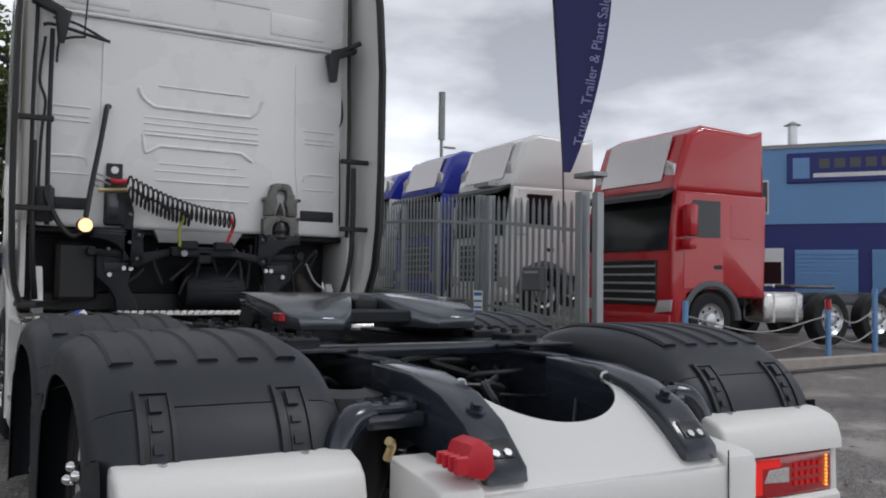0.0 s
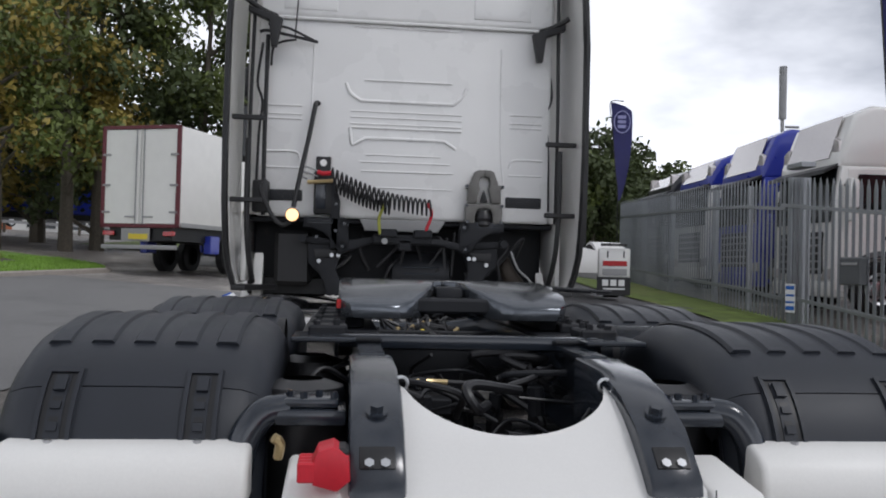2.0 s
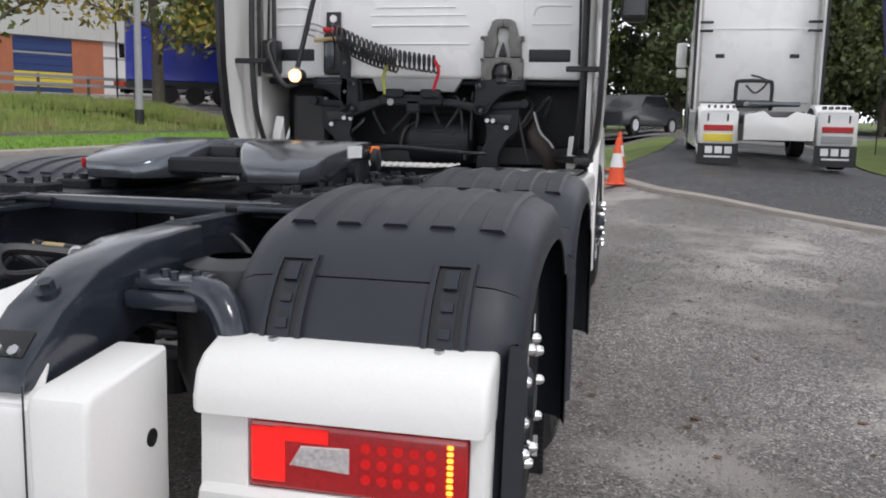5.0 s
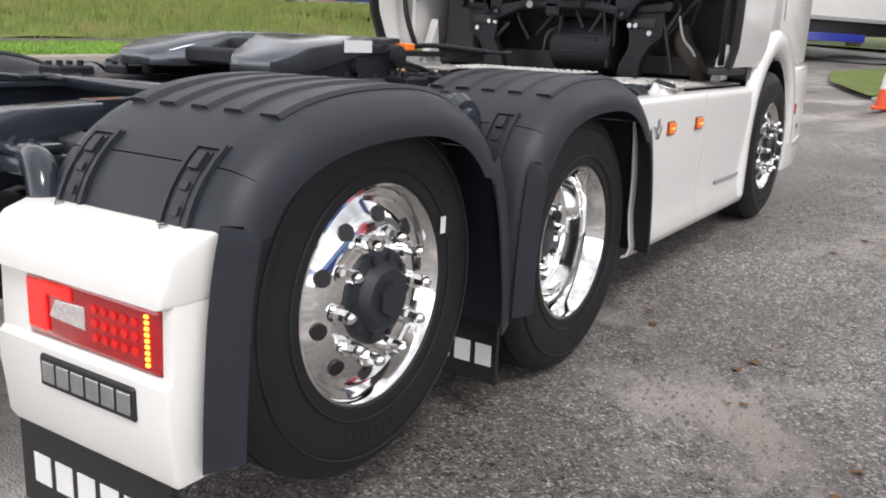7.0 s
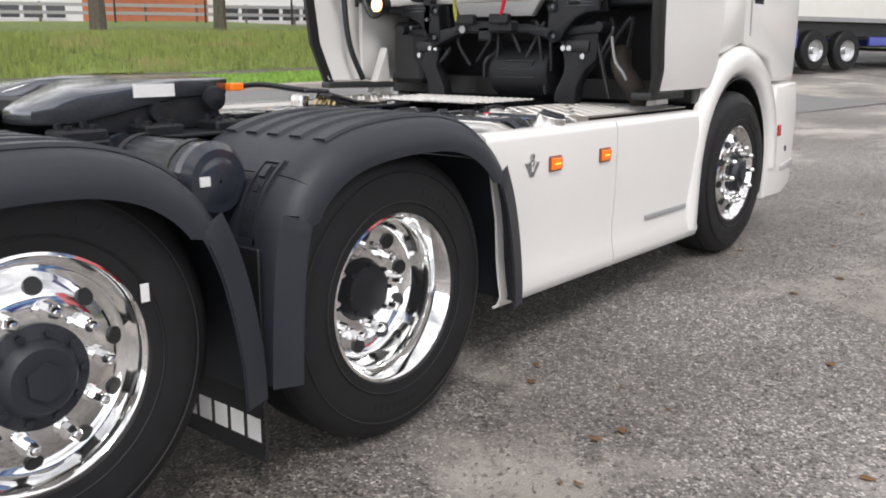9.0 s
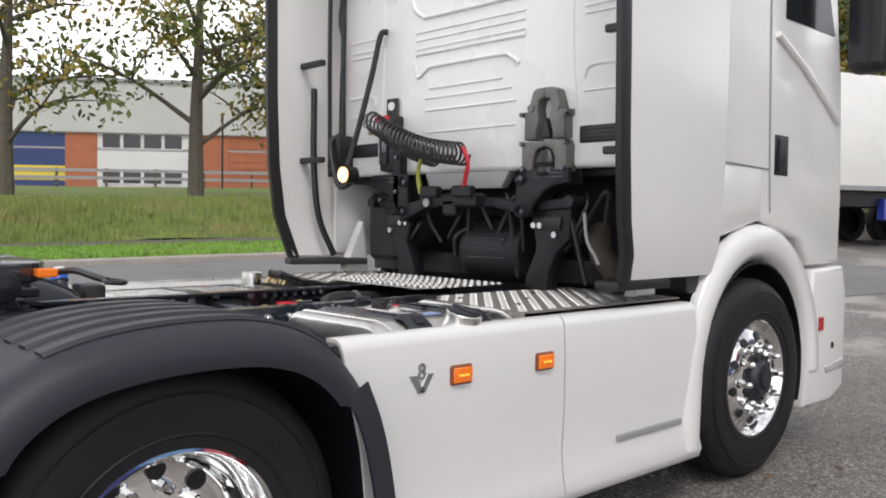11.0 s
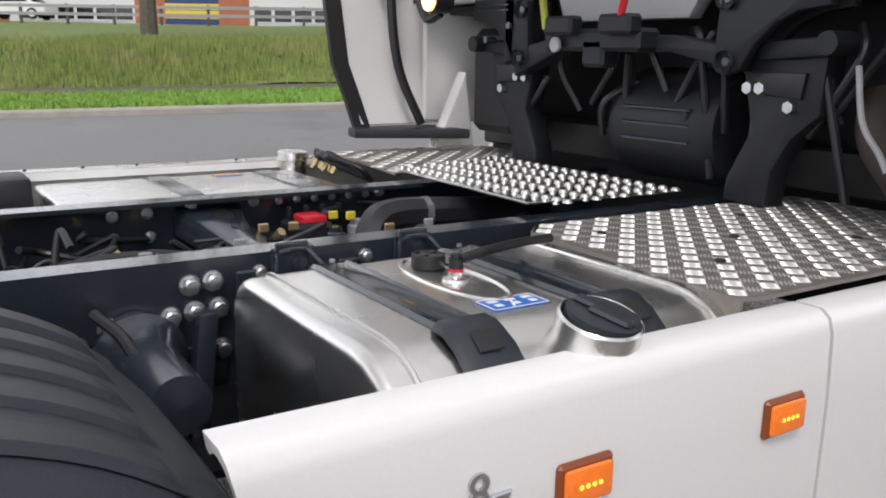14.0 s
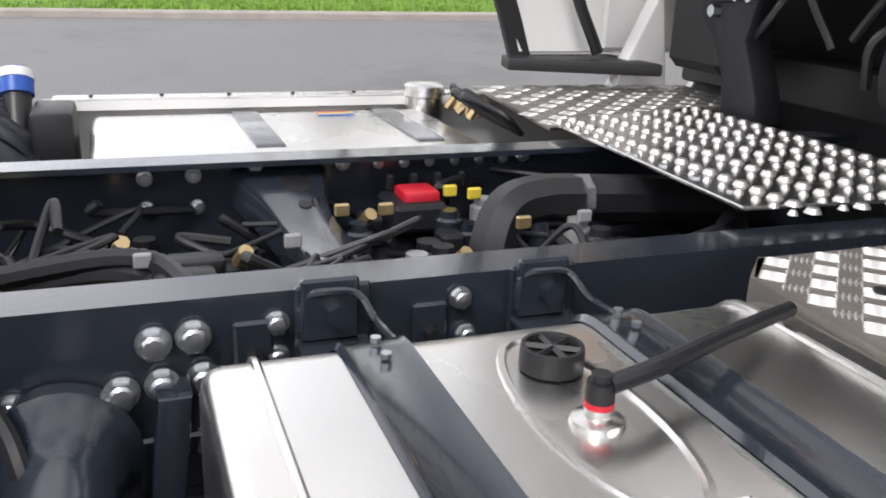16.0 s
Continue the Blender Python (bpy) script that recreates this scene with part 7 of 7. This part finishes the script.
# ---- second white lorry on the gravel ----
t2 = tractor("tractor_lorry", "white tractor lorry with white mudguards seen from behind", 3.75, 16.6, 0.80, 0, WHITE, chassis=False, height=3.75)
t2.matrix_world = pose(3.75, 16.6, 0.80, 1.5, 0, 0)
part("back_wall", box(B(), (-1.1, -0.05, 1.15), (1.1, 0.02, 3.62), 0.03, 2), CABWHITE, t2)
part("back_line", box(B(), (-1.1, -0.065, 2.62), (1.1, -0.05, 2.65)), CABWHITE, t2)
for s in (1, -1):
    part("side_fairing", box(B(), (s * 1.16, -0.38, 1.0), (s * 1.24, 0.1, 3.72), 0.02), WHITE, t2)
    part("rubber_edge", box(B(), (s * 1.20, -0.42, 1.0), (s * 1.26, -0.37, 3.72), 0.01), BLACK, t2)
    part("wall_vent", box(B(), (s * 0.72 - 0.09, -0.065, 2.05), (s * 0.72 + 0.09, -0.05, 2.13), 0.01), BLACK, t2)
    for z in (2.55, 2.72):
        part("bracket", box(B(), (s * 0.9, -0.3, z), (s * 1.22, -0.22, z + 0.05), 0.01), BLACK, t2)
    g = part("mudguard", B(), WHITE, t2, "white quarter mudguard")
    rows = [[(s * xx, -2.87 - 0.62 * math.cos(radians(a)), 0.5 + 0.60 * math.sin(radians(a)) + dz) for xx, dz in ((0.62, -0.05), (0.64, 0), (1.22, 0), (1.26, -0.04), (1.265, -0.1))] for a in range(0, 181, 12)]
    part("guard_skin", thicken(sheet(B(), rows), 0.01), WHITE, g)
    part("rear_face", box(B(), (s * 0.62, -3.55, 0.42), (s * 1.25, -3.47, 0.98), 0.03, 2), WHITE, g)
    for k in range(5):
        part("guard_slot", box(B(), (s * (0.70 + k * 0.1), -3.39, 1.02), (s * (0.725 + k * 0.1), -3.67, 1.07)), BLACK, g)
    for k in (0.78, 1.1):
        part("guard_slot", box(B(), (s * k, -3.555, 0.80), (s * (k + 0.03), -3.54, 0.93), 0.005), BLACK, g)
    part("rear_lamp", box(B(), (s * 0.70, -3.565, 0.64), (s * 1.18, -3.54, 0.74), 0.01), LENS_RED, g)
    part("plate", box(B(), (s * 0.70, -3.565, 0.46), (s * 1.18, -3.54, 0.59), 0.005), YELLOW if s < 0 else M_GREY, g)
    fl = part("mud_flap", box(B(), (s * 0.60, -3.55, 0.08), (s * 1.26, -3.53, 0.42)), BLACK, t2)
    for k in range(3):
        part("printed_bar", box(B(), (s * (0.70 + k * 0.16), -3.557, 0.26), (s * (0.82 + k * 0.16), -3.55, 0.38), 0.004), DECAL, fl)
    part("printed_bar", box(B(), (s * 0.72, -3.557, 0.19), (s * 1.15, -3.55, 0.22)), DECAL, fl)
    far_wheel(t2, s * 1.22, -2.87)
    part("frame_rail", box(B(), (s * 0.33, -3.6, 0.75), (s * 0.41, 0.3, 0.98), 0.01), CHASSIS, t2)
    part("side_skirt", box(B(), (s * 1.18, -2.0, 0.3), (s * 1.23, 0.6, 0.95), 0.01), WHITE, t2)
part("rear_panel", prism(B(), [(-0.55, 0.5), (-0.55, 0.92), (-0.25, 0.98), (-0.12, 0.88), (0.12, 0.88), (0.25, 0.98), (0.55, 0.92), (0.55, 0.5)], "y", -3.75, -3.65, 0.02), WHITE, t2)
part("coupling", prism(B(), [(-0.42, -3.0), (0.42, -3.0), (0.42, -2.2), (0.2, -2.0), (-0.2, -2.0), (-0.42, -2.2)], "z", 1.06, 1.14, 0.02), FIFTH, t2)
bm = B()
box(bm, (-0.45, -0.5, 1.05), (0.35, -0.15, 1.2), 0.03)
tube(bm, [(-0.38, -0.3, 1.0), (-0.38, -0.3, 1.5), (-0.3, -0.3, 1.58), (0.2, -0.3, 1.58), (0.3, -0.3, 1.5), (0.3, -0.3, 1.0)], 0.04, 8)
part("equipment_rack", bm, BLACK, t2)
part("gantry_lines", tube(B(), [(-0.2, -0.3, 1.5), (0.0, -0.25, 1.35), (0.2, -0.3, 1.55), (0.1, -0.2, 1.65), (-0.1, -0.25, 1.7)], 0.02, 6), HOSE, t2)

# ---- palisade fence ----
FENCE = [(7.05, 11.0), (7.02, 12.6), (7.1, 14.3), (7.35, 17.3), (7.75, 20.4), (8.1, 23.2)]
fence = thing("palisade_fence", "galvanised steel palisade fence with pointed pales", "fence", (0, 0, 0))
pale = B()
prism(pale, [(-0.034, 0.0), (-0.034, 2.30), (-0.012, 2.40), (0.0, 2.44), (0.012, 2.40), (0.034, 2.30), (0.034, 0.0)], "y", -0.004, 0.004)
prism(pale, [(-0.008, 0.0), (-0.008, 2.34), (0.008, 2.34), (0.008, 0.0)], "y", -0.016, -0.004)
pale_me = finish("pale", pale, GALV)
post_me = finish("fence_post", box(B(), (-0.05, 0.02, -0.3), (0.05, 0.12, 2.4), 0.006), GALV)


def palisade(parent, x0, y0, x1, y1, lift, rail):
    """A run of pales on two rails between two places."""
    L = math.hypot(x1 - x0, y1 - y0)
    ang = math.degrees(math.atan2(y1 - y0, x1 - x0))
    n = int(L / 0.145)
    for k in range(n):
        u = (k + 0.5) / n
        x, y = x0 + (x1 - x0) * u, y0 + (y1 - y0) * u
        o = new("pale", pale_me)
        o.parent = parent
        o.matrix_local = pose(x, y, rise(x, y) + lift, 0, 0, ang + 180)
    tilt = math.degrees(math.atan2(rise(x1, y1) - rise(x0, y0), L))
    for z in (0.40, 1.95):
        r = part(rail, box(B(), (-L / 2, 0.005, -0.03), (L / 2, 0.045, 0.03), 0.004), GALV, parent)
        r.matrix_local = pose((x0 + x1) / 2 + 0.03, (y0 + y1) / 2, (rise(x0, y0) + rise(x1, y1)) / 2 + lift + z, 0, -tilt, ang)
    return ang


for (x0, y0), (x1, y1) in zip(FENCE, FENCE[1:]):
    ang = palisade(fence, x0, y0, x1, y1, 0.06, "fence_rail")
    o = new("fence_post", post_me)
    o.parent = fence
    o.matrix_local = pose(x0 + 0.08, y0, rise(x0, y0), 0, 0, ang + 180)

gate = thing("sliding_gate", "galvanised sliding palisade gate between square posts", "gate", (0, 0, 0))
for x, y, w, high in ((7.50, 8.35, 0.09, 2.72), (7.58, 8.05, 0.07, 2.72), (7.12, 10.9, 0.08, 2.55), (7.16, 10.62, 0.07, 2.55)):
    part("gate_post", box(B(), (x - w, y - w, -0.2), (x + w, y + w, rise(x, y) + high), 0.01), GALV, gate)
part("post_head", box(B(), (7.40, 7.95, 3.02), (7.70, 8.47, 3.10), 0.01), GALV, gate)
part("post_head", box(B(), (7.02, 10.5, 3.06), (7.28, 11.0, 3.15), 0.01), GALV, gate)
palisade(gate, 7.42, 8.45, 7.0, 11.1, 0.12, "gate_rail")
nt = part("notice", box(B(), (-0.10, -0.012, 0), (0.10, 0.0, 0.48), 0.003), DECAL, gate, "blue and white notice on the gate")
nt.matrix_local = pose(7.0, 10.75, rise(7.0, 10.75) + 0.28, 0, 0, -68)
for k, high in enumerate((0.10, 0.05, 0.05, 0.09)):
    o = part("printed_bar", box(B(), (-0.085, -0.016, 0), (0.085, -0.0125, high * 0.7)), DECAL_BLUE, nt)
    o.location = (0, 0, 0.04 + k * 0.115)
lb = part("letter_box", box(B(), (-0.22, -0.16, 0), (0.22, 0.0, 0.42), 0.02), M_DARKGREY, gate, "dark grey steel letter box")
lb.matrix_local = pose(7.25, 9.25, rise(7.25, 9.25) + 0.95, 0, 0, -80)
part("letter_flap", box(B(), (-0.16, -0.175, 0.30), (0.16, -0.158, 0.34), 0.004), M_GREY, lb)

# ---- feather flags ----
def feather(x, y, z, h, w, turn, lean, label, drop=1.2):
    f = thing("feather_flag", label, "flag", (x, y, z), turn)
    rows = []
    for k in range(25):
        u = k / 24
        width = w * (math.sin(math.pi * min(1, u * 0.5 + 0.02)) ** 0.8) * (1.0 if u < 0.9 else 1 - ((u - 0.9) / 0.1) ** 2 * 0.85)
        a = lean * u
        rows.append([(a + width * v - 0.02, 0.03 * math.sin(3 * u + 2 * v), h * u) for v in (0, 0.25, 0.5, 0.75, 1.0)])
    part("cloth", thicken(sheet(B(), rows), 0.004), FLAG, f, "navy printed flag cloth")
    pole = [(lean * u - 0.03, 0, h * u) for u in (0, 0.25, 0.5, 0.75, 1.0)]
    part("pole", tube(B(), [(-0.02, 0, -drop)] + pole + [(lean + w * 0.6, 0, h * 1.015)], 0.014, 8), BLACK, f)
    cx, cz = lean * 0.82 + w * 0.45, h * 0.80
    ring = [(cx + 0.22 * math.cos(a), -0.03, cz + 0.30 * math.sin(a)) for a in [k * math.pi / 12 for k in range(25)]]
    part("printed_ring", tube(B(), ring, 0.018, 6, 1), LILAC, f)
    bm = B()
    for k in range(3):
        box(bm, (cx - 0.12, -0.035, cz - 0.17 + k * 0.13), (cx + 0.10, -0.028, cz - 0.08 + k * 0.13))
    part("printed_bars", bm, LILAC, f)
    return f


f1 = feather(7.40, 8.7, 3.15, 4.3, 1.05, -40, -0.28, "navy feather flag tied to the gate, with lilac print")
lettering("Truck, Trailer & Plant Sales", 0.24, pose(0.46, -0.06, 1.75, 90, -80, 0), LILAC, f1, "printed_words")
feather(7.0, 20.0, 3.2, 2.7, 0.56, -10, -0.25, "navy feather flag on a tall pole on the lawn", 3.1)

# ---- mast and far lamp ----
ms = thing("flue_mast", "tall pale steel mast behind the parked lorries", "mast", (14.3, 24.9, 0.0))
part("mast", cyl(B(), (0, 0, 0), (0, 0, 6.8), 0.07, 12, 0.06), M_GREY, ms)
part("mast_head", cyl(B(), (0, 0, 6.6), (0, 0, 8.4), 0.13, 14), M_GREY, ms)
part("camera_arm", box(B(), (0.1, -0.05, 6.3), (0.6, 0.05, 6.38), 0.02), M_GREY, ms)

# ---- blue workshop ----
wk = thing("workshop", "two-tone blue clad workshop with shuttered windows", "building", (21.0, 11.6, 0.0), -55)
part("upper_wall", box(B(), (-3.4, 0, 3.1), (20, 12, 5.35)), WALL_BLUE, wk)
part("lower_wall", box(B(), (-3.4, 0.05, -0.2), (20, 12, 3.1)), WALL_NAVY, wk)
part("parapet", box(B(), (-3.45, -0.04, 5.3), (20.1, 12, 5.42)), M_GREY, wk)
sg = part("sign_board", box(B(), (-2.6, -0.1, 4.28), (6.0, -0.01, 5.15), 0.02), WALL_NAVY, wk, "blue company sign board")
part("sign_stripe", box(B(), (-1.9, -0.115, 4.42), (5.8, -0.1, 4.54)), DECAL, sg)
part("sign_shape", box(B(), (-2.45, -0.115, 4.4), (-2.0, -0.1, 5.0), 0.005), WALL_BLUE, sg)
bm = B()
for k in range(12):
    box(bm, (-1.75 + k * 0.40, -0.115, 4.68), (-1.75 + k * 0.40 + 0.28, -0.1, 4.95))
part("sign_bars", bm, M_DARKGREY, sg)
for x0 in (-2.4, -0.4, 1.9):
    s = part("window_shutter", box(B(), (x0, -0.04, 1.1), (x0 + 1.65, 0.04, 2.35), 0.01), WALL_BLUE, wk)
    for k in range(10):
        part("shutter_slat", box(B(), (x0 + 0.05, -0.07, 1.18 + k * 0.115), (x0 + 1.6, -0.03, 1.24 + k * 0.115)), WALL_BLUE, s)
w = part("side_window", box(B(), (-3.38, -0.05, 1.3), (-2.7, 0.02, 2.4)), DECAL, wk)
part("pane", box(B(), (-3.3, -0.06, 1.36), (-2.76, -0.045, 2.0)), GLASS, w)
w = part("side_window", box(B(), (-3.38, -0.05, 3.4), (-3.1, 0.02, 4.4)), DECAL, wk)
part("pane", box(B(), (-3.34, -0.06, 3.46), (-3.14, -0.045, 4.34)), GLASS, w)
bm = cyl(B(), (-2.6, 3, 5.3), (-2.6, 3, 6.5), 0.16, 14)
cyl(bm, (-2.6, 3, 6.5), (-2.6, 3, 6.62), 0.28, 14, 0.05)
part("flue", bm, STEEL, wk)
bm = box(B(), (2.0, 2, 5.7), (2.3, 2.3, 5.85), 0.02)
cyl(bm, (2.3, 2.2, 5.3), (2.3, 2.2, 5.8), 0.03, 6)
box(bm, (2.5, 2, 5.7), (2.8, 2.3, 5.85), 0.02)
part("floodlight", bm, BLACK, wk)
parked_car(17.4, 7.8, 160, STEEL, "silver parked car outside the workshop")

# blue posts with a rope
for i, (x, y, h, m) in enumerate(((9.2, 7.7, 1.0, WALL_BLUE), (12.0, 7.0, 1.05, TRUCK_RED), (13.2, 6.9, 1.25, WALL_BLUE))):
    p = thing("rope_post", "painted timber post with a rope tied on", "post", (x, y, 0), group="rope posts")
    part("shaft", cyl(B(), (0, 0, -0.1), (0, 0, h), 0.05, 10), WALL_BLUE, p)
    part("post_top", cyl(B(), (0, 0, h - 0.18), (0, 0, h + 0.005), 0.054, 10), m, p)
for za in (0.75, 0.4):
    rp = part("rope", tube(B(), [(9.2, 7.7, za), (10.6, 7.3, za - 0.28), (12.0, 7.0, za), (12.6, 6.93, za - 0.12), (13.2, 6.9, za + 0.1)], 0.014, 6), M_GREY, None)
    tagged(rp, "pale rope hanging between the posts", "rope")
rows = []
for d, z in ((0, -0.05), (0, 0.09), (0.03, 0.11), (0.14, 0.11), (0.14, -0.05)):
    rows.append([(x, 6.2 + 0.06 * (x - 9) + d, z) for x in (8.6, 10, 12, 14, 16, 22)])
tagged(part("kerb", sheet(B(), rows), KERB, None), "low kerb before the rope posts", "kerb", kind="structure")

# ---- traffic cones ----
def cone(x, y, turn):
    c = thing("traffic_cone", "orange traffic cone with a white sleeve", "cone", (x, y, rise(x, y) + 0.02), turn, "traffic cones")
    part("base", box(B(), (-0.19, -0.19, 0), (0.19, 0.19, 0.04), 0.015), CONE, c)
    part("cone_body", lathe(B(), [(0.04, 0.145), (0.30, 0.10), (0.72, 0.032), (0.75, 0.025), (0.75, 0.001)], (0, 0, 0), 24, "z"), CONE, c)
    part("sleeve", lathe(B(), [(0.28, 0.1055), (0.50, 0.0705)], (0, 0, 0), 24, "z"), DECAL, c)


cone(1.19, 11.75, 10)
cone(1.15, 14.4, 40)
parked_car(1.2, 30.0, 60, TRUCK_GREY, "dark grey car passing beyond the gravel")
